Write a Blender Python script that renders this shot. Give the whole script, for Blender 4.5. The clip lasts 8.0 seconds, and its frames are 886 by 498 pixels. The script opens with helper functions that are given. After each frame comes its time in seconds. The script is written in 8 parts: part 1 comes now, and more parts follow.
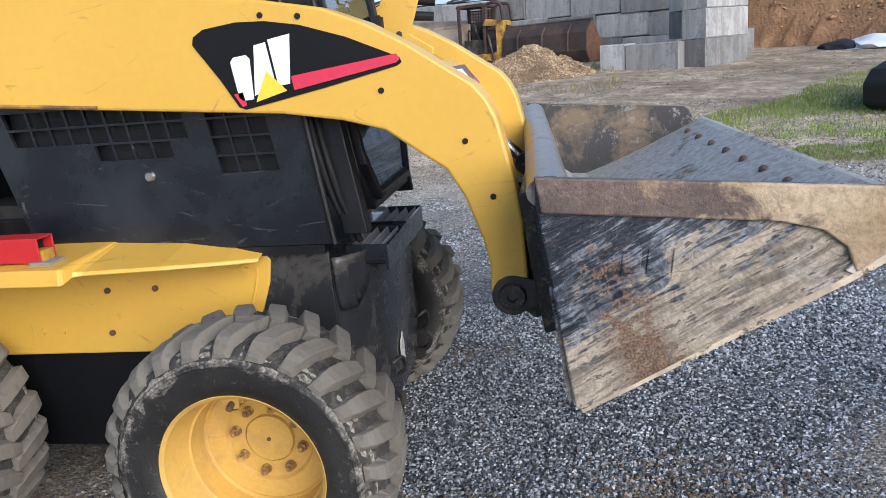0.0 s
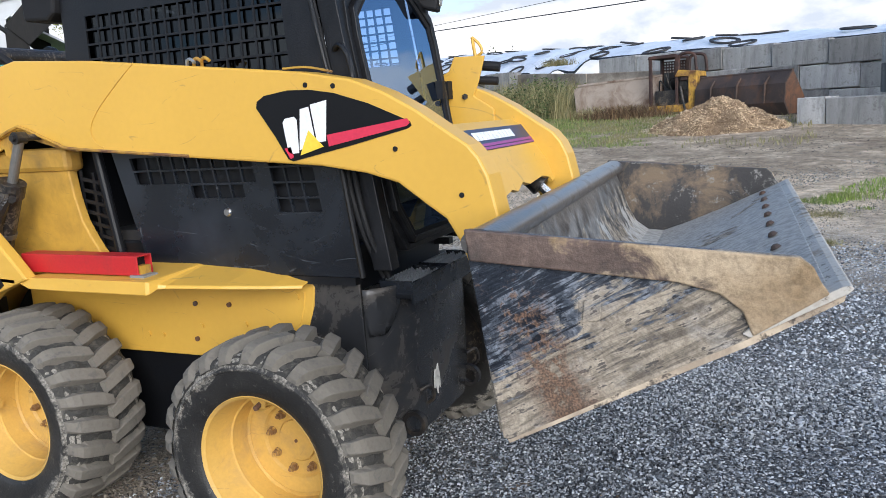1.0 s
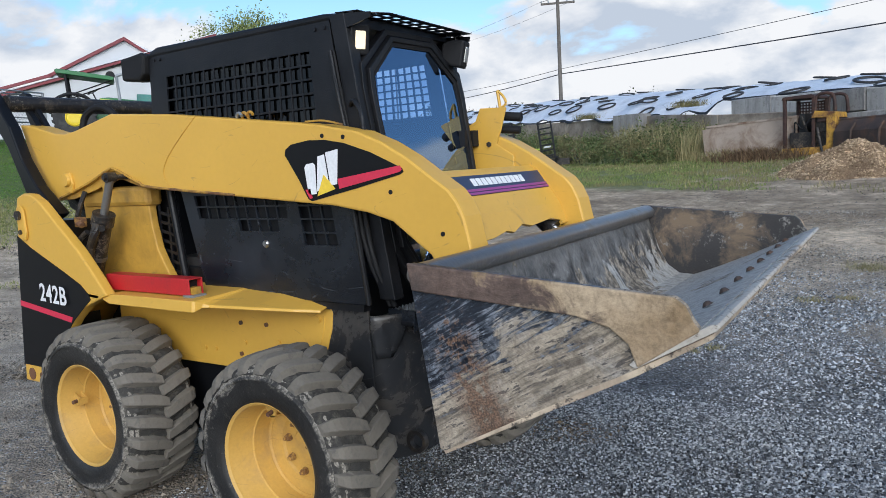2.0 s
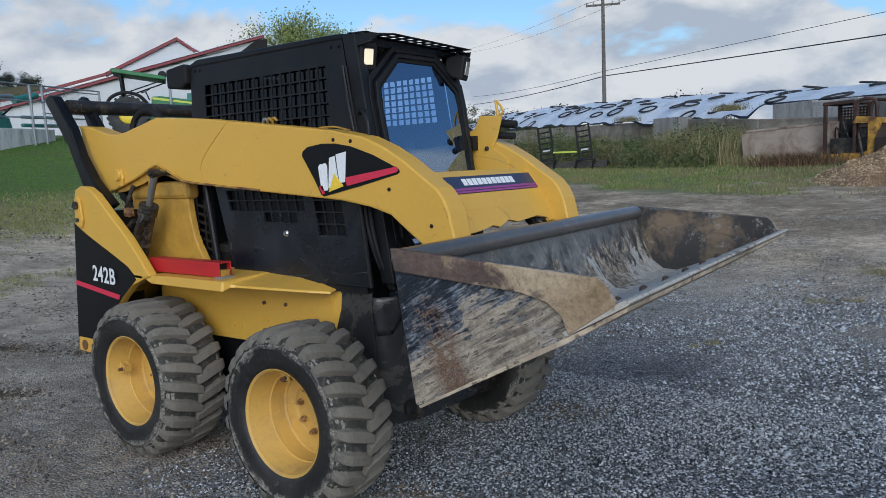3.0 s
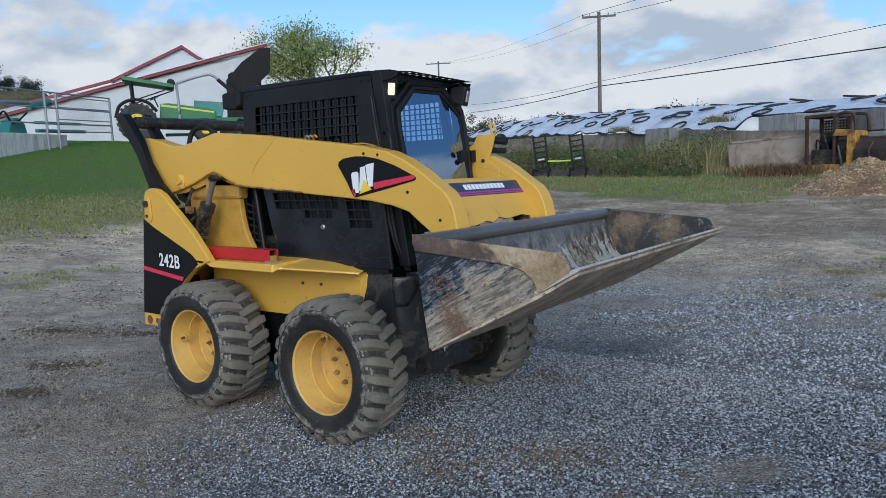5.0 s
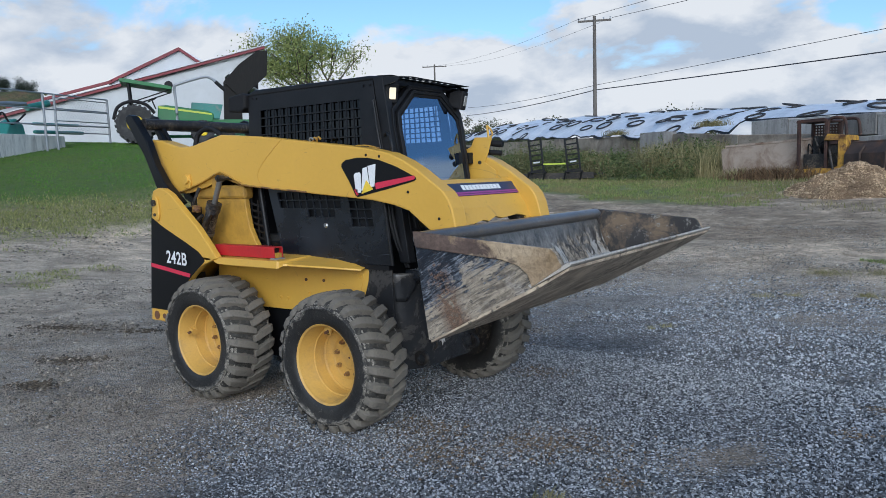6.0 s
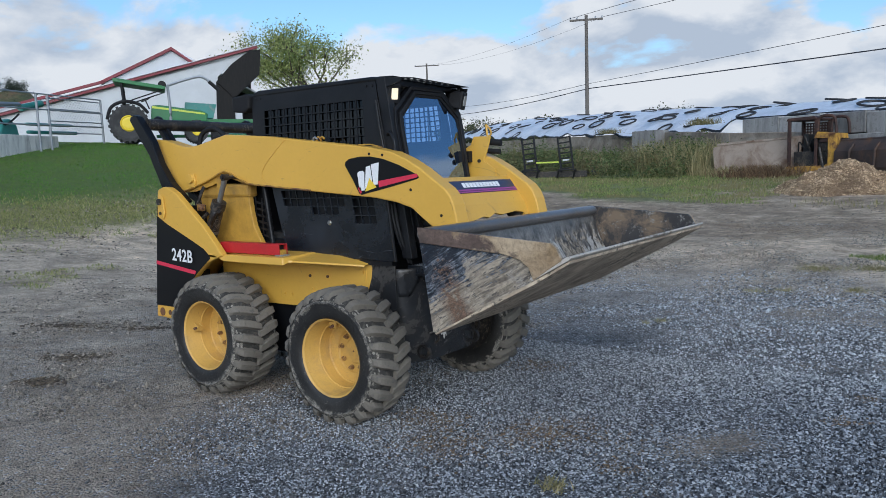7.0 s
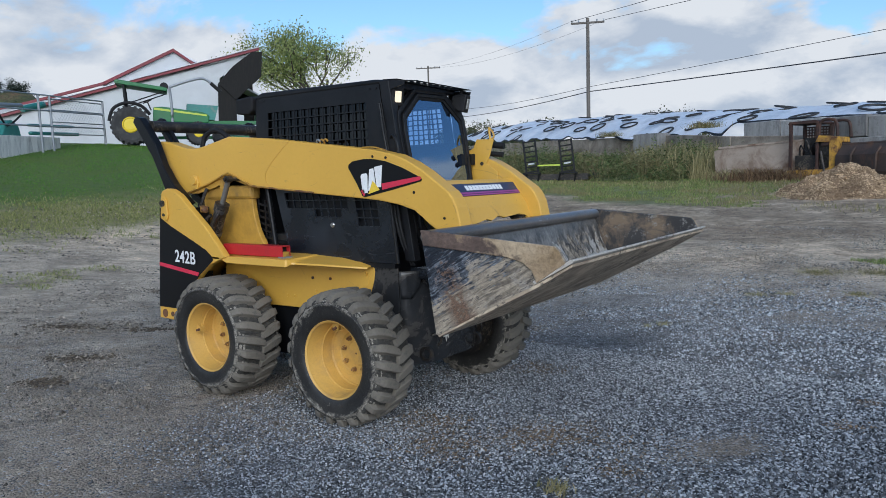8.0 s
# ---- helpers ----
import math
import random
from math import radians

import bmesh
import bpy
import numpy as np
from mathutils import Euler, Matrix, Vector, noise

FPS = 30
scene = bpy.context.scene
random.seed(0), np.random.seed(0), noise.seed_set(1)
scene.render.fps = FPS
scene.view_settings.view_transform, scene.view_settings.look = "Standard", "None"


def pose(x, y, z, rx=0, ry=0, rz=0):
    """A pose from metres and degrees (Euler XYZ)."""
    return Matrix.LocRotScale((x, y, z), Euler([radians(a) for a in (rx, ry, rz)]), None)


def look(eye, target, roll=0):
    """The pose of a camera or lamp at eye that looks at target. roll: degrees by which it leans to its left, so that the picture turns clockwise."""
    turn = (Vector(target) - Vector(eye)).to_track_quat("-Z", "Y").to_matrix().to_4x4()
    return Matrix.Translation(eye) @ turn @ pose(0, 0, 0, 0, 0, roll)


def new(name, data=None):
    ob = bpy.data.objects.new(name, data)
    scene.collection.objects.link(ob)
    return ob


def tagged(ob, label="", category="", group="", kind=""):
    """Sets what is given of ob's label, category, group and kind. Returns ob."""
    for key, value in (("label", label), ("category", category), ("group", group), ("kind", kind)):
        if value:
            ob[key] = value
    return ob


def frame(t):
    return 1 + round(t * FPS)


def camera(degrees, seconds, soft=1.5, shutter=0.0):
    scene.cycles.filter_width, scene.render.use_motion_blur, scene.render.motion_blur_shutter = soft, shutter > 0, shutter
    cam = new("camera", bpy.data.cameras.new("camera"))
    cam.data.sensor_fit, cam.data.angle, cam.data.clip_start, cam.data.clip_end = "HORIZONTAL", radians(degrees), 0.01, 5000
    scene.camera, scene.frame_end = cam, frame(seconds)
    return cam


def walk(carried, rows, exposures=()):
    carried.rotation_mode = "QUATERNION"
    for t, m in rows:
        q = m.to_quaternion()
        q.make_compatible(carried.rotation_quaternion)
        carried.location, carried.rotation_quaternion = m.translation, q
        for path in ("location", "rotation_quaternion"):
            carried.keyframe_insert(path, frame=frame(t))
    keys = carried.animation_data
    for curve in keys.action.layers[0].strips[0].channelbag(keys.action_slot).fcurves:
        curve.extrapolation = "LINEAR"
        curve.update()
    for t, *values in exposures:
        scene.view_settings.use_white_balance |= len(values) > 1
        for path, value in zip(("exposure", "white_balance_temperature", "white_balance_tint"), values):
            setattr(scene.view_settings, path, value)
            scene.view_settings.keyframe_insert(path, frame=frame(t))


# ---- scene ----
cam = camera(61.0, 8.0, soft=0.8)
PATH = [
    (0, (0.861, -2.45, 1.413), (0.531, -0.542, 0.913), -4.5),
    (0.5, (1.165, -2.512, 1.42), (0.587, -0.645, 0.994), -4.1),
    (1, (1.463, -2.542, 1.424), (0.641, -0.753, 1.076), -3.6),
    (1.5, (1.746, -2.521, 1.424), (0.738, -0.814, 1.158), -3.4),
    (2.8, (2.339, -2.685, 1.42), (1.117, -1.117, 1.204), -2.4),
    (3, (2.399, -2.748, 1.42), (1.173, -1.183, 1.2), -2.3),
    (3.5, (2.547, -2.968, 1.43), (1.313, -1.411, 1.201), -1.9),
    (4, (2.704, -3.137, 1.428), (1.463, -1.583, 1.211), -1.6),
    (4.5, (2.79, -3.318, 1.441), (1.57, -1.747, 1.235), -1.6),
    (4.7, (2.853, -3.396, 1.432), (1.63, -1.826, 1.23), -1.9),
    (5.8, (2.994, -3.628, 1.428), (1.787, -2.046, 1.227), -1.4),
    (6, (3.019, -3.649, 1.42), (1.809, -2.069, 1.225), -1.6),
    (6.5, (3.041, -3.736, 1.42), (1.838, -2.149, 1.225), -1.8),
    (7, (3.052, -3.778, 1.416), (1.858, -2.187, 1.218), -1.8),
    (7.5, (3.054, -3.79, 1.417), (1.859, -2.198, 1.221), -1.8),
    (8, (3.047, -3.792, 1.419), (1.851, -2.201, 1.227), -1.6),
]
walk(cam, [(t, look(eye, target, roll)) for t, eye, target, roll in PATH],
     [(0, 0.83, 6560, 14), (0.5, 0.79, 6560, 13), (1, 0.71, 6440, 12), (1.5, 0.58, 6300, 11), (2.2, 0.15, 6250, 10), (3, -0.11, 6080, 9), (3.5, -0.15, 6000, 9), (4.5, -0.07, 5970, 9),
      (6, 0.06, 5980, 9), (8, 0.01, 5980, 9)])


# ---- light: a bright sky with broken cloud, the sun veiled and ahead-right of the machine ----
world = bpy.data.worlds.new("sky")
scene.world = world
world.use_nodes = True
wn, wl = world.node_tree.nodes, world.node_tree.links
wn.clear()


def wnode(kind, **props):
    n = wn.new(kind)
    for k, v in props.items():
        n.inputs[k].default_value = v
    return n


SUN_EL, SUN_AZ = radians(22), radians(139)   # azimuth clockwise from +y
sky = wn.new("ShaderNodeTexSky")
sky.sky_type, sky.sun_disc = "NISHITA", False
sky.sun_elevation, sky.sun_rotation = SUN_EL, SUN_AZ
sky.air_density, sky.dust_density = 1.0, 0.6
coord = wn.new("ShaderNodeTexCoord")
sep = wn.new("ShaderNodeSeparateXYZ")
wl.new(coord.outputs["Generated"], sep.inputs[0])


def wmath(op, a, b=None):
    n = wn.new("ShaderNodeMath")
    n.operation = op
    for i, v in enumerate((a, b)):
        if v is None:
            continue
        if isinstance(v, (int, float)):
            n.inputs[i].default_value = v
        else:
            wl.new(v, n.inputs[i])
    return n.outputs[0]


up = wmath("ADD", wmath("MAXIMUM", sep.outputs["Z"], 0.0), 0.42)
comb = wn.new("ShaderNodeCombineXYZ")
wl.new(wmath("DIVIDE", sep.outputs["X"], up), comb.inputs[0])
wl.new(wmath("DIVIDE", sep.outputs["Y"], up), comb.inputs[1])
comb.inputs[2].default_value = 5.2


def cloud_noise(toward_zenith, scale, detail, rough, lift):
    """Cloud density in a flat layer overhead, looked up a little nearer the zenith where wanted."""
    mv = wn.new("ShaderNodeVectorMath")
    mv.operation = "MULTIPLY_ADD"
    mv.inputs[1].default_value = (toward_zenith, toward_zenith, 1.0)
    mv.inputs[2].default_value = (0.0, 0.0, lift)
    wl.new(comb.outputs[0], mv.inputs[0])
    n = wnode("ShaderNodeTexNoise", Scale=scale, Detail=detail, Roughness=rough, Distortion=0.25)
    wl.new(mv.outputs[0], n.inputs["Vector"])
    return n.outputs["Fac"]


def wramp(fac, lo, hi, c0=(0, 0, 0), c1=(1, 1, 1)):
    r = wn.new("ShaderNodeValToRGB")
    r.color_ramp.elements[0].position, r.color_ramp.elements[1].position = lo, hi
    r.color_ramp.elements[0].color, r.color_ramp.elements[1].color = (*c0, 1), (*c1, 1)
    wl.new(fac, r.inputs[0])
    return r.outputs[0]


# heaped cloud: crisp heads, bright towards the zenith side, grey bases, denser near the horizon
dense = cloud_noise(1.0, 2.9, 14.0, 0.54, 0.0)
above = cloud_noise(0.93, 2.9, 7.0, 0.52, 0.0)
low_bias = wmath("MULTIPLY", wmath("SUBTRACT", 0.205, sep.outputs["Z"]), 1.9)
cover = wramp(wmath("ADD", dense, low_bias), 0.455, 0.535)
lit = wmath("ADD", wmath("MULTIPLY", wmath("SUBTRACT", dense, above), 1.7), wmath("MULTIPLY", cloud_noise(1.0, 4.6, 9.0, 0.58, 7.0), 0.9))
tone = wramp(lit, 0.26, 0.60, (0.60, 0.67, 0.77), (1.0, 1.0, 1.0))
blue = wn.new("ShaderNodeBackground")
deep = wn.new("ShaderNodeMix")
deep.data_type, deep.blend_type = "RGBA", "MULTIPLY"
deep.inputs[0].default_value = 1.0
deep.inputs[7].default_value = (0.72, 0.88, 1.0, 1)
wl.new(sky.outputs[0], deep.inputs[6])
wl.new(deep.outputs[2], blue.inputs["Color"])
blue.inputs["Strength"].default_value = 0.15
cloud = wn.new("ShaderNodeBackground")
wl.new(tone, cloud.inputs["Color"])
cloud.inputs["Strength"].default_value = 0.77
mix = wn.new("ShaderNodeMixShader")
wl.new(cover, mix.inputs[0])
wl.new(blue.outputs[0], mix.inputs[1])
wl.new(cloud.outputs[0], mix.inputs[2])
wout = wn.new("ShaderNodeOutputWorld")
wl.new(mix.outputs[0], wout.inputs[0])

sun = new("sun", bpy.data.lights.new("sun", "SUN"))
sun.data.energy, sun.data.angle, sun.data.color = 2.9, radians(58), (1.0, 0.985, 0.965)
to_sun = Vector((math.sin(SUN_AZ) * math.cos(SUN_EL), math.cos(SUN_AZ) * math.cos(SUN_EL), math.sin(SUN_EL)))
sun.matrix_world = look(to_sun * 50, (0, 0, 0))


# ---- materials ----
def nodes_of(name):
    m = bpy.data.materials.new(name)
    m.use_nodes = True
    nt = m.node_tree
    return m, nt, nt.nodes["Principled BSDF"]


def noise_of(nt, vec, scale, detail=5.0, rough=0.55, dist=0.0):
    n = nt.nodes.new("ShaderNodeTexNoise")
    n.inputs["Scale"].default_value, n.inputs["Detail"].default_value = scale, detail
    n.inputs["Roughness"].default_value, n.inputs["Distortion"].default_value = rough, dist
    nt.links.new(vec, n.inputs["Vector"])
    return n.outputs["Fac"]


def ramp_of(nt, fac, stops):
    r = nt.nodes.new("ShaderNodeValToRGB")
    while len(r.color_ramp.elements) < len(stops):
        r.color_ramp.elements.new(0.5)
    for e, (p, c) in zip(r.color_ramp.elements, stops):
        e.position = p
        e.color = (c, c, c, 1) if isinstance(c, (int, float)) else (*c, 1)
    nt.links.new(fac, r.inputs[0])
    return r.outputs[0]


def mix_of(nt, fac, a, b, mode="MIX"):
    m = nt.nodes.new("ShaderNodeMix")
    m.data_type, m.blend_type = "RGBA", mode
    for sock, v in ((m.inputs[0], fac), (m.inputs[6], a), (m.inputs[7], b)):
        if isinstance(v, (int, float)):
            sock.default_value = v
        elif isinstance(v, tuple):
            sock.default_value = (*v, 1)
        else:
            nt.links.new(v, sock)
    return m.outputs[2]


def math_of(nt, op, a, b=None, clamp=False):
    n = nt.nodes.new("ShaderNodeMath")
    n.operation, n.use_clamp = op, clamp
    for i, v in enumerate((a, b)):
        if v is None:
            continue
        if isinstance(v, (int, float)):
            n.inputs[i].default_value = v
        else:
            nt.links.new(v, n.inputs[i])
    return n.outputs[0]


def bump_of(nt, bsdf, height, strength, distance=0.01):
    b = nt.nodes.new("ShaderNodeBump")
    b.inputs["Strength"].default_value, b.inputs["Distance"].default_value = strength, distance
    nt.links.new(height, b.inputs["Height"])
    nt.links.new(b.outputs[0], bsdf.inputs["Normal"])


def surface(name, col, rough=0.5, metal=0.0, dirt=None, dirt_at=(0.5, 0.75), dirt_scale=3.0, dirt_max=1.0, vary=0.15, grain=90.0,
            bump=0.15, bump_d=0.003, stretch=(1, 1, 1), scratch=None, speck=None, per_piece=0.0, rough2=None, spec=0.5, mottle=0.35):
    """A painted, rusted or dusty surface: base colour, slow variation, patches of a second colour, grain, fine relief."""
    m, nt, bsdf = nodes_of(name)
    tc = nt.nodes.new("ShaderNodeTexCoord")
    mp = nt.nodes.new("ShaderNodeMapping")
    mp.inputs["Scale"].default_value = stretch
    nt.links.new(tc.outputs["Object"], mp.inputs["Vector"])
    vec = mp.outputs[0]
    slow = noise_of(nt, vec, 1.3, 4)
    c = mix_of(nt, ramp_of(nt, slow, [(0.3, 0.0), (0.7, 1.0)]), tuple(x * (1 - vary) for x in col), tuple(min(1, x * (1 + vary)) for x in col))
    fine = noise_of(nt, tc.outputs["Object"], grain, 3)
    c = mix_of(nt, mottle, c, ramp_of(nt, fine, [(0.25, 0.55), (0.75, 1.0)]), "MULTIPLY")
    r_mask = None
    if dirt:
        patch = noise_of(nt, vec, dirt_scale, 9, 0.68, 0.4)
        mask = ramp_of(nt, patch, [(dirt_at[0], 0.0), (dirt_at[1], dirt_max)])
        c = mix_of(nt, mask, c, dirt)
        r_mask = mask
    if scratch:
        # thin wandering scratches, broken up by a patchy mask
        for k, sc in enumerate((0.9, 2.2, 3.7)):
            mp2 = nt.nodes.new("ShaderNodeMapping")
            mp2.inputs["Scale"].default_value = (0.7, 1.0, 2.0)
            mp2.inputs["Location"].default_value = (3.1 * k, 1.7, 0.4 + k)
            mp2.inputs["Rotation"].default_value = (0.1, 0.3 - 0.7 * k, 0.2)
            nt.links.new(tc.outputs["Object"], mp2.inputs["Vector"])
            line = math_of(nt, "ABSOLUTE", math_of(nt, "SUBTRACT", noise_of(nt, mp2.outputs[0], sc, 1, 0.4, 0.5), 0.5))
            where = ramp_of(nt, noise_of(nt, mp2.outputs[0], sc * 5.0, 5, 0.65), [(0.52, 0.0), (0.64, 0.8)])
            c = mix_of(nt, math_of(nt, "MULTIPLY", ramp_of(nt, line, [(0.0012, 1.0), (0.0032, 0.0)]), where), c, scratch)
    if speck:
        dots = noise_of(nt, tc.outputs["Object"], speck[1], 4, 0.75)
        area = noise_of(nt, vec, speck[1] * 0.08, 5, 0.6)
        c = mix_of(nt, ramp_of(nt, math_of(nt, "ADD", math_of(nt, "MULTIPLY", dots, 0.6), math_of(nt, "MULTIPLY", area, 0.4)), [(0.54, 0.0), (0.60, 0.85)]), c, speck[0])
    if per_piece:
        info = nt.nodes.new("ShaderNodeObjectInfo")
        c = mix_of(nt, 1.0, c, ramp_of(nt, info.outputs["Random"], [(0.0, 1 - per_piece), (1.0, 1.0)]), "MULTIPLY")
    nt.links.new(c, bsdf.inputs["Base Color"])
    lo, hi = rough, rough2 if rough2 is not None else min(1.0, rough + 0.25)
    nt.links.new(ramp_of(nt, r_mask or slow, [(0.2, lo), (0.9, hi)]), bsdf.inputs["Roughness"])
    bsdf.inputs["Metallic"].default_value = metal
    bsdf.inputs["Specular IOR Level"].default_value = spec
    if bump:
        bump_of(nt, bsdf, math_of(nt, "ADD", fine, math_of(nt, "MULTIPLY", slow, 1.5)), bump, bump_d)
    return m


YELLOW = surface("yellow_paint", (0.635, 0.365, 0.058), 0.38, dirt=(0.40, 0.25, 0.07), dirt_at=(0.60, 0.85), dirt_scale=2.2, dirt_max=0.35, vary=0.05, grain=40, bump=0.02, scratch=(0.34, 0.21, 0.06), mottle=0.10)
# real oil stains, with base and stain also darkened for the arm's shade
TOWER_YELLOW = surface("oil_stained_shaded_yellow_paint", (0.55, 0.31, 0.050), 0.45, dirt=(0.085, 0.048, 0.018), dirt_at=(0.42, 0.70), dirt_scale=3.0, dirt_max=0.65, vary=0.12, grain=40, bump=0.05, scratch=(0.25, 0.15, 0.05), mottle=0.15)
YELLOW_RIM = surface("yellow_rim_paint", (0.58, 0.345, 0.078), 0.55, mottle=0.25, dirt=(0.30, 0.20, 0.095), dirt_at=(0.50, 0.74), dirt_scale=7, dirt_max=0.7, vary=0.06, bump=0.08, scratch=(0.30, 0.18, 0.07))
NUT = surface("rusty_yellow_nut", (0.22, 0.115, 0.045), 0.7, dirt=(0.50, 0.30, 0.08), dirt_at=(0.5, 0.6), dirt_scale=40, vary=0.3, bump=0.4)
BLACK = surface("black_paint", (0.0065, 0.007, 0.0085), 0.40, dirt=(0.028, 0.027, 0.026), dirt_at=(0.5, 0.85), dirt_scale=4, dirt_max=0.5, vary=0.3, bump=0.12, spec=0.26)
NOSE_BLACK = surface("greasy_black_plate", (0.026, 0.027, 0.029), 0.26, dirt=(0.085, 0.074, 0.062), dirt_at=(0.46, 0.62), dirt_scale=5, dirt_max=0.75, vary=0.3, bump=0.35, bump_d=0.01, grain=12, spec=0.5, scratch=(0.10, 0.09, 0.08))
RUSTY_BLACK = surface("rust_streaked_black_steel", (0.018, 0.016, 0.015), 0.5, dirt=(0.075, 0.055, 0.040), dirt_at=(0.48, 0.64), dirt_scale=8, dirt_max=0.7, vary=0.3, stretch=(3, 3, 0.8), bump=0.6, bump_d=0.01, grain=25)
BLACK_SCUFF = surface("scuffed_black_paint", (0.006, 0.008, 0.012), 0.26, dirt=(0.021, 0.026, 0.034), dirt_at=(0.42, 0.66), dirt_scale=1.8, dirt_max=0.8, vary=0.3, scratch=(0.10, 0.11, 0.12), bump=0.15, rough2=0.46, spec=0.5)
CAB_BLACK = surface("textured_black_steel", (0.0062, 0.0066, 0.008), 0.44, dirt=(0.016, 0.016, 0.018), dirt_at=(0.45, 0.8), dirt_scale=5, vary=0.3, grain=160, bump=0.3, spec=0.34)
OLD_RUBBER = surface("old_tyre_rubber", (0.020, 0.020, 0.021), 0.7, dirt=(0.10, 0.095, 0.09), dirt_at=(0.5, 0.8), dirt_scale=5, dirt_max=0.6, vary=0.2, bump=0.35)
TREAD = surface("dusty_tread_rubber", (0.150, 0.134, 0.110), 0.95, dirt=(0.075, 0.072, 0.066), dirt_at=(0.54, 0.66), dirt_scale=22, dirt_max=0.6, vary=0.15, bump=0.4)
MUD = surface("dried_mud", (0.036, 0.034, 0.030), 0.97, dirt=(0.105, 0.096, 0.080), dirt_at=(0.50, 0.68), dirt_scale=30, vary=0.3, bump=1.0, bump_d=0.008)
SEAL = surface("rubber_seal", (0.011, 0.011, 0.012), 0.55, vary=0.2, spec=0.28)
def sidewall():
    """Black tyre wall, clean near the rim, scuffed and caked with dry dust towards the tread."""
    m, nt, bsdf = nodes_of("tyre_sidewall_rubber")
    tc = nt.nodes.new("ShaderNodeTexCoord")
    pos = tc.outputs["Object"]
    flat = nt.nodes.new("ShaderNodeMapping")
    flat.inputs["Scale"].default_value = (1, 0, 1)
    nt.links.new(pos, flat.inputs["Vector"])
    ln = nt.nodes.new("ShaderNodeVectorMath")
    ln.operation = "LENGTH"
    nt.links.new(flat.outputs[0], ln.inputs[0])
    rad = ln.outputs["Value"]
    patch = noise_of(nt, pos, 16, 9, 0.72, 0.5)
    fine = noise_of(nt, pos, 130, 3, 0.6)
    cake = math_of(nt, "ADD", patch, math_of(nt, "MULTIPLY", math_of(nt, "SUBTRACT", rad, 0.313), 5.0))
    c = mix_of(nt, ramp_of(nt, noise_of(nt, pos, 5, 5, 0.6), [(0.35, 0.0), (0.7, 1.0)]), (0.010, 0.0095, 0.0090), (0.030, 0.028, 0.025))
    c = mix_of(nt, ramp_of(nt, cake, [(0.50, 0.0), (0.62, 0.85)]), c, mix_of(nt, ramp_of(nt, fine, [(0.4, 0.0), (0.6, 1.0)]), (0.13, 0.12, 0.10), (0.33, 0.30, 0.255)))
    scuff = noise_of(nt, pos, 45, 6, 0.7, 1.0)
    c = mix_of(nt, ramp_of(nt, scuff, [(0.61, 0.0), (0.68, 0.5)]), c, (0.17, 0.155, 0.13))
    nt.links.new(c, bsdf.inputs["Base Color"])
    nt.links.new(ramp_of(nt, cake, [(0.4, 0.5), (0.6, 0.95)]), bsdf.inputs["Roughness"])
    bump_of(nt, bsdf, math_of(nt, "ADD", patch, math_of(nt, "MULTIPLY", fine, 0.4)), 0.5, 0.006)
    return m


RUBBER = sidewall()


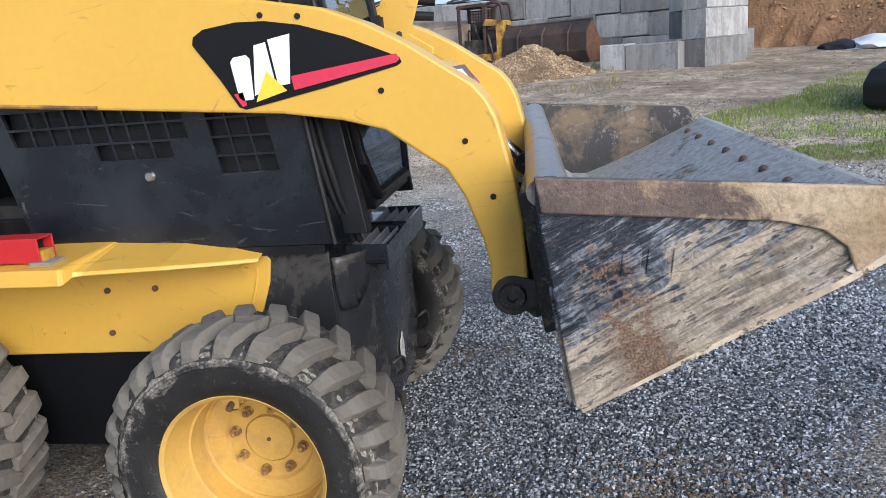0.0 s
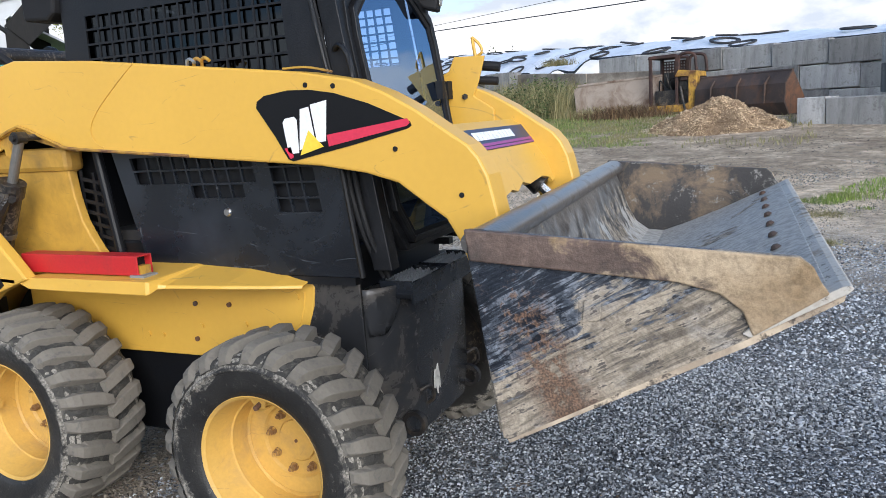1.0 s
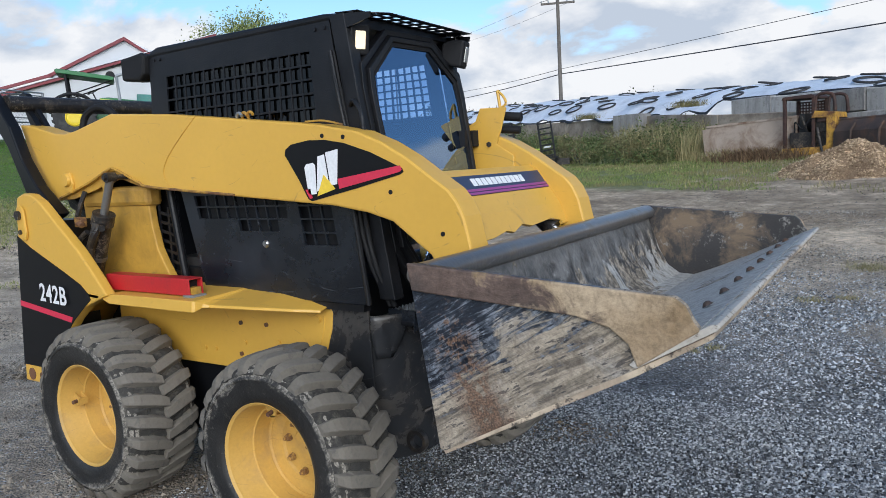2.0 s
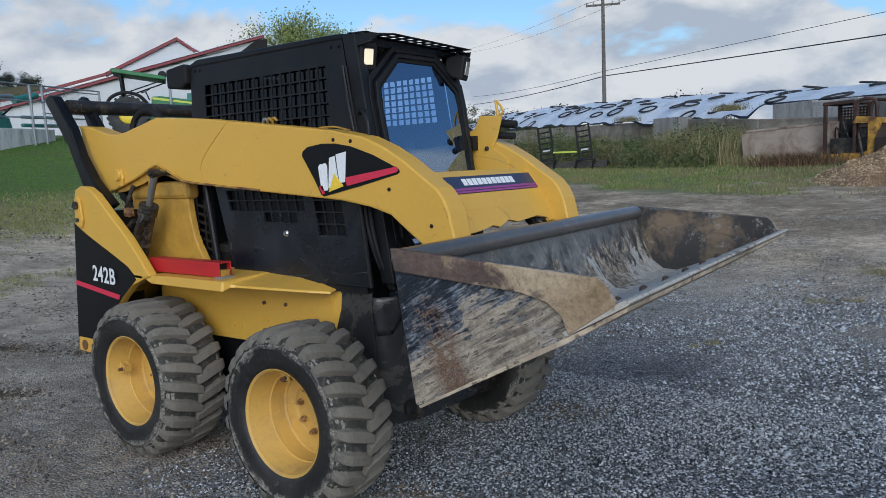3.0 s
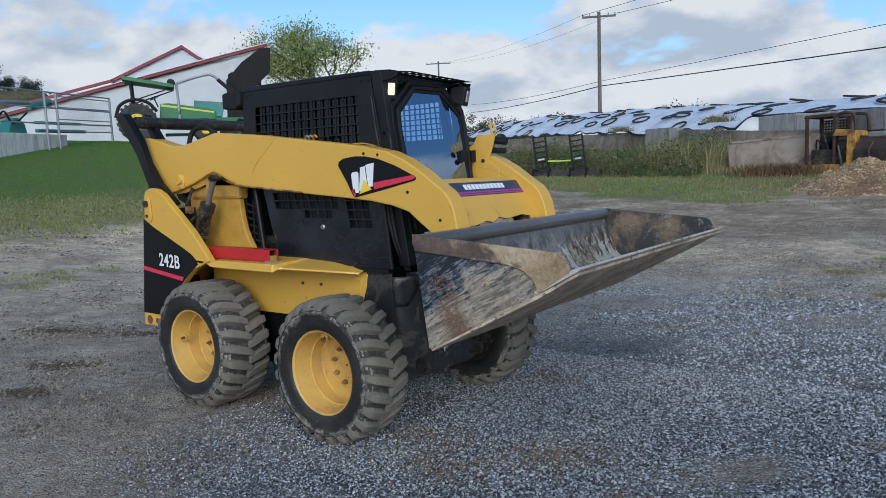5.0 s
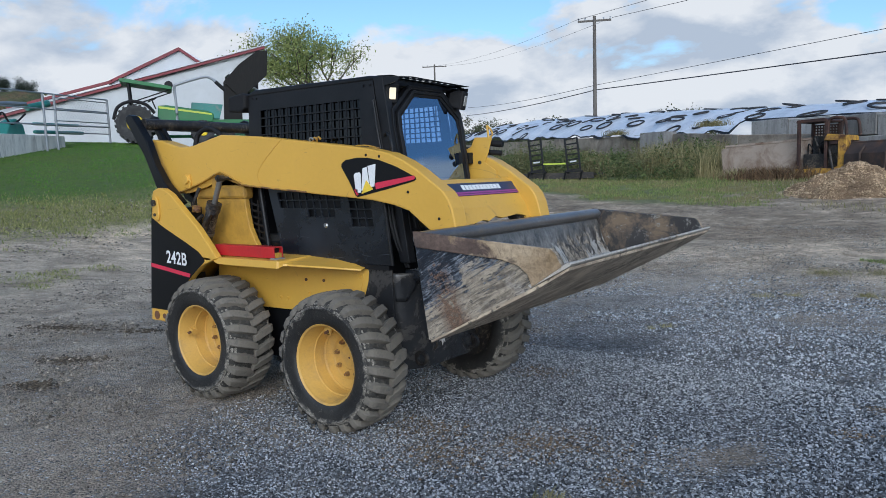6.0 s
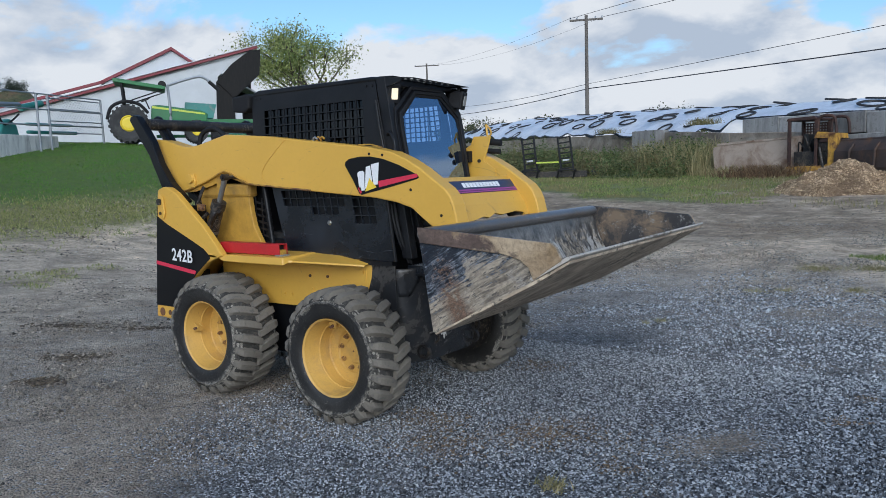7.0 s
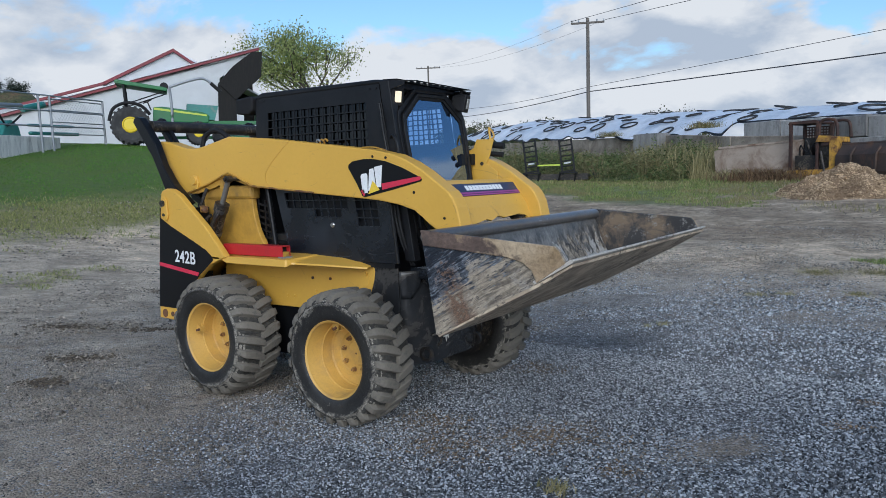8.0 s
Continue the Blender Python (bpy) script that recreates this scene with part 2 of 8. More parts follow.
def bucket_side():
    """Dark paint scraped along the floor's direction, dried mud towards the floor, one rust streak. Uses the bucket's own axes."""
    m, nt, bsdf = nodes_of("worn_bucket_steel")
    tc = nt.nodes.new("ShaderNodeTexCoord")
    pos = tc.outputs["Object"]
    turn = nt.nodes.new("ShaderNodeMapping")
    turn.inputs["Rotation"].default_value = (0, radians(28.0), 0)
    nt.links.new(pos, turn.inputs["Vector"])
    flat = nt.nodes.new("ShaderNodeMapping")
    flat.inputs["Scale"].default_value = (0.8, 1.0, 6.5)
    nt.links.new(turn.outputs[0], flat.inputs["Vector"])
    sp = nt.nodes.new("ShaderNodeSeparateXYZ")
    nt.links.new(turn.outputs[0], sp.inputs[0])
    U, V = sp.outputs["X"], sp.outputs["Z"]
    height = math_of(nt, "ADD", V, 0.478)                       # above the floor line
    streak = noise_of(nt, flat.outputs[0], 7.0, 8, 0.66, 0.8)
    scrape = noise_of(nt, flat.outputs[0], 15.0, 7, 0.66, 0.8)
    lump = noise_of(nt, pos, 6.0, 8, 0.66, 0.6)
    grit = noise_of(nt, pos, 48, 4, 0.65)
    fine = noise_of(nt, pos, 190, 3)
    cover_ = math_of(nt, "ADD", math_of(nt, "MULTIPLY", lump, 0.55), math_of(nt, "SUBTRACT", math_of(nt, "MULTIPLY", streak, 0.45), math_of(nt, "MULTIPLY", height, 1.15)))
    c = mix_of(nt, ramp_of(nt, lump, [(0.35, 0.0), (0.65, 1.0)]), (0.008, 0.011, 0.018), (0.030, 0.038, 0.052))
    band = math_of(nt, "ADD", math_of(nt, "MULTIPLY", scrape, 0.7), math_of(nt, "MULTIPLY", cover_, 0.55))
    c = mix_of(nt, ramp_of(nt, band, [(0.45, 0.0), (0.49, 0.75)]), c, mix_of(nt, ramp_of(nt, grit, [(0.4, 0.0), (0.6, 1.0)]), (0.09, 0.105, 0.13), (0.27, 0.295, 0.33)))
    mudc = mix_of(nt, ramp_of(nt, streak, [(0.42, 0.0), (0.56, 1.0)]), (0.18, 0.148, 0.112), (0.43, 0.36, 0.27))
    mudc = mix_of(nt, ramp_of(nt, lump, [(0.52, 0.0), (0.70, 0.8)]), mudc, (0.46, 0.43, 0.385))
    mudc = mix_of(nt, ramp_of(nt, math_of(nt, "ADD", math_of(nt, "MULTIPLY", scrape, 0.6), math_of(nt, "MULTIPLY", grit, 0.4)), [(0.555, 0.0), (0.575, 0.85)]), mudc, (0.06, 0.052, 0.046))
    c = mix_of(nt, ramp_of(nt, cover_, [(0.27, 0.0), (0.30, 0.95)]), c, mudc)
    r0 = math_of(nt, "ABSOLUTE", math_of(nt, "SUBTRACT", math_of(nt, "ADD", U, math_of(nt, "MULTIPLY", lump, 0.10)), 0.055))
    rust = math_of(nt, "MULTIPLY", ramp_of(nt, r0, [(0.03, 1.0), (0.09, 0.0)]), ramp_of(nt, math_of(nt, "ADD", grit, math_of(nt, "MULTIPLY", height, -0.85)), [(0.28, 0.0), (0.40, 0.9)]))
    c = mix_of(nt, rust, c, mix_of(nt, ramp_of(nt, fine, [(0.4, 0.0), (0.6, 1.0)]), (0.095, 0.055, 0.036), (0.20, 0.115, 0.070)))
    c = mix_of(nt, 0.5, c, ramp_of(nt, fine, [(0.3, 0.45), (0.65, 1.1)]), "MULTIPLY")
    c = mix_of(nt, 0.6, c, ramp_of(nt, grit, [(0.35, 0.5), (0.6, 1.1)]), "MULTIPLY")
    nt.links.new(c, bsdf.inputs["Base Color"])
    nt.links.new(ramp_of(nt, cover_, [(0.2, 0.36), (0.35, 0.9)]), bsdf.inputs["Roughness"])
    bsdf.inputs["Metallic"].default_value = 0.1
    bump_of(nt, bsdf, math_of(nt, "ADD", streak, math_of(nt, "MULTIPLY", grit, 0.6)), 0.6, 0.008)
    return m


def bucket_inside():
    """Dark polished steel with pale bare scrapes, caked mud and thin dark streaks down the curve."""
    m, nt, bsdf = nodes_of("polished_bucket_steel")
    tc = nt.nodes.new("ShaderNodeTexCoord")
    pos = tc.outputs["Object"]
    flat = nt.nodes.new("ShaderNodeMapping")
    flat.inputs["Scale"].default_value = (1.0, 1.5, 1.0)
    flat.inputs["Rotation"].default_value = (0.6, 0.3, 0.25)
    nt.links.new(pos, flat.inputs["Vector"])
    sp = nt.nodes.new("ShaderNodeSeparateXYZ")
    nt.links.new(pos, sp.inputs[0])
    low = math_of(nt, "ADD", math_of(nt, "MULTIPLY", math_of(nt, "ADD", sp.outputs["Z"], 0.16), -0.75), math_of(nt, "MULTIPLY", math_of(nt, "MAXIMUM", math_of(nt, "SUBTRACT", sp.outputs["X"], 0.16), 0.0), 0.34))
    lump = noise_of(nt, pos, 4.2, 8, 0.66, 0.8)
    streak = noise_of(nt, flat.outputs[0], 9, 8, 0.66, 0.6)
    grit = noise_of(nt, pos, 42, 4, 0.65)
    calm = math_of(nt, "MULTIPLY", math_of(nt, "ADD", math_of(nt, "MULTIPLY", sp.outputs["Z"], -1.0), -0.06), 7.0, True)
    mild = math_of(nt, "ADD", math_of(nt, "MULTIPLY", math_of(nt, "SUBTRACT", streak, 0.5), math_of(nt, "ADD", math_of(nt, "MULTIPLY", calm, 0.85), 0.15)), 0.5)
    c = mix_of(nt, ramp_of(nt, mild, [(0.44, 0.0), (0.56, 1.0)]), (0.060, 0.058, 0.056), (0.235, 0.225, 0.210))
    mud = math_of(nt, "ADD", math_of(nt, "ADD", math_of(nt, "MULTIPLY", lump, 0.6), math_of(nt, "MULTIPLY", streak, 0.4)), low)
    c = mix_of(nt, ramp_of(nt, mud, [(0.53, 0.0), (0.57, 0.85)]), c, mix_of(nt, ramp_of(nt, grit, [(0.4, 0.0), (0.62, 1.0)]), (0.15, 0.125, 0.096), (0.42, 0.355, 0.27)))
    bare = math_of(nt, "ADD", math_of(nt, "MULTIPLY", noise_of(nt, pos, 3.1, 8, 0.68, 1.0), 0.75), math_of(nt, "ADD", math_of(nt, "MULTIPLY", streak, 0.25), math_of(nt, "MULTIPLY", low, 0.9)))
    c = mix_of(nt, ramp_of(nt, bare, [(0.555, 0.0), (0.585, 0.9)]), c, (0.46, 0.45, 0.42))
    c = mix_of(nt, 0.6, c, ramp_of(nt, grit, [(0.35, 0.45), (0.6, 1.0)]), "MULTIPLY")
    nt.links.new(c, bsdf.inputs["Base Color"])
    nt.links.new(ramp_of(nt, mud, [(0.42, 0.30), (0.58, 0.85)]), bsdf.inputs["Roughness"])
    bsdf.inputs["Metallic"].default_value = 0.35
    bump_of(nt, bsdf, math_of(nt, "ADD", streak, math_of(nt, "MULTIPLY", grit, 0.5)), 0.5, 0.006)
    return m


BUCKET_OUT = bucket_side()
BUCKET_IN = bucket_inside()
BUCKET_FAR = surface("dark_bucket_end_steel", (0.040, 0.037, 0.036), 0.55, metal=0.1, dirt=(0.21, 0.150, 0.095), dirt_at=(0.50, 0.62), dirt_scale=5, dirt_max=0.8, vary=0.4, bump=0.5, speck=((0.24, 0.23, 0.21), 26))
BUCKET_RIM = surface("dark_rolled_rim_steel", (0.135, 0.130, 0.128), 0.30, metal=0.4, dirt=(0.19, 0.165, 0.135), dirt_at=(0.50, 0.66), dirt_scale=12, dirt_max=0.7, vary=0.3, bump=0.3, scratch=(0.3, 0.3, 0.3))


def wear_plate():
    """Rust-brown steel at the back, caked ever thicker with ochre mud towards the cutting edge."""
    m, nt, bsdf = nodes_of("rusty_wear_plate")
    tc = nt.nodes.new("ShaderNodeTexCoord")
    pos = tc.outputs["Object"]
    sp = nt.nodes.new("ShaderNodeSeparateXYZ")
    nt.links.new(pos, sp.inputs[0])
    lump = noise_of(nt, pos, 7, 8, 0.68, 0.6)
    fine = noise_of(nt, pos, 60, 5, 0.7)
    slow = noise_of(nt, pos, 3.0, 6, 0.6, 0.3)
    c = mix_of(nt, ramp_of(nt, lump, [(0.38, 0.0), (0.62, 1.0)]), (0.070, 0.046, 0.036), (0.155, 0.105, 0.082))
    c = mix_of(nt, ramp_of(nt, slow, [(0.55, 0.0), (0.64, 0.7)]), c, (0.040, 0.034, 0.031))
    mud = math_of(nt, "ADD", math_of(nt, "MULTIPLY", sp.outputs["X"], 0.58), math_of(nt, "MULTIPLY", lump, 0.8))
    tone = mix_of(nt, ramp_of(nt, slow, [(0.40, 0.0), (0.60, 1.0)]), (0.27, 0.185, 0.10), (0.47, 0.36, 0.235))
    c = mix_of(nt, ramp_of(nt, mud, [(0.585, 0.0), (0.665, 0.9)]), c, tone)
    c = mix_of(nt, 0.6, c, ramp_of(nt, fine, [(0.34, 0.45), (0.6, 1.15)]), "MULTIPLY")
    nt.links.new(c, bsdf.inputs["Base Color"])
    nt.links.new(ramp_of(nt, mud, [(0.53, 0.5), (0.66, 0.92)]), bsdf.inputs["Roughness"])
    bump_of(nt, bsdf, math_of(nt, "ADD", lump, math_of(nt, "MULTIPLY", fine, 0.5)), 0.6, 0.008)
    return m


BUCKET_WEAR = wear_plate()
BUCKET_BASE = surface("mud_stained_bucket_floor", (0.37, 0.29, 0.21), 0.8, metal=0.0, dirt=(0.60, 0.49, 0.36), dirt_at=(0.42, 0.58), dirt_scale=5, dirt_max=0.85, vary=0.4, bump=0.6, speck=((0.03, 0.026, 0.024), 30), scratch=(0.28, 0.24, 0.19))
EDGE_STEEL = surface("worn_edge_steel", (0.50, 0.46, 0.40), 0.6, metal=0.1, dirt=(0.26, 0.195, 0.13), dirt_at=(0.52, 0.66), dirt_scale=9, bump=0.4, speck=((0.09, 0.07, 0.05), 50))
RUST = surface("rust", (0.17, 0.075, 0.035), 0.8, dirt=(0.05, 0.04, 0.036), dirt_at=(0.42, 0.68), dirt_scale=3, vary=0.35, bump=0.4)
DARK_RUST = surface("dark_rusted_steel", (0.075, 0.052, 0.042), 0.7, metal=0.2, dirt=(0.19, 0.10, 0.06), dirt_at=(0.5, 0.75), dirt_scale=2.2, vary=0.35, bump=0.35)
JUNK = surface("burnt_rusted_steel", (0.034, 0.016, 0.012), 0.7, dirt=(0.11, 0.050, 0.034), dirt_at=(0.5, 0.72), dirt_scale=5, dirt_max=0.8, vary=0.35, bump=0.4)
GREASE = surface("greasy_black_iron", (0.022, 0.020, 0.019), 0.45, metal=0.2, dirt=(0.11, 0.085, 0.06), dirt_at=(0.52, 0.70), dirt_scale=18, dirt_max=0.85, bump=0.5, speck=((0.16, 0.13, 0.095), 55))
CHROME = surface("chrome_rod", (0.6, 0.6, 0.6), 0.18, metal=1.0, vary=0.05, bump=0.0)
RED = surface("red_paint", (0.50, 0.018, 0.022), 0.42, dirt=(0.22, 0.03, 0.03), dirt_at=(0.5, 0.8), dirt_scale=6, vary=0.1, bump=0.08)
DECAL_BLACK = surface("black_decal", (0.006, 0.006, 0.007), 0.30, vary=0.15, bump=0.02, spec=0.25)
DECAL_WHITE = surface("white_decal", (0.80, 0.80, 0.80), 0.4, vary=0.04, bump=0.02)
DECAL_RED = surface("red_decal", (0.62, 0.03, 0.07), 0.4, vary=0.05, bump=0.02)
DECAL_YELLOW = surface("yellow_decal", (0.85, 0.58, 0.05), 0.4, vary=0.05, bump=0.02)
DECAL_BLUE = surface("faded_blue_decal", (0.035, 0.045, 0.09), 0.3, vary=0.15, bump=0.02)
DECAL_PURPLE = surface("faded_magenta_stripe", (0.30, 0.06, 0.22), 0.35, vary=0.1, bump=0.02)
GUNMETAL = surface("hose_fittings", (0.25, 0.24, 0.22), 0.4, metal=0.8)
WHITE_PATCH = surface("chipped_white_paint", (0.62, 0.60, 0.55), 0.7, dirt=(0.2, 0.19, 0.17), dirt_at=(0.5, 0.7), dirt_scale=25)
CONCRETE = surface("weathered_concrete", (0.50, 0.49, 0.47), 0.9, dirt=(0.10, 0.10, 0.10), dirt_at=(0.46, 0.66), dirt_scale=1.5, dirt_max=0.6, vary=0.2, stretch=(2.6, 2.6, 0.55), grain=30, bump=0.5, bump_d=0.01, per_piece=0.62, speck=((0.30, 0.29, 0.27), 12))
CONCRETE_PALE = surface("pale_rendered_concrete", (0.76, 0.74, 0.69), 0.9, dirt=(0.22, 0.21, 0.19), dirt_at=(0.5, 0.7), dirt_scale=1.6, dirt_max=0.7, vary=0.15, stretch=(2, 2, 0.6), grain=30, bump=0.4)
CONCRETE_OLD = surface("old_tan_concrete", (0.42, 0.355, 0.28), 0.9, dirt=(0.17, 0.135, 0.105), dirt_at=(0.44, 0.66), dirt_scale=1.1, vary=0.2, grain=30, bump=0.4, bump_d=0.01)
PLASTIC = surface("white_silage_sheet", (0.72, 0.75, 0.80), 0.38, dirt=(0.42, 0.45, 0.50), dirt_at=(0.5, 0.75), dirt_scale=0.8, vary=0.08, grain=5, bump=0.6, bump_d=0.05)
PLASTIC_BLACK = surface("black_sheet_edge", (0.015, 0.016, 0.02), 0.4, vary=0.3, grain=8, bump=0.5, bump_d=0.03)
METAL_WHITE = surface("white_sheet_metal", (0.50, 0.515, 0.53), 0.5, dirt=(0.40, 0.405, 0.41), dirt_at=(0.5, 0.8), dirt_scale=0.7, vary=0.05, bump=0.05)
TRIM_RED = surface("dull_red_trim", (0.19, 0.030, 0.038), 0.5, vary=0.15)
ROOF_WHITE = surface("white_roof_metal", (0.62, 0.63, 0.65), 0.45, vary=0.06)
# weathered boards, near black to put the open bay's shade into their colour
WOOD_DARK = surface("shade_dark_weathered_boards", (0.009, 0.008, 0.0075), 0.9, dirt=(0.022, 0.019, 0.016), dirt_scale=4, stretch=(4, 4, 0.5), bump=0.5, bump_d=0.01)
POLE_WOOD = surface("grey_pole_wood", (0.13, 0.115, 0.10), 0.9, vary=0.2, stretch=(5, 5, 0.3), bump=0.4)
WIRE = surface("black_cable", (0.03, 0.03, 0.035), 0.6, vary=0.1, bump=0.0)
GALV = surface("galvanised_pipe", (0.34, 0.36, 0.38), 0.45, metal=0.6, vary=0.12)
GREEN = surface("green_machine_paint", (0.020, 0.145, 0.045), 0.4, vary=0.15, bump=0.05)
TEAL = surface("teal_machine_paint", (0.03, 0.20, 0.17), 0.45, vary=0.2, dirt=(0.2, 0.2, 0.18), dirt_at=(0.55, 0.8))
LIME = surface("lime_stripe", (0.45, 0.55, 0.06), 0.4, vary=0.1)
TRACTOR_YELLOW = surface("tractor_yellow", (0.74, 0.55, 0.03), 0.45, vary=0.08)
TAN_STEEL = surface("faded_tan_steel", (0.37, 0.30, 0.24), 0.75, dirt=(0.14, 0.085, 0.055), dirt_at=(0.44, 0.68), dirt_scale=1.4, vary=0.12, bump=0.3)
OLD_YELLOW = surface("old_yellow_paint", (0.50, 0.275, 0.035), 0.65, dirt=(0.13, 0.062, 0.034), dirt_at=(0.45, 0.62), dirt_scale=4, vary=0.2, bump=0.2)
BARK = surface("bark", (0.09, 0.07, 0.055), 0.95, vary=0.3, stretch=(3, 3, 0.6), grain=20, bump=0.7, bump_d=0.02)
CHIP = surface("wood_chip", (0.28, 0.195, 0.12), 0.95, vary=0.3, dirt=(0.16, 0.10, 0.06), dirt_at=(0.45, 0.7), dirt_scale=2.5, grain=25, bump=0.8, bump_d=0.03)
CHIP_RED = surface("red_brown_mulch", (0.30, 0.165, 0.085), 0.95, vary=0.3, dirt=(0.14, 0.075, 0.04), dirt_at=(0.45, 0.7), dirt_scale=1.5, grain=14, bump=0.9, bump_d=0.05)
TARP = surface("white_tarp", (0.62, 0.66, 0.72), 0.5, vary=0.15, grain=6, bump=0.5, bump_d=0.03)
SEAT = surface("black_vinyl", (0.02, 0.02, 0.02), 0.5, vary=0.2)


def island_mat(name, a, b, rough=0.85, translucent=0.0, middle=0.5, patch=None, patch_scale=0.6):
    """For loose pieces in one mesh: every piece takes its own colour between a and b."""
    m, nt, bsdf = nodes_of(name)
    g = nt.nodes.new("ShaderNodeNewGeometry")
    c = ramp_of(nt, g.outputs["Random Per Island"], [(0.0, a), (0.55, tuple(x * (1 - middle) + y * middle for x, y in zip(a, b))), (1.0, b)])
    if patch:
        tc = nt.nodes.new("ShaderNodeTexCoord")
        c = mix_of(nt, ramp_of(nt, noise_of(nt, tc.outputs["Object"], patch_scale, 8, 0.68, 0.4), [(0.46, 0.0), (0.60, 0.75)]), c, patch)
    nt.links.new(c, bsdf.inputs["Base Color"])
    bsdf.inputs["Roughness"].default_value = rough
    if translucent:
        bsdf.inputs["Subsurface Weight"].default_value = 0.0
        t = nt.nodes.new("ShaderNodeBsdfTranslucent")
        nt.links.new(c, t.inputs["Color"])
        mx = nt.nodes.new("ShaderNodeMixShader")
        mx.inputs[0].default_value = translucent
        nt.links.new(bsdf.outputs[0], mx.inputs[1])
        nt.links.new(t.outputs[0], mx.inputs[2])
        nt.links.new(mx.outputs[0], nt.nodes["Material Output"].inputs[0])
    return m


STONE = island_mat("gravel_stone", (0.008, 0.010, 0.014), (0.46, 0.49, 0.53), 0.85, 0.0, 0.25)
PALE_STONE = island_mat("dusty_gravel_stone", (0.026, 0.030, 0.036), (0.56, 0.580, 0.59), 0.9, 0.0, 0.34)
YARD_STONE = island_mat("yard_stone", (0.050, 0.045, 0.038), (0.46, 0.43, 0.38), 0.9, 0.0, 0.36, (0.20, 0.14, 0.085), 0.7)
CRUMB = island_mat("earth_crumb", (0.05, 0.042, 0.033), (0.31, 0.265, 0.21), 0.95)
BROWN_WEED = island_mat("brown_weed_stalk", (0.07, 0.042, 0.022), (0.27, 0.17, 0.09), 0.9, 0.15)
DEBRIS = island_mat("earth_debris", (0.035, 0.029, 0.022), (0.60, 0.52, 0.42), 0.95, 0.0, 0.34)
LITTER = island_mat("brown_litter", (0.035, 0.026, 0.018), (0.13, 0.098, 0.062), 0.95)
RUSTY_LITTER = island_mat("rusty_litter", (0.055, 0.040, 0.027), (0.25, 0.175, 0.105), 0.95)
WEED_LEAF = island_mat("weed_leaf", (0.030, 0.060, 0.016), (0.17, 0.21, 0.07), 0.8, 0.2, 0.45, (0.22, 0.17, 0.085), 0.45)
GRASS = island_mat("grass_blade", (0.050, 0.150, 0.015), (0.17, 0.34, 0.040), 0.7, 0.25, 0.5, (0.15, 0.20, 0.045), 0.45)
PATCH_GRASS = island_mat("sunny_grass_blade", (0.10, 0.18, 0.025), (0.34, 0.43, 0.09), 0.7, 0.25, 0.5, (0.24, 0.26, 0.08))
VERGE_DRY = island_mat("drying_verge_blade", (0.13, 0.165, 0.036), (0.44, 0.42, 0.17), 0.8, 0.25)
VERGE = island_mat("verge_blade", (0.075, 0.12, 0.026), (0.32, 0.38, 0.11), 0.75, 0.25, 0.5, (0.26, 0.20, 0.10), 0.9)
DRY_GRASS = island_mat("dry_grass_blade", (0.16, 0.155, 0.06), (0.42, 0.35, 0.18), 0.8, 0.25)
WEED = island_mat("weed_blade", (0.035, 0.07, 0.018), (0.30, 0.30, 0.125), 0.75, 0.25, 0.5, (0.33, 0.26, 0.14), 0.45)
LEAF = island_mat("autumn_green_leaf", (0.10, 0.155, 0.038), (0.42, 0.44, 0.14), 0.6, 0.35)
EVERGREEN = island_mat("evergreen_needles", (0.008, 0.014, 0.011), (0.035, 0.052, 0.030), 0.8, 0.1)
HILL = surface("autumn_hillside", (0.075, 0.085, 0.030), 0.95, dirt=(0.155, 0.095, 0.050), dirt_at=(0.44, 0.58), dirt_scale=0.12, vary=0.4, grain=0.8, mottle=0.5, bump=1.0, bump_d=0.4)
FAR_LEAF = island_mat("far_tree_leaf", (0.03, 0.05, 0.022), (0.12, 0.115, 0.055), 0.8, 0.2)
CHIPS = island_mat("loose_chip", (0.13, 0.080, 0.040), (0.74, 0.55, 0.35), 0.9, 0.0, 0.48, (0.17, 0.11, 0.065), 2.2)
CHIPS_RED = island_mat("loose_mulch", (0.16, 0.08, 0.04), (0.42, 0.25, 0.13), 0.9)


def glass(name, tint, rough=0.02, gloss=0.2, sheen=(0.75, 0.88, 1.0)):
    m, nt, bsdf = nodes_of(name)
    tr = nt.nodes.new("ShaderNodeBsdfTransparent")
    tr.inputs[0].default_value = (*tint, 1)
    gl = nt.nodes.new("ShaderNodeBsdfGlossy")
    gl.inputs["Color"].default_value = (*sheen, 1)
    gl.inputs["Roughness"].default_value = rough
    mx = nt.nodes.new("ShaderNodeMixShader")
    mx.inputs[0].default_value = gloss
    nt.links.new(tr.outputs[0], mx.inputs[1])
    nt.links.new(gl.outputs[0], mx.inputs[2])
    nt.links.new(mx.outputs[0], nt.nodes["Material Output"].inputs[0])
    return m


# the blue of the reflected sky is put into the tint and gloss colour
DOOR_GLASS = glass("sky_tinted_door_glass", (0.30, 0.50, 0.86), 0.015, 0.36, (0.54, 0.72, 1.0))
SMOKE_GLASS = glass("smoked_side_glass", (0.018, 0.022, 0.028), 0.05, 0.04)
LAMP_GLASS, lnt, lbsdf = nodes_of("lit_lamp_lens")
lbsdf.inputs["Base Color"].default_value = (0.75, 0.66, 0.5, 1)
lbsdf.inputs["Roughness"].default_value = 0.2
lbsdf.inputs["Emission Color"].default_value = (1.0, 0.82, 0.52, 1)
lbsdf.inputs["Emission Strength"].default_value = 0.55
LENS_OFF = surface("clear_lamp_lens", (0.42, 0.42, 0.40), 0.12, metal=0.4, vary=0.1)


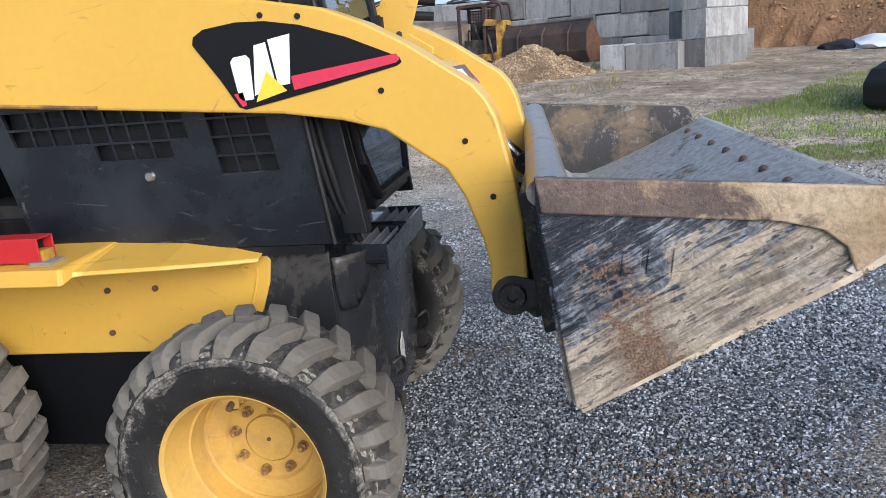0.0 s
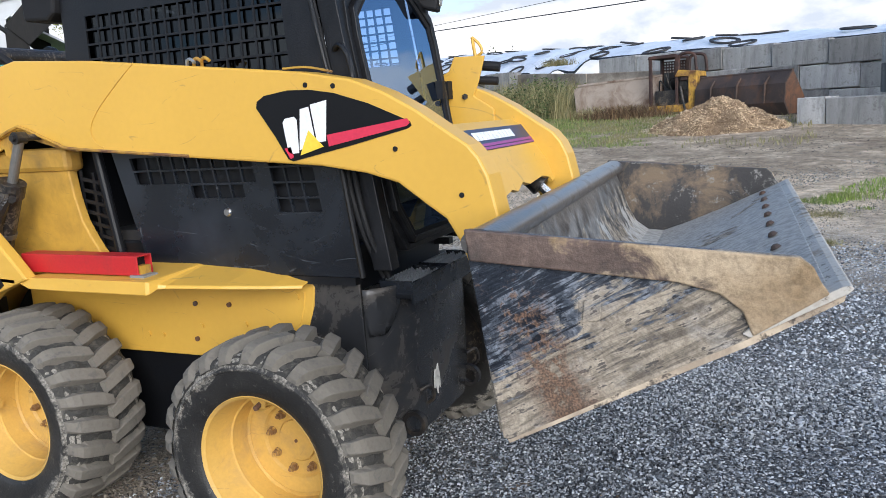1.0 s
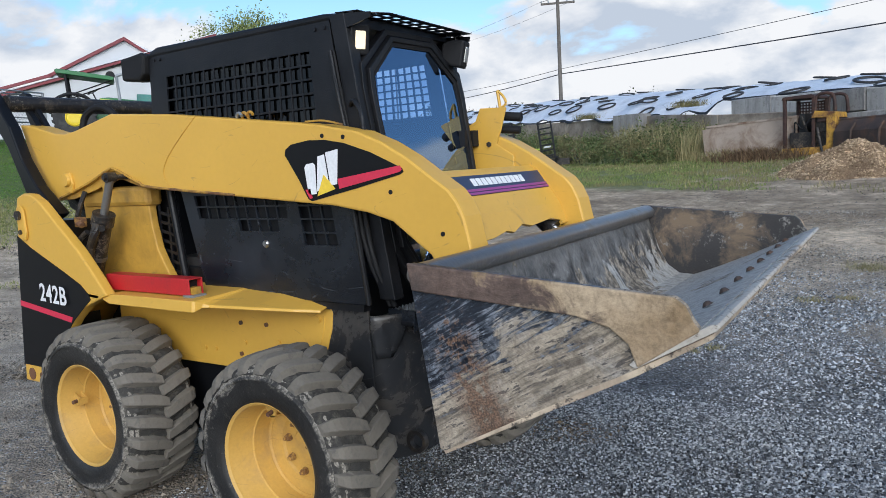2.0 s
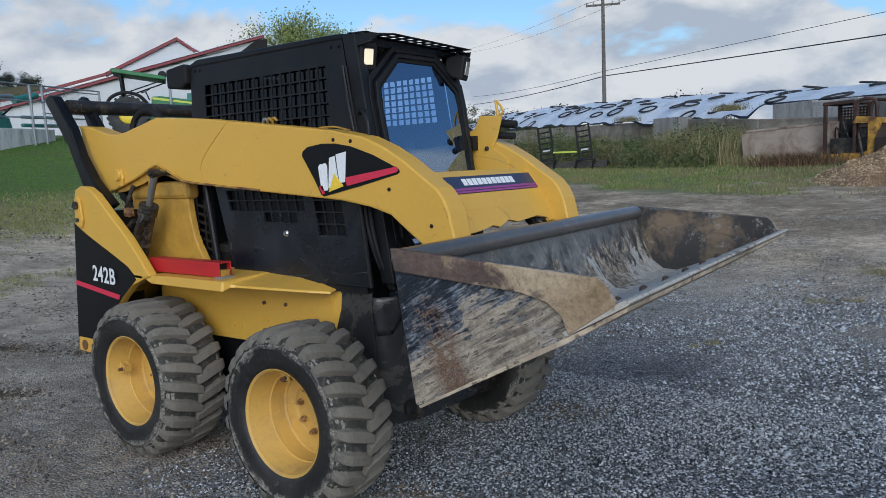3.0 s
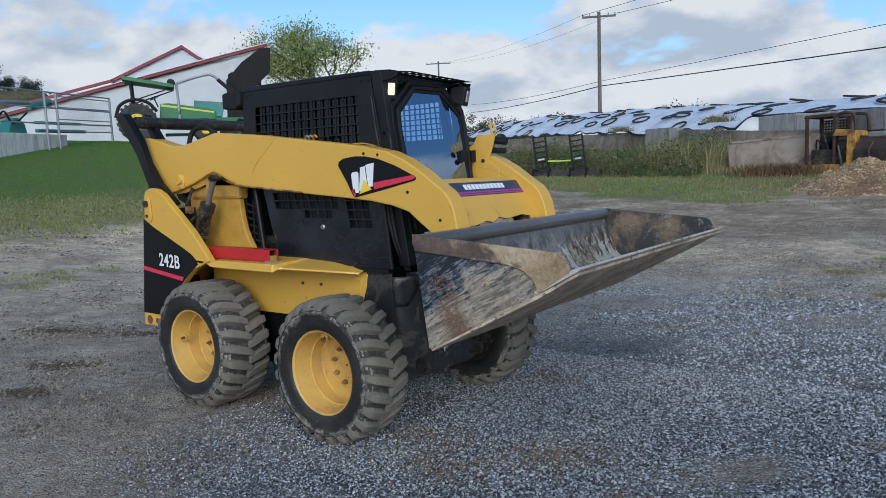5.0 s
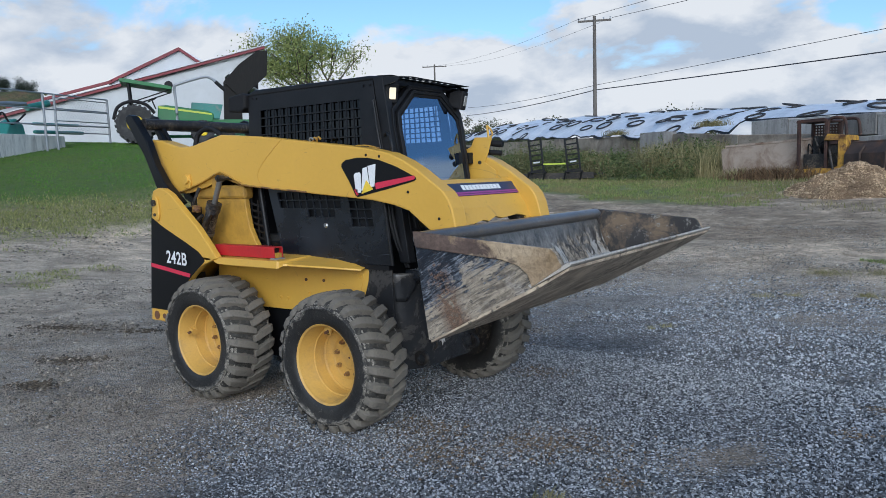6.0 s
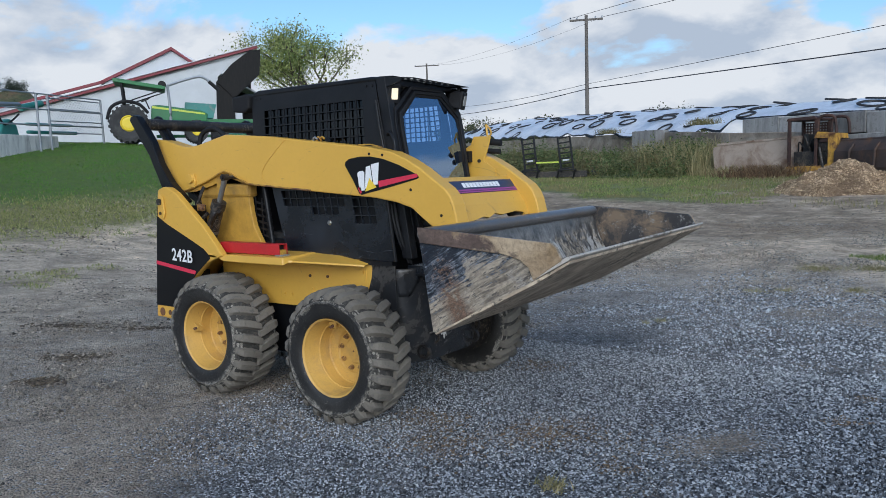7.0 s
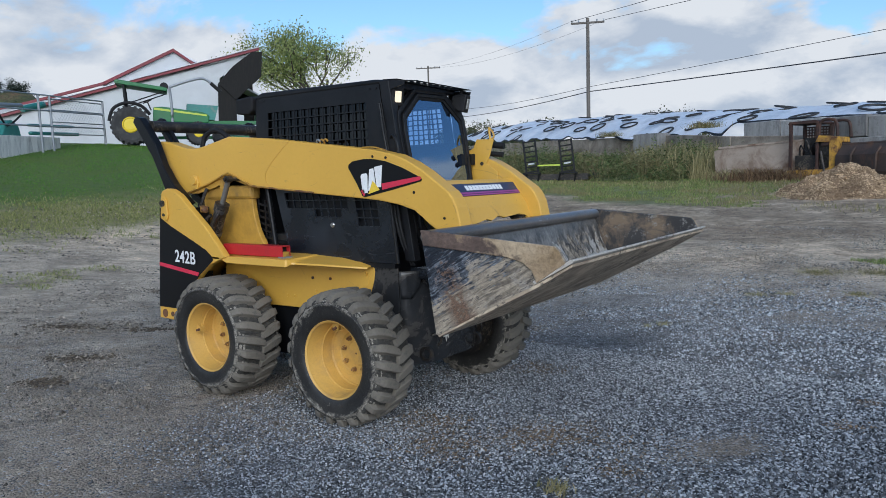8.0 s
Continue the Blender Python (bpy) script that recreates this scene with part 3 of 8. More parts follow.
# ---- building helpers ----
def part(name, bm, material, parent=None, label="", bevel=0.0, smooth=False):
    """Links a bmesh as one mesh object, under a thing or a part of one."""
    me = bpy.data.meshes.new(name)
    bmesh.ops.recalc_face_normals(bm, faces=bm.faces)
    if smooth:
        for f in bm.faces:
            f.smooth = True
        for e in bm.edges:
            if len(e.link_faces) == 2 and e.calc_face_angle(0) > radians(35):
                e.smooth = False
    bm.to_mesh(me)
    bm.free()
    me.materials.append(material)
    ob = new(name, me)
    if parent is not None:
        ob.parent = parent
    if label:
        tagged(ob, label)
    if bevel:
        b = ob.modifiers.new("bevel", "BEVEL")
        b.width, b.segments, b.limit_method, b.angle_limit = bevel, 2, "ANGLE", radians(40)
    return ob


def thing(name, label, category, at=(0, 0, 0), group="", kind=""):
    ob = new(name)
    ob.location = at
    ob.empty_display_size = 0.2
    return tagged(ob, label, category, group, kind)


def join(*bms):
    out = bms[0]
    for b in bms[1:]:
        me = bpy.data.meshes.new("tmp")
        b.to_mesh(me)
        b.free()
        out.from_mesh(me)
        bpy.data.meshes.remove(me)
    return out


def moved(bm, m):
    bmesh.ops.transform(bm, matrix=m, verts=bm.verts)
    return bm


def box(x0, x1, y0, y1, z0, z1):
    bm = bmesh.new()
    v = [bm.verts.new((x, y, z)) for x in (x0, x1) for y in (y0, y1) for z in (z0, z1)]
    for f in ((0, 1, 3, 2), (4, 6, 7, 5), (0, 4, 5, 1), (2, 3, 7, 6), (0, 2, 6, 4), (1, 5, 7, 3)):
        bm.faces.new([v[i] for i in f])
    return bm


def prism(poly, y0, y1, axis="y"):
    """A polygon extruded along y (points x, z), x (points y, z) or z (points x, y)."""
    def at(p, w):
        return {"y": (p[0], w, p[1]), "x": (w, p[0], p[1]), "z": (p[0], p[1], w)}[axis]
    bm = bmesh.new()
    a = [bm.verts.new(at(p, y0)) for p in poly]
    b = [bm.verts.new(at(p, y1)) for p in poly]
    bm.faces.new(a)
    bm.faces.new(list(reversed(b)))
    n = len(poly)
    for i in range(n):
        bm.faces.new((a[i], b[i], b[(i + 1) % n], a[(i + 1) % n]))
    return bm


def rod(p0, p1, r, seg=12, r1=None):
    p0, p1 = Vector(p0), Vector(p1)
    d = p1 - p0
    bm = bmesh.new()
    bmesh.ops.create_cone(bm, cap_ends=True, segments=seg, radius1=r, radius2=r if r1 is None else r1, depth=d.length)
    return moved(bm, Matrix.Translation((p0 + p1) / 2) @ d.to_track_quat("Z", "Y").to_matrix().to_4x4())


def pipe(points, r, seg=8):
    """A round hose or pipe along a smoothed line of points."""
    pts = [Vector(p) for p in points]
    fine = []
    for i in range(len(pts) - 1):
        p0, p1, p2, p3 = pts[max(0, i - 1)], pts[i], pts[i + 1], pts[min(len(pts) - 1, i + 2)]
        for k in range(6):
            t = k / 6
            fine.append(0.5 * (2 * p1 + (p2 - p0) * t + (2 * p0 - 5 * p1 + 4 * p2 - p3) * t * t + (3 * p1 - p0 - 3 * p2 + p3) * t ** 3))
    fine.append(pts[-1])
    bm = bmesh.new()
    rings = []
    for i, p in enumerate(fine):
        d = (fine[min(i + 1, len(fine) - 1)] - fine[max(i - 1, 0)]).normalized()
        q = d.to_track_quat("Z", "Y")
        rings.append([bm.verts.new(p + q @ Vector((r * math.cos(a), r * math.sin(a), 0))) for a in [2 * math.pi * k / seg for k in range(seg)]])
    for a, b in zip(rings, rings[1:]):
        for k in range(seg):
            bm.faces.new((a[k], a[(k + 1) % seg], b[(k + 1) % seg], b[k]))
    bm.faces.new(rings[0])
    bm.faces.new(rings[-1])
    return bm


def lathe(profile, seg=48, axis="y"):
    """(radius, height) points turned round the axis through the origin."""
    bm = bmesh.new()
    rings = []
    for r, h in profile:
        ring = []
        for k in range(seg):
            a = 2 * math.pi * k / seg
            c, s = r * math.cos(a), r * math.sin(a)
            ring.append(bm.verts.new({"y": (c, h, s), "z": (c, s, h), "x": (h, c, s)}[axis]))
        rings.append(ring)
    for a, b in zip(rings, rings[1:]):
        for k in range(seg):
            bm.faces.new((a[k], a[(k + 1) % seg], b[(k + 1) % seg], b[k]))
    return bm


def capped(bm):
    bmesh.ops.holes_fill(bm, edges=[e for e in bm.edges if e.is_boundary])
    return bm


def holed(us, vs, is_hole, at, thick):
    """A plate on a grid of cells (lines us, vs) with some cells left open; at(u, v, w) gives the place, w the depth."""
    bm = bmesh.new()
    made = {}

    def vert(i, j, k):
        if (i, j, k) not in made:
            made[i, j, k] = bm.verts.new(at(us[i], vs[j], thick * k))
        return made[i, j, k]

    nu, nv = len(us) - 1, len(vs) - 1

    def solid(i, j):
        return 0 <= i < nu and 0 <= j < nv and not is_hole(i, j)

    for i in range(nu):
        for j in range(nv):
            if not solid(i, j):
                continue
            for k in (0, 1):
                bm.faces.new([vert(a, b, k) for a, b in ((i, j), (i + 1, j), (i + 1, j + 1), (i, j + 1))])
            for (di, dj), (a, b) in (((-1, 0), ((i, j), (i, j + 1))), ((1, 0), ((i + 1, j), (i + 1, j + 1))),
                                     ((0, -1), ((i, j), (i + 1, j))), ((0, 1), ((i, j + 1), (i + 1, j + 1)))):
                if not solid(i + di, j + dj):
                    bm.faces.new((vert(*a, 0), vert(*b, 0), vert(*b, 1), vert(*a, 1)))
    return bm


def bolt(p, axis, r=0.012, h=0.01):
    p = Vector(p)
    a = Vector(axis).normalized()
    return rod(p, p + a * h, r, 6)


def stuff(name, verts, faces, material, label, category):
    """Loose pieces nobody could count, in one mesh."""
    me = bpy.data.meshes.new(name)
    me.from_pydata(verts, [], faces)
    me.materials.append(material)
    return tagged(new(name, me), label, category, kind="stuff")


def blades(rng, xs, ys, zs, h, w, lean=0.35):
    """Bent grass blades, each two crossing triangles' worth of leaf."""
    n = len(xs)
    a = rng.uniform(0, 2 * np.pi, n)
    hh = h * rng.uniform(0.5, 1.3, n)
    ww = w * rng.uniform(0.6, 1.3, n)
    lx, ly = np.cos(a + 1.3) * hh * lean * rng.uniform(0.2, 1.6, n), np.sin(a + 1.3) * hh * lean * rng.uniform(0.2, 1.6, n)
    base = np.stack([xs, ys, zs], 1)
    side = np.stack([np.cos(a) * ww, np.sin(a) * ww, np.zeros(n)], 1)
    mid = base + np.stack([lx * 0.35, ly * 0.35, hh * 0.6], 1)
    tip = base + np.stack([lx, ly, hh], 1)
    v = np.stack([base - side, base + side, mid + side * 0.7, mid - side * 0.7, tip], 1).reshape(-1, 3)
    i = np.arange(n) * 5
    quads = np.stack([i, i + 1, i + 2, i + 3], 1).tolist()
    tris = np.stack([i + 3, i + 2, i + 4], 1).tolist()
    return v.tolist(), quads + tris


def chunks(rng, xs, ys, zs, size, flat=0.6):
    """Loose stones or chips: jittered eight-sided lumps."""
    n = len(xs)
    octa = np.array([(1, 0, 0), (-1, 0, 0), (0, 1, 0), (0, -1, 0), (0, 0, 1), (0, 0, -1)], float)
    tri = np.array([(0, 2, 4), (2, 1, 4), (1, 3, 4), (3, 0, 4), (2, 0, 5), (1, 2, 5), (3, 1, 5), (0, 3, 5)])
    s = size * rng.lognormal(0, 0.35, n)
    sh = rng.uniform(0.55, 1.25, (n, 6, 1)) * octa[None] * s[:, None, None]
    sh[:, :, 2] *= flat
    a, b = rng.uniform(0, 2 * np.pi, n), rng.uniform(-0.6, 0.6, n)
    x, y, z = sh[:, :, 0].copy(), sh[:, :, 1].copy(), sh[:, :, 2].copy()
    x, z = x * np.cos(b)[:, None] - z * np.sin(b)[:, None], x * np.sin(b)[:, None] + z * np.cos(b)[:, None]
    x, y = x * np.cos(a)[:, None] - y * np.sin(a)[:, None], x * np.sin(a)[:, None] + y * np.cos(a)[:, None]
    v = np.stack([x + np.asarray(xs)[:, None], y + np.asarray(ys)[:, None], z + np.asarray(zs)[:, None]], 2).reshape(-1, 3)
    f = (np.arange(n) * 6)[:, None, None] + tri[None]
    return v.tolist(), f.reshape(-1, 3).tolist()


def pebbles(rng, xs, ys, zs, size):
    """Angular stones bedded in the ground: jittered open-bottomed pyramids with a cut-off top corner."""
    n = len(xs)
    s = size * rng.lognormal(0, 0.30, n)
    a = rng.uniform(0, 2 * np.pi, n)
    ang = a[:, None] + np.array([0.0, 0.5, 1.0, 1.5])[None] * np.pi + rng.uniform(-0.35, 0.35, (n, 4))
    rad = s[:, None] * rng.uniform(0.7, 1.3, (n, 4))
    bx, by = xs[:, None] + rad * np.cos(ang), ys[:, None] + rad * np.sin(ang)
    bz = np.repeat((zs - s * 0.3)[:, None], 4, 1)
    tx, ty = xs + s * rng.uniform(-0.5, 0.5, n), ys + s * rng.uniform(-0.5, 0.5, n)
    tz = zs + s * rng.uniform(0.35, 0.9, n)
    v = np.concatenate([np.stack([bx, by, bz], 2), np.stack([tx, ty, tz], 1)[:, None, :]], 1).reshape(-1, 3)
    f = (np.arange(n) * 5)[:, None, None] + np.array([(0, 1, 4), (1, 2, 4), (2, 3, 4), (3, 0, 4)])[None]
    return v.tolist(), f.reshape(-1, 3).tolist()


def crushed(rng, xs, ys, zs, size):
    """Angular stones with a tilted flat top over three sloping sides, bedded in the ground."""
    n = len(xs)
    s = size * rng.lognormal(0, 0.16, n)
    ang = rng.uniform(0, 2 * np.pi, n)[:, None] + np.array([0.0, 2.09, 4.19])[None] + rng.uniform(-0.45, 0.45, (n, 3))
    rad = s[:, None] * rng.uniform(0.8, 1.35, (n, 3))
    cx, cy = np.cos(ang), np.sin(ang)
    base = np.stack([xs[:, None] + rad * cx, ys[:, None] + rad * cy, np.repeat((zs - s * 0.3)[:, None], 3, 1)], 2)
    k = rng.uniform(0.55, 0.9, (n, 3)) * rad
    top = np.stack([xs[:, None] + k * cx, ys[:, None] + k * cy, (zs + s * 0.55)[:, None] + s[:, None] * rng.uniform(-0.38, 0.38, (n, 3))], 2)
    v = np.concatenate([base, top], 1).reshape(-1, 3)
    i = (np.arange(n) * 6)[:, None]
    sides = np.concatenate([i + np.array([[a, (a + 1) % 3, 3 + (a + 1) % 3, 3 + a]]) for a in range(3)])
    return v.tolist(), sides.tolist() + (i + np.array([[3, 4, 5]])).tolist()


# ---- ground: one sheet, level under the machine, rising towards the bunker and the farm ----
def soft(v, k=1.5):
    return np.logaddexp(0.0, v / k) * k


def ground_h(x, y):
    x, y = np.asarray(x, float), np.asarray(y, float)
    back = 0.075 * (soft(y - 5.0) - soft(y - 36.0, 4))
    s = np.clip((y - 11.0) / 12.0, 0, 1)
    left = (0.165 * soft(-x - 7.2) - 0.115 * soft(-x - 22.0, 2)) * (1 - s * s * (3 - 2 * s))
    d = np.hypot(x, y)
    left = np.minimum(left, 5.5)
    far = 0.040 * soft(d - 75.0, 12) - 0.040 * soft(d - 600.0, 40)
    return back + left + np.where(y > -20, 1.0, 0.2) * far


def gz(x, y):
    return float(ground_h(x, y))


def make_ground_material():
    m, nt, bsdf = nodes_of("yard_ground")
    tc = nt.nodes.new("ShaderNodeTexCoord")
    pos = tc.outputs["Object"]
    sp = nt.nodes.new("ShaderNodeSeparateXYZ")
    nt.links.new(pos, sp.inputs[0])
    X, Y = sp.outputs["X"], sp.outputs["Y"]
    wob = math_of(nt, "SUBTRACT", noise_of(nt, pos, 0.55, 6, 0.6), 0.5)
    wob2 = math_of(nt, "SUBTRACT", noise_of(nt, pos, 2.6, 6, 0.65), 0.5)
    wide = math_of(nt, "ADD", math_of(nt, "MULTIPLY", wob, 5.0), math_of(nt, "MULTIPLY", wob2, 1.6))

    def step(v, lo, hi):
        mr = nt.nodes.new("ShaderNodeMapRange")
        mr.interpolation_type = "SMOOTHSTEP"
        mr.inputs["From Min"].default_value, mr.inputs["From Max"].default_value = lo, hi
        nt.links.new(v, mr.inputs["Value"])
        return mr.outputs["Result"]

    # crushed blue-grey stone
    vor = nt.nodes.new("ShaderNodeTexVoronoi")
    vor.inputs["Scale"].default_value = 72.0
    nt.links.new(pos, vor.inputs["Vector"])
    vor2 = nt.nodes.new("ShaderNodeTexVoronoi")
    vor2.inputs["Scale"].default_value = 120.0
    nt.links.new(pos, vor2.inputs["Vector"])
    sepc = nt.nodes.new("ShaderNodeSeparateColor")
    nt.links.new(vor.outputs["Color"], sepc.inputs[0])
    sepd = nt.nodes.new("ShaderNodeSeparateColor")
    nt.links.new(vor2.outputs["Color"], sepd.inputs[0])
    stone = ramp_of(nt, sepc.outputs[0], [(0.0, (0.016, 0.018, 0.022)), (0.35, (0.070, 0.077, 0.085)), (0.7, (0.25, 0.265, 0.28)), (1.0, (0.56, 0.57, 0.58))])
    stone2 = ramp_of(nt, sepd.outputs[0], [(0.0, (0.022, 0.024, 0.029)), (0.6, (0.145, 0.155, 0.165)), (1.0, (0.42, 0.43, 0.44))])
    gravel = mix_of(nt, ramp_of(nt, noise_of(nt, pos, 9, 4, 0.6), [(0.42, 0.0), (0.58, 1.0)]), stone, stone2)
    gravel = mix_of(nt, 1.0, gravel, ramp_of(nt, noise_of(nt, pos, 3.2, 9, 0.75, 0.3), [(0.36, 0.7), (0.62, 1.5)]), "MULTIPLY")
    # colour darkened away from each stone's centre, as painted shade in the gaps
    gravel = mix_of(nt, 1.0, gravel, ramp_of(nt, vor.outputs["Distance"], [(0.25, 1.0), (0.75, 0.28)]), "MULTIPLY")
    # packed earth with grit
    grit = noise_of(nt, pos, 70, 4, 0.7)
    earth = mix_of(nt, ramp_of(nt, noise_of(nt, pos, 1.4, 8, 0.65, 0.3), [(0.32, 0.0), (0.68, 1.0)]), (0.30, 0.243, 0.182), (0.54, 0.455, 0.355))
    comb_ = nt.nodes.new("ShaderNodeMapping")
    comb_.inputs["Rotation"].default_value = (0, 0, radians(-28))
    nt.links.new(pos, comb_.inputs["Vector"])
    turned = comb_.outputs[0]
    comb_ = nt.nodes.new("ShaderNodeMapping")
    comb_.inputs["Scale"].default_value = (1.0, 1.8, 1.0)
    nt.links.new(turned, comb_.inputs["Vector"])
    drag = noise_of(nt, comb_.outputs[0], 1.5, 11, 0.74, 0.4)
    earth = mix_of(nt, 0.9, earth, ramp_of(nt, drag, [(0.36, 0.62), (0.5, 0.95), (0.64, 1.18)]), "MULTIPLY")
    earth = mix_of(nt, ramp_of(nt, noise_of(nt, pos, 2.4, 9, 0.75, 0.8), [(0.60, 0.0), (0.66, 0.8)]), earth, (0.13, 0.098, 0.068))
    earth = mix_of(nt, 0.8, earth, ramp_of(nt, grit, [(0.36, 0.4), (0.62, 1.15)]), "MULTIPLY")
    earth = mix_of(nt, ramp_of(nt, sepc.outputs[1], [(0.86, 0.0), (0.90, 0.8)]), earth, stone)
    brown = mix_of(nt, ramp_of(nt, noise_of(nt, pos, 0.9, 8, 0.7, 0.5), [(0.35, 0.0), (0.65, 1.0)]), (0.17, 0.120, 0.078), (0.38, 0.29, 0.195))
    brown = mix_of(nt, 0.6, brown, ramp_of(nt, grit, [(0.3, 0.5), (0.7, 1.0)]), "MULTIPLY")
    soil = mix_of(nt, ramp_of(nt, noise_of(nt, pos, 6, 6, 0.7), [(0.35, 0.0), (0.7, 1.0)]), (0.075, 0.140, 0.022), (0.155, 0.205, 0.050))
    lawn = mix_of(nt, 0.4, soil, ramp_of(nt, grit, [(0.3, 0.4), (0.7, 1.0)]), "MULTIPLY")
    field = mix_of(nt, ramp_of(nt, noise_of(nt, pos, 0.05, 5), [(0.4, 0.0), (0.6, 1.0)]), (0.20, 0.165, 0.095), (0.10, 0.12, 0.045))

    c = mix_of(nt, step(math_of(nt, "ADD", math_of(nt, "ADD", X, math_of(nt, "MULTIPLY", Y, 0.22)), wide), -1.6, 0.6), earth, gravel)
    # pale dust driven into the stone further out
    c = mix_of(nt, math_of(nt, "MULTIPLY", step(math_of(nt, "ADD", Y, math_of(nt, "MULTIPLY", wide, 1.2)), -0.6, 5.0), 0.7), c, mix_of(nt, 0.55, gravel, earth))
    # bleached dry surface away from the machine
    pale = mix_of(nt, ramp_of(nt, drag, [(0.38, 0.0), (0.60, 1.0)]), (0.33, 0.263, 0.188), (0.74, 0.615, 0.46))
    pale = mix_of(nt, 0.7, pale, ramp_of(nt, grit, [(0.36, 0.5), (0.62, 1.15)]), "MULTIPLY")
    spread = mix_of(nt, ramp_of(nt, noise_of(nt, pos, 2.6, 10, 0.78, 0.4), [(0.40, 0.0), (0.60, 1.0)]), (0.20, 0.150, 0.10), (0.54, 0.445, 0.335))
    c = mix_of(nt, math_of(nt, "MULTIPLY", step(math_of(nt, "MULTIPLY", math_of(nt, "ADD", X, math_of(nt, "MULTIPLY", wide, 0.6)), -1.0), 2.4, 6.5), 0.75), c, pale)
    c = mix_of(nt, math_of(nt, "MULTIPLY", step(math_of(nt, "ADD", Y, math_of(nt, "MULTIPLY", wide, 0.8)), 3.6, 7.6), 0.8), c, spread)
    c = mix_of(nt, step(math_of(nt, "ADD", Y, wob2), 1.2, 5.0), c, mix_of(nt, 1.0, c, (1.70, 1.64, 1.54), "MULTIPLY"))
    # small rusty stains
    c = mix_of(nt, ramp_of(nt, noise_of(nt, pos, 2.9, 6, 0.6, 0.6), [(0.645, 0.0), (0.70, 0.6)]), c, (0.24, 0.155, 0.085))
    # leaf litter and mud washed into the stone
    c = mix_of(nt, ramp_of(nt, noise_of(nt, pos, 0.85, 7, 0.62, 0.6), [(0.52, 0.0), (0.64, 0.6)]), c, mix_of(nt, 0.5, brown, earth))
    track = math_of(nt, "ADD", math_of(nt, "ADD", Y, math_of(nt, "MULTIPLY", X, -0.25)), math_of(nt, "MULTIPLY", wide, 0.8))
    c = mix_of(nt, math_of(nt, "MULTIPLY", step(track, 7.6, 9.2), ramp_of(nt, noise_of(nt, pos, 1.1, 9, 0.75, 0.5), [(0.40, 0.15), (0.58, 0.9)])), c, brown)
    c = mix_of(nt, 0.6, c, ramp_of(nt, noise_of(nt, pos, 9.0, 9, 0.8, 0.2), [(0.36, 0.5), (0.5, 0.95), (0.64, 1.4)]), "MULTIPLY")
    edge = math_of(nt, "ADD", math_of(nt, "ADD", Y, math_of(nt, "MULTIPLY", X, 0.39)), math_of(nt, "MULTIPLY", wide, 0.6))
    strip = math_of(nt, "MULTIPLY", step(edge, 11.0, 12.2), step(math_of(nt, "MULTIPLY", math_of(nt, "ADD", X, math_of(nt, "MULTIPLY", wide, 0.5)), -1.0), 1.5, 4.5))
    c = mix_of(nt, math_of(nt, "MULTIPLY", strip, 0.8), c, lawn)
    dry = step(math_of(nt, "MULTIPLY", math_of(nt, "ADD", X, math_of(nt, "MULTIPLY", wide, 0.45)), -1.0), 9.9, 11.2)
    c = mix_of(nt, math_of(nt, "MULTIPLY", dry, 0.85), c, mix_of(nt, ramp_of(nt, noise_of(nt, pos, 4.5, 7, 0.7), [(0.4, 0.0), (0.6, 1.0)]), (0.14, 0.155, 0.045), (0.27, 0.235, 0.115)))
    bank = step(math_of(nt, "MULTIPLY", math_of(nt, "ADD", X, math_of(nt, "MULTIPLY", wide, 0.45)), -1.0), 12.6, 14.2)
    c = mix_of(nt, bank, c, lawn)
    far = nt.nodes.new("ShaderNodeVectorMath")
    far.operation = "LENGTH"
    nt.links.new(pos, far.inputs[0])
    c = mix_of(nt, step(far.outputs["Value"], 55.0, 75.0), c, field)
    # a tyre print pressed across the earth, its bars square to the track
    ca, sa = 0.412, -0.911
    along_ = math_of(nt, "ADD", math_of(nt, "MULTIPLY", X, ca), math_of(nt, "MULTIPLY", Y, sa))
    across = math_of(nt, "ADD", math_of(nt, "ADD", math_of(nt, "MULTIPLY", X, -sa), math_of(nt, "MULTIPLY", Y, ca)), 2.30)
    inside = math_of(nt, "LESS_THAN", math_of(nt, "ABSOLUTE", math_of(nt, "ADD", across, math_of(nt, "MULTIPLY", wob2, 0.08))), 0.13)
    bars = math_of(nt, "SINE", math_of(nt, "MULTIPLY", math_of(nt, "ADD", along_, math_of(nt, "MULTIPLY", math_of(nt, "ABSOLUTE", across), 0.35)), 2 * math.pi / 0.10))
    print_ = math_of(nt, "MULTIPLY", inside, math_of(nt, "MULTIPLY", ramp_of(nt, bars, [(0.35, 0.0), (0.65, 1.0)]), step(math_of(nt, "MULTIPLY", X, -1.0), 1.3, 1.8)))
    c = mix_of(nt, math_of(nt, "MULTIPLY", print_, 0.45), c, (0.11, 0.098, 0.085))
    nt.links.new(c, bsdf.inputs["Base Color"])
    bsdf.inputs["Roughness"].default_value = 0.9
    bump_of(nt, bsdf, math_of(nt, "ADD", math_of(nt, "MULTIPLY", vor.outputs["Distance"], -1.0), math_of(nt, "MULTIPLY", grit, 0.8)), 1.0, 0.016)
    return m


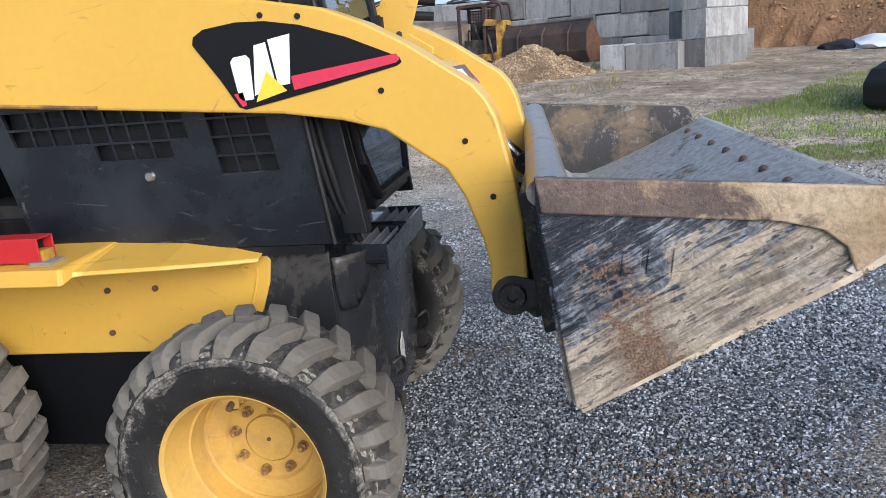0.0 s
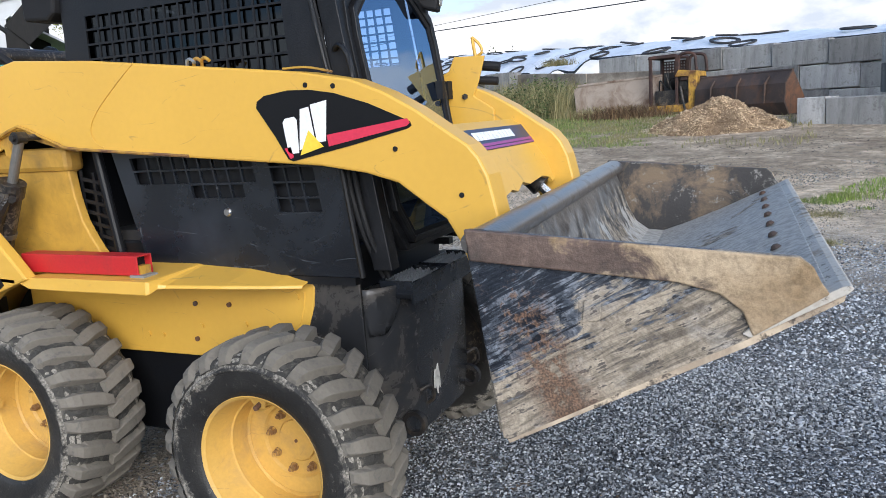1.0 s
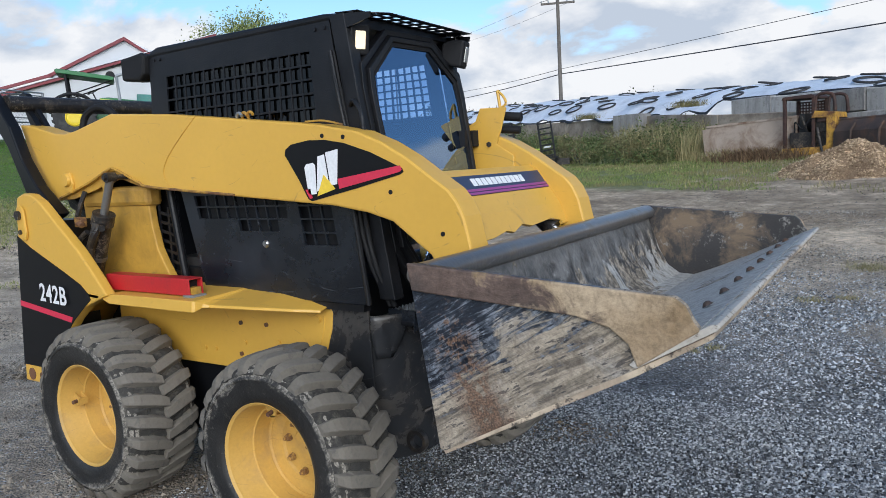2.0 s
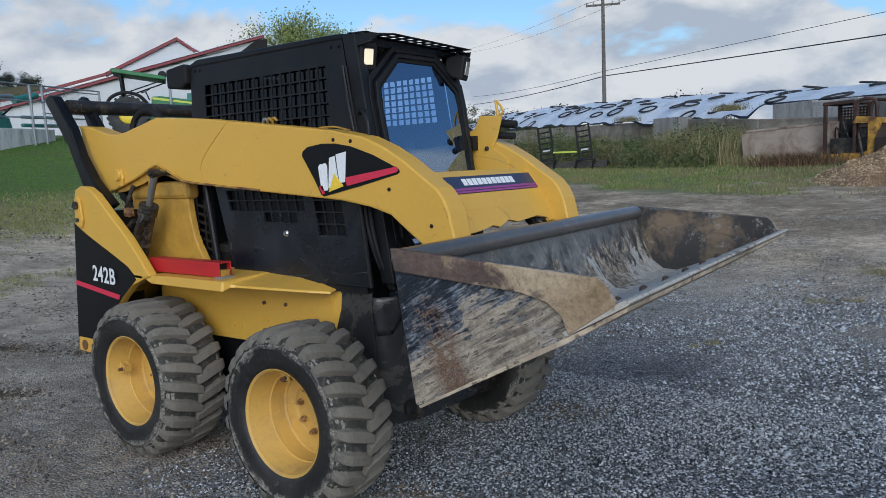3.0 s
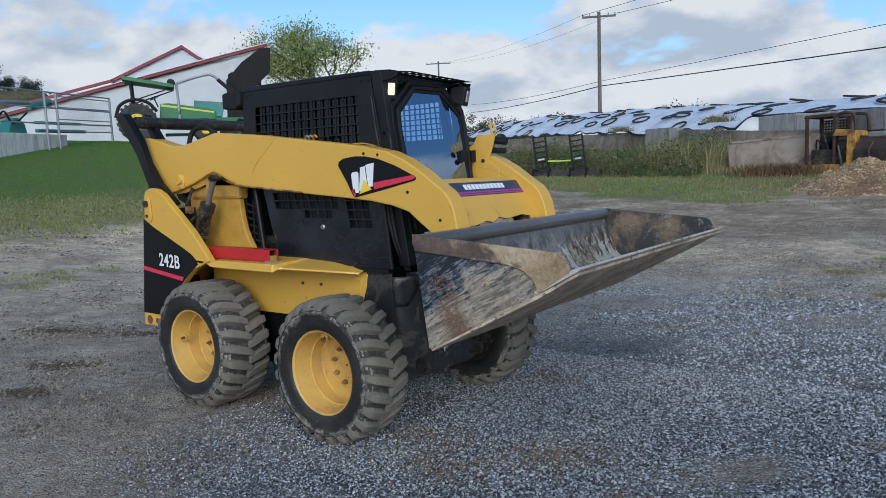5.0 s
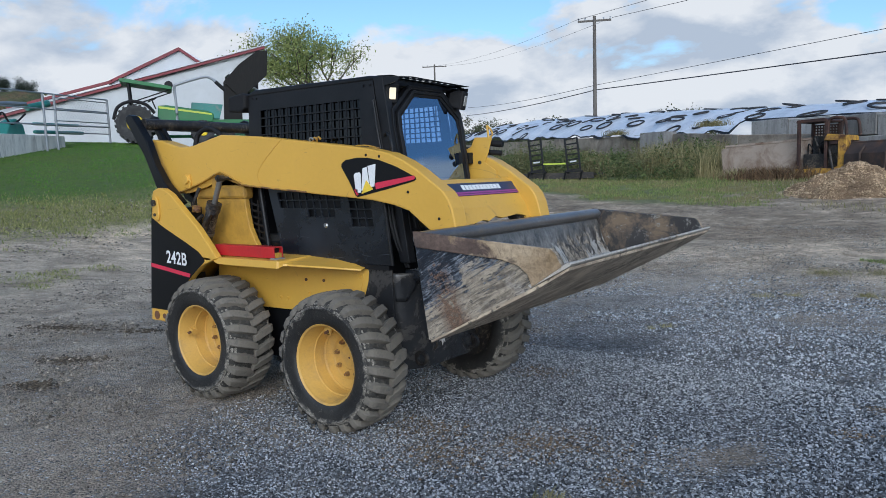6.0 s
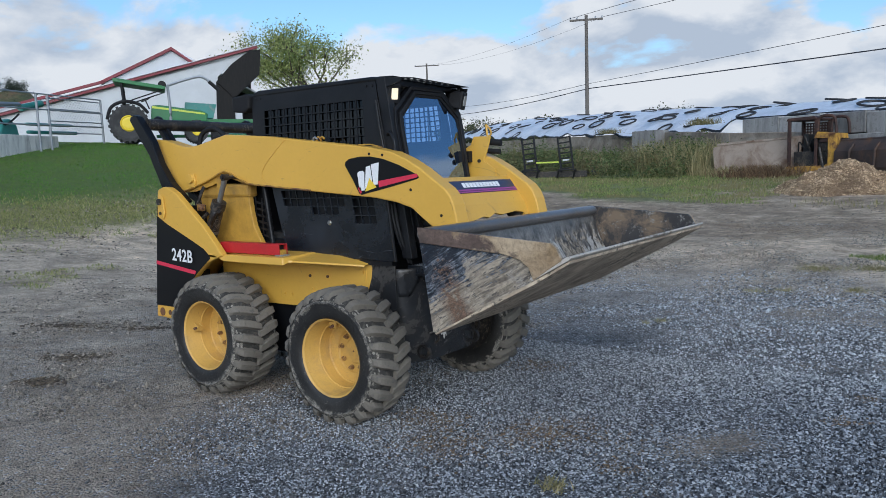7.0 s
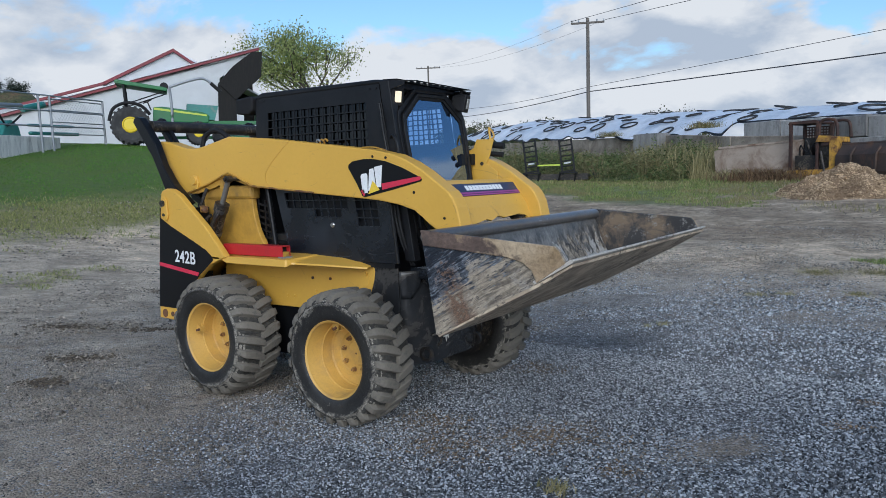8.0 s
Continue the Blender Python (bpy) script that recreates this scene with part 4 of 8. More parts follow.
GROUND = make_ground_material()
N = 181
lin = np.sinh(np.linspace(-1, 1, N) * 6.0) / np.sinh(6.0) * 1500.0
gx, gy = np.meshgrid(lin, lin, indexing="ij")
ghz = ground_h(gx, gy)
rngg = np.random.default_rng(3)
rough = rngg.normal(0, 0.006, gx.shape) * (np.hypot(gx, gy) > 1.5)
gme = bpy.data.meshes.new("ground")
idx = np.arange(N * N).reshape(N, N)
gme.from_pydata(np.stack([gx, gy, ghz + rough], 2).reshape(-1, 3).tolist(), [],
                np.stack([idx[:-1, :-1], idx[1:, :-1], idx[1:, 1:], idx[:-1, 1:]], 2).reshape(-1, 4).tolist())
gme.materials.append(GROUND)
gme.shade_smooth()
tagged(new("ground", gme), "farmyard ground of grey crushed stone, packed earth and grass", "ground", kind="structure")


# ---- the skid steer loader: x ahead, its right side towards -y ----
LEFT = -0.06     # the left side stands this much nearer than the right one mirrored
loader = thing("skid_steer_loader", "yellow and black wheeled skid steer loader parked on gravel", "loader")

ARM = [(-2.02, 1.738), (-1.90, 1.722), (-1.70, 1.672), (-1.614, 1.664), (-1.52, 1.672), (-1.21, 1.729), (-0.81, 1.696), (-0.39, 1.645), (0.08, 1.588),
       (0.26, 1.552), (0.37, 1.507), (0.47, 1.451), (0.58, 1.375), (0.635, 1.338), (0.667, 1.30), (0.692, 1.25), (0.715, 1.15), (0.735, 1.05),
       (0.745, 0.98), (0.748, 0.90), (0.752, 0.80), (0.742, 0.735), (0.708, 0.715), (0.668, 0.735), (0.650, 0.79), (0.652, 0.86),
       (0.642, 0.915), (0.623, 0.972), (0.596, 1.048), (0.553, 1.122), (0.482, 1.172), (0.40, 1.233), (0.29, 1.265), (0.127, 1.292),
       (-0.945, 1.38), (-1.05, 1.41), (-1.20, 1.468), (-1.26, 1.468), (-1.40, 1.425), (-1.72, 1.338), (-1.80, 1.388), (-1.86, 1.43), (-1.875, 1.452), (-1.906, 1.49), (-1.925, 1.53), (-1.965, 1.589), (-1.985, 1.66)]
for s, y0, y1 in ((-1, -0.525, -0.415), (1, 0.355, 0.465)):
    arm = part("lift_arm", prism(ARM, y0, y1), YELLOW, loader, "yellow painted lift arm curving down to the bucket", bevel=0.008)
    yo = y0 if s < 0 else y1
    for x, z in ((0.608, 1.193), (0.40, 1.335), (0.672, 1.045), (0.10, 1.545), (0.20, 1.535)):
        part("bolt_hole", rod((x, yo - 0.003 * (s < 0), z), (x, yo + 0.003 * (s > 0), z), 0.008, 12), SEAL, arm)
    part("pivot_boss", lathe([(0.0, -0.03), (0.03, -0.03), (0.034, -0.02), (0.034, 0.0)], 20), YELLOW, arm).location = (-1.60, yo - 0.0, 1.44) if s < 0 else (-1.60, yo + 0.03, 1.44)
    if s < 0:
        lug = prism([(-1.63, 1.385), (-1.57, 1.375), (-1.555, 1.42), (-1.575, 1.475), (-1.62, 1.475), (-1.645, 1.43)], yo - 0.016, yo)
        part("pivot_lug", lug, YELLOW, arm, bevel=0.005)
        rib = pipe([(-1.70, yo - 0.004, 1.352), (-1.45, yo - 0.004, 1.415), (-1.26, yo - 0.006, 1.476), (-1.20, yo - 0.006, 1.476), (-1.03, yo - 0.004, 1.41), (-0.94, yo - 0.004, 1.388), (-0.4, yo - 0.003, 1.342)], 0.006, 6)
        part("weld_bead", rib, OLD_YELLOW, arm)
        torn = prism([(-1.70, 1.343), (-1.26, 1.474), (-1.20, 1.474), (-0.94, 1.388), (-0.94, 1.374), (-1.05, 1.392), (-1.19, 1.432), (-1.24, 1.424), (-1.295, 1.405), (-1.32, 1.362), (-1.345, 1.368), (-1.352, 1.402), (-1.40, 1.386), (-1.50, 1.366), (-1.60, 1.345)], -0.512, -0.500)
        part("torn_gusset", torn, OLD_YELLOW, arm, "torn yellow gusset plate", bevel=0.002)
        seam = pipe([(-0.60, yo - 0.001, 1.672), (-0.70, yo - 0.002, 1.60), (-0.80, yo - 0.002, 1.52), (-0.845, yo - 0.002, 1.46), (-0.835, yo - 0.002, 1.41), (-0.79, yo - 0.001, 1.385)], 0.0016, 6)
        part("weld_seam", seam, YELLOW, arm)
        dz = -0.528
        decal = part("decal", prism([(-0.09, 1.505), (-0.06, 1.522), (0.03, 1.533), (0.11, 1.530), (0.20, 1.514), (0.32, 1.475), (0.455, 1.415), (0.460, 1.402), (0.448, 1.394), (0.25, 1.352), (0.03, 1.310), (0.012, 1.318), (-0.03, 1.39), (-0.095, 1.485)], dz, yo),
                     DECAL_BLACK, arm, "black decal with white block shapes and a red stripe")
        part("decal_stripe", prism([(0.165, 1.388), (0.448, 1.424), (0.456, 1.410), (0.446, 1.402), (0.170, 1.352)], dz - 0.002, dz), DECAL_RED, arm, "red decal stripe")
        part("decal_stripe", prism([(0.002, 1.352), (0.028, 1.356), (0.034, 1.322), (0.022, 1.318)], dz - 0.002, dz), DECAL_RED, arm, "red decal stripe")
        for poly in ([(0.016, 1.342), (0.026, 1.334), (0.056, 1.336), (0.058, 1.440), (0.048, 1.450), (0.014, 1.446), (0.004, 1.434)], [(0.060, 1.345), (0.122, 1.362), (0.106, 1.478), (0.074, 1.472)],
                     [(0.128, 1.366), (0.160, 1.369), (0.174, 1.494), (0.113, 1.484)]):
            part("decal_block", prism(poly, dz - 0.002, dz), DECAL_WHITE, arm, "white block on the decal", bevel=0.0)
        part("decal_triangle", prism([(0.062, 1.328), (0.150, 1.352), (0.100, 1.405)], dz - 0.004, dz), DECAL_YELLOW, arm, "yellow triangle on the decal")
    else:
        # hose bracket that stands on the far arm
        brk = part("hose_bracket", prism([(0.10, 1.36), (0.10, 1.575), (0.18, 1.585), (0.212, 1.60), (0.238, 1.655), (0.372, 1.650), (0.34, 1.55), (0.315, 1.495), (0.40, 1.44), (0.40, 1.36)], 0.343, 0.353), YELLOW, arm, "upright yellow hose bracket", bevel=0.004)
        for p in ((0.17, 1.505), (0.28, 1.495)):
            part("bolt", bolt((p[0], 0.345, p[1]), (0, -1, 0)), GREASE, arm)
        part("coupler_fitting", rod((0.30, 0.39, 1.62), (0.41, 0.41, 1.605), 0.02, 12), SEAL, arm, "black hose coupler")
        part("coupler_fitting", rod((0.30, 0.39, 1.56), (0.40, 0.41, 1.55), 0.017, 12), SEAL, arm, "black hose coupler")
        part("lever", join(rod((0.31, 0.40, 1.655), (0.30, 0.40, 1.73), 0.007), pipe([(0.30, 0.40, 1.73), (0.33, 0.40, 1.70), (0.34, 0.40, 1.67), (0.32, 0.40, 1.655)], 0.006)), YELLOW, arm, "small bent yellow lever")
        part("hose", pipe([(-0.1, 0.43, 1.60), (0.05, 0.43, 1.60), (0.15, 0.43, 1.585), (0.24, 0.42, 1.615)], 0.013), GREASE, arm, "weathered hydraulic hose")

for x0, x1 in ((0.02, 0.20),):
    part("chipped_edge", pipe([(x0, -0.523, 1.672 - (x0 + 0.6) * 0.115), ((x0 + x1) / 2, -0.526, 1.680 - ((x0 + x1) / 2 + 0.6) * 0.115), (x1, -0.523, 1.670 - (x1 + 0.6) * 0.115)], 0.004, 5), OLD_YELLOW, loader)

# front cross plate between the arms, with its torn lower edge
low = [(0.357, 1.155), (0.31, 1.148), (0.30, 1.165), (0.22, 1.178), (0.05, 1.165), (-0.02, 1.178), (-0.10, 1.155), (-0.15, 1.165), (-0.25, 1.15), (-0.415, 1.14)]
cross = bmesh.new()
rows = []
for k, (x, z) in enumerate(((0.470, 1.395), (0.505, 1.375), (0.560, 1.30), (0.605, 1.235))):
    rows.append([cross.verts.new((x, y, z)) for y in np.linspace(0.357, -0.415, 10)])
rows.append([cross.verts.new((0.605 + (1.235 - z) * 0.42, y, z)) for y, z in low])
for a, b in zip(rows, rows[1:]):
    for i in range(9):
        cross.faces.new((a[i], a[i + 1], b[i + 1], b[i]))
crossplate = part("cross_plate", cross, YELLOW, loader, "yellow cross plate with a torn lower edge")
crossplate.modifiers.new("thick", "SOLIDIFY").thickness = 0.014


def shift_left(before):
    """Moves the left side's parts that were built since to where they stand."""
    for o in loader.children:
        if o not in before:
            o.location.y += LEFT


def on_cross(y, k, lift=0.004):
    """A place on the cross plate's middle facet, k from its upper to its lower edge."""
    a, b = Vector((0.505, y, 1.375)), Vector((0.560, y, 1.30))
    n = Vector((0.806, 0, 0.591))
    return a.lerp(b, k) + n * lift


def cross_patch(y0, y1, k0, k1, lift):
    bm = bmesh.new()
    f = [bm.verts.new(on_cross(y, k, lift)) for y, k in ((y0, k0), (y1, k0), (y1, k1), (y0, k1))]
    g = [bm.verts.new(on_cross(y, k, 0.0012)) for y, k in ((y0, k0), (y1, k0), (y1, k1), (y0, k1))]
    bm.faces.new(f)
    for i in range(4):
        bm.faces.new((f[i], f[(i + 1) % 4], g[(i + 1) % 4], g[i]))
    return bm


part("decal", cross_patch(-0.32, 0.345, 0.06, 1.0, 0.003), DECAL_BLUE, crossplate, "faded dark blue decal with a white bar")
for i in range(11):
    y = -0.21 + i * 0.036
    part("decal_bar", cross_patch(y, y + 0.028, 0.22, 0.58, 0.005), DECAL_WHITE, crossplate, "white bar on the decal")
part("decal_stripe", cross_patch(-0.32, 0.345, 0.72, 0.84, 0.005), DECAL_PURPLE, crossplate, "faded magenta stripe")
part("decal_stripe", cross_patch(-0.32, 0.345, 0.88, 0.98, 0.005), DECAL_PURPLE, crossplate, "faded magenta stripe")
part("cross_tube", rod((0.50, -0.415, 1.22), (0.50, 0.36, 1.22), 0.06, 20), YELLOW, loader, "yellow tube between the arms")

# rear links and their cross tube
LINK = [(-2.205, 1.885), (-2.185, 1.912), (-2.15, 1.922), (-2.11, 1.912), (-2.045, 1.845), (-1.94, 1.72), (-1.86, 1.56), (-1.745, 1.42), (-1.56, 1.28), (-1.66, 1.24), (-1.80, 1.30), (-1.98, 1.62)]
for y0, y1 in ((-0.62, -0.56), (-0.43, -0.40), (0.40, 0.43), (0.56, 0.62)):
    part("rear_link", prism(LINK, y0, y1), BLACK, loader, "black tapering rear link plate", bevel=0.008)
for y0, y1 in ((-0.47, -0.44), (0.40, 0.43)):
    part("link_gusset", prism([(-2.09, 1.86), (-2.00, 1.78), (-1.90, 1.66), (-1.80, 1.46), (-1.60, 1.28), (-1.78, 1.36), (-1.95, 1.60)], y0, y1), BLACK, loader, "black gusset between link and arm", bevel=0.004)
part("rear_cross_tube", rod((-2.06, -0.56, 1.848), (-2.06, 0.56, 1.848), 0.042, 20), GREASE, loader, "dark rusty torque tube between the rear links")
part("hydraulic_hose", pipe([(-1.75, -0.36, 1.62), (-1.72, -0.34, 1.76), (-1.60, -0.32, 1.80), (-1.48, -0.3, 1.72), (-1.42, -0.28, 1.58)], 0.018), SEAL, loader, "black rubber hydraulic hose")
part("hydraulic_hose", pipe([(-1.70, -0.30, 1.60), (-1.63, -0.30, 1.72), (-1.52, -0.28, 1.70), (-1.46, -0.26, 1.58)], 0.018), SEAL, loader, "black rubber hydraulic hose")
part("hydraulic_hose", pipe([(-1.66, -0.40, 1.62), (-1.60, -0.40, 1.69), (-1.52, -0.39, 1.63), (-1.50, -0.38, 1.56)], 0.009), GUNMETAL, loader, "bare metal hydraulic line")

# rear uprights: outer plate with a black decal and the model number, inner tower
PLATE = [(-1.735, 1.33), (-1.72, 1.37), (-1.66, 1.388), (-1.60, 1.382), (-1.52, 1.345), (-1.41, 1.258), (-1.24, 1.127), (-1.127, 1.017), (-1.045, 0.93), (-1.12, 0.905),
         (-1.22, 0.87), (-1.32, 0.80), (-1.41, 0.72), (-1.50, 0.60), (-1.54, 0.545), (-1.55, 0.46), (-1.835, 0.46), (-1.825, 0.56)]
BLK = [(-1.752, 1.185), (-1.64, 1.13), (-1.50, 1.075), (-1.36, 1.02), (-1.24, 0.97), (-1.185, 0.93), (-1.17, 0.905), (-1.22, 0.872), (-1.32, 0.802), (-1.41, 0.722), (-1.50, 0.602), (-1.545, 0.545), (-1.826, 0.545)]
for s in (-1, 1):
    built = set(loader.children)
    yo = 0.73 * s
    plate = part("upright_plate", prism(PLATE, yo, yo - 0.05 * s), YELLOW, loader, "yellow rear upright plate", bevel=0.008)
    e = yo + 0.003 * s
    part("decal", prism(BLK, e, yo), DECAL_BLACK, plate, "black decal on the rear upright")
    part("decal_stripe", prism([(-1.789, 0.868), (-1.33, 0.815), (-1.345, 0.79), (-1.792, 0.842)], e + 0.002 * s, e), DECAL_RED, plate, "red decal stripe")
    boss = prism([(-1.70, 1.17), (-1.655, 1.165), (-1.64, 1.20), (-1.65, 1.31), (-1.675, 1.335), (-1.705, 1.325), (-1.72, 1.29)], yo + 0.016 * s, yo)
    part("pin_keeper", boss, YELLOW, plate, bevel=0.006)
    part("pin", rod((-1.685, yo + 0.03 * s, 1.285), (-1.685, yo, 1.285), 0.022, 16), GREASE, plate, "greasy pin head")
    part("bolt", rod((-1.68, yo + 0.026 * s, 1.205), (-1.68, yo, 1.205), 0.011, 6), GREASE, plate)
    for x in (-1.76, -1.67):
        part("tie_hole", rod((x, yo + 0.004 * s, 0.50), (x, yo, 0.50), 0.03 if x < -1.7 else 0.018, 14), RUST, plate)
    # inner tower and the gap to the arm
    part("tower_plate", prism([(-1.60, 1.33), (-1.06, 1.335), (-1.06, 1.29), (-1.05, 1.206), (-1.025, 1.107), (-0.99, 1.045), (-0.96, 1.00), (-0.89, 0.90), (-1.56, 0.90), (-1.58, 1.10)], 0.47 * s, 0.43 * s), TOWER_YELLOW, loader, "oil-stained yellow inner tower plate, the arm's shade put in its colour", bevel=0.006)
    part("tower_beam", box(-1.585, -1.045, min(0.40 * s, 0.485 * s), max(0.40 * s, 0.485 * s), 1.300, 1.395), TOWER_YELLOW, loader, "oil-stained yellow rounded beam, the arm's shade put in its colour", bevel=0.022)
    part("tower_web", box(-1.80, -1.50, 0.50 * s, 0.70 * s, 0.50, 1.25), BLACK, loader)
    cyl = part("lift_cylinder", rod((-1.385, 0.60 * s, 0.92), (-1.218, 0.60 * s, 1.265), 0.043, 18), GREASE, loader, "greasy black lift cylinder barrel", bevel=0.004)
    part("cylinder_gland", rod((-1.236, 0.60 * s, 1.228), (-1.212, 0.60 * s, 1.278), 0.050, 18), GREASE, cyl)
    part("cylinder_rod", rod((-1.218, 0.60 * s, 1.265), (-1.138, 0.60 * s, 1.430), 0.018, 16), GUNMETAL, cyl, "dull grey steel rod")
    part("rod_end", join(rod((-1.136, 0.622 * s, 1.440), (-1.136, 0.578 * s, 1.440), 0.023, 16), rod((-1.136, 0.634 * s, 1.440), (-1.136, 0.50 * s, 1.440), 0.012, 12)), GREASE, cyl, "greasy rod end and pin")
    part("cylinder_hose", pipe([(-1.19, 0.652 * s, 1.24), (-1.205, 0.66 * s, 1.19), (-1.255, 0.655 * s, 1.13), (-1.275, 0.65 * s, 1.06), (-1.235, 0.64 * s, 0.97), (-1.22, 0.63 * s, 0.92)], 0.020), GREASE, cyl, "greasy hydraulic hose")
    part("cylinder_hose", pipe([(-1.33, 0.652 * s, 1.09), (-1.355, 0.665 * s, 1.13), (-1.32, 0.66 * s, 1.17), (-1.27, 0.655 * s, 1.20)], 0.013), GREASE, cyl, "greasy hydraulic hose")
    part("hose_clamp", rod((-1.312, 0.60 * s, 1.071), (-1.303, 0.60 * s, 1.089), 0.047, 18), GUNMETAL, cyl, "grey steel band")
    part("port_fitting", rod((-1.232, 0.60 * s, 1.235), (-1.17, 0.645 * s, 1.215), 0.017, 6), GREASE, cyl)
    part("cylinder_hose", pipe([(-1.50, 0.56 * s, 1.10), (-1.53, 0.56 * s, 1.20), (-1.50, 0.55 * s, 1.30), (-1.47, 0.53 * s, 1.38)], 0.012), GREASE, cyl)
    part("valve_block", join(box(-1.47, -1.41, min(0.57 * s, 0.60 * s), max(0.57 * s, 0.60 * s), 1.215, 1.262), rod((-1.425, 0.61 * s, 1.24), (-1.385, 0.61 * s, 1.225), 0.016, 8)), OLD_YELLOW, loader, "rusty yellow hydraulic block", bevel=0.004)
    part("slotted_shield", holed([0, 0.012, 0.066, 0.080, 0.134, 0.15], list(np.linspace(0, 0.34, 25)), lambda i, j: i in (1, 3) and j % 3 != 0,
                                 lambda u, v, w, s=s: (-1.06 + u, (0.424 - w) * s, 0.965 + v - u * 0.20), 0.006), CAB_BLACK, loader, "slotted black vent plate")
    part("strut", rod((-0.925, 0.45 * s, 1.40), (-0.855, 0.45 * s, 0.93), 0.018, 12), BLACK, loader, "black strut beside the engine bay")
    if s > 0:
        shift_left(built)

curve = bpy.data.curves.new("model_number", "FONT")
curve.body, curve.size, curve.extrude, curve.offset, curve.space_character = "242B", 0.118, 0.0004, 0.0022, 1.06
tmp = new("model_number_text", curve)
nme = bpy.data.meshes.new_from_object(tmp.evaluated_get(bpy.context.evaluated_depsgraph_get()))
bpy.data.objects.remove(tmp)
num = new("model_number", nme)
nme.materials.clear()
nme.materials.append(DECAL_WHITE)
num.matrix_world = pose(-1.600, -0.7338, 0.880, 90, 0, 0) @ Matrix.Diagonal((0.98, 1, 1, 1)) @ Matrix(((1, 0.0, 0, 0), (-0.08, 1, 0, 0), (0, 0, 1, 0), (0, 0, 0, 1)))
num.parent = [o for o in loader.children if o.name.startswith("upright_plate")][0]
tagged(num, "white model number on the black decal")

# lower body and engine bay
part("chassis", prism([(-1.78, 0.34), (-1.60, 0.24), (0.05, 0.24), (0.10, 0.90), (0.10, 1.00), (-0.15, 1.02), (-0.95, 1.02), (-1.78, 1.40)], -0.40, 0.40), BLACK, loader, "black chassis tub", bevel=0.01)
part("engine_cover", prism([(-1.78, 1.0), (-1.80, 1.42), (-1.70, 1.50), (-1.10, 1.54), (-1.00, 1.54), (-1.00, 1.0)], -0.37, 0.37), BLACK, loader, "black engine cover", bevel=0.02)
part("rear_bumper", box(-1.90, -1.78, -0.62, 0.62, 0.42, 0.60), YELLOW, loader, bevel=0.01)
nose = bmesh.new()
plan = [(0.00, -0.415), (0.170, -0.410), (0.205, -0.385), (0.245, -0.335), (0.270, -0.285), (0.285, -0.22), (0.288, 0.0), (0.283, 0.19), (0.262, 0.25), (0.235, 0.30), (0.18, 0.39), (0.00, 0.40)]
lowp = [(x * 0.94, y * 0.97) for x, y in plan]
levels = [([(x * 0.97, y) for x, y in plan], 0.83), (plan, 0.74), (plan, 0.56), (plan, 0.42), (lowp, 0.29)]
nrings = [[nose.verts.new((x, y, z)) for x, y in pl] for pl, z in levels]
for a, b in zip(nrings, nrings[1:]):
    for i in range(12):
        nose.faces.new((a[i], a[(i + 1) % 12], b[(i + 1) % 12], b[i]))
nose.faces.new(nrings[0])
nose.faces.new(nrings[-1])
nosep = part("front_nose", nose, NOSE_BLACK, loader, "scuffed black front belly plate", smooth=True)
part("belly_side", prism([(-0.06, 0.30), (0.165, 0.30), (0.178, 0.60), (0.172, 0.885), (-0.06, 0.885)], -0.421, -0.409), NOSE_BLACK, nosep, "flat black side plate", bevel=0.003)
crumple = bmesh.new()
cr_rows = []
for k, z in enumerate((0.866, 0.845, 0.815, 0.785, 0.755, 0.725, 0.70)):
    row = []
    for j, (x, y) in enumerate(((0.172, -0.414), (0.190, -0.402), (0.207, -0.388), (0.226, -0.364), (0.245, -0.340), (0.262, -0.308))):
        w = 0.008 + 0.016 * noise.noise(Vector((j * 0.9, k * 0.35, 3.0))) + (0.008 if (j + k // 2) % 2 else 0.0)
        pinch = 1 - 0.5 * max(0, k - 2) / 4
        row.append(crumple.verts.new((0.19 + (x - 0.19) * pinch + w * 0.75, -0.40 + (y + 0.40) * pinch - w * 0.7, z)))
    cr_rows.append(row)
for p, q in zip(cr_rows, cr_rows[1:]):
    for j in range(5):
        crumple.faces.new((p[j], p[j + 1], q[j + 1], q[j]))
part("dented_shield", crumple, NOSE_BLACK, nosep, "bent and crumpled black shield", smooth=True).modifiers.new("thick", "SOLIDIFY").thickness = 0.005
patch = bmesh.new()
pv = [patch.verts.new((0.2905, y, z)) for y, z in ((-0.145, 0.47), (-0.132, 0.50), (-0.122, 0.49), (-0.108, 0.515), (-0.098, 0.47), (-0.094, 0.415), (-0.108, 0.435), (-0.118, 0.40), (-0.132, 0.44), (-0.145, 0.43))]
patch.faces.new(pv)
pp = part("paint_chip", patch, WHITE_PATCH, nosep, "chipped white paint patch")
pp.modifiers.new("thick", "SOLIDIFY").thickness = 0.004
for y in (-0.22, 0.22):
    ring = lathe([(0.030, -0.012), (0.045, -0.012), (0.045, 0.012), (0.030, 0.012), (0.030, -0.012)], 20, "y")
    part("tie_down_ring", moved(ring, Matrix.Translation((0.290, -0.315 if y < 0 else 0.20, 0.362))), GREASE, nosep, "greasy tie-down eye")
    part("hook", pipe([(0.285, y - 0.03, 0.46), (0.312, y, 0.47), (0.315, y + 0.02, 0.42), (0.285, y + 0.03, 0.39)], 0.007), GREASE, nosep)
step = part("entry_step", box(0.195, 0.322, -0.335, 0.245, 0.818, 0.838), BLACK, loader, "black grip-strut entry step", bevel=0.004)
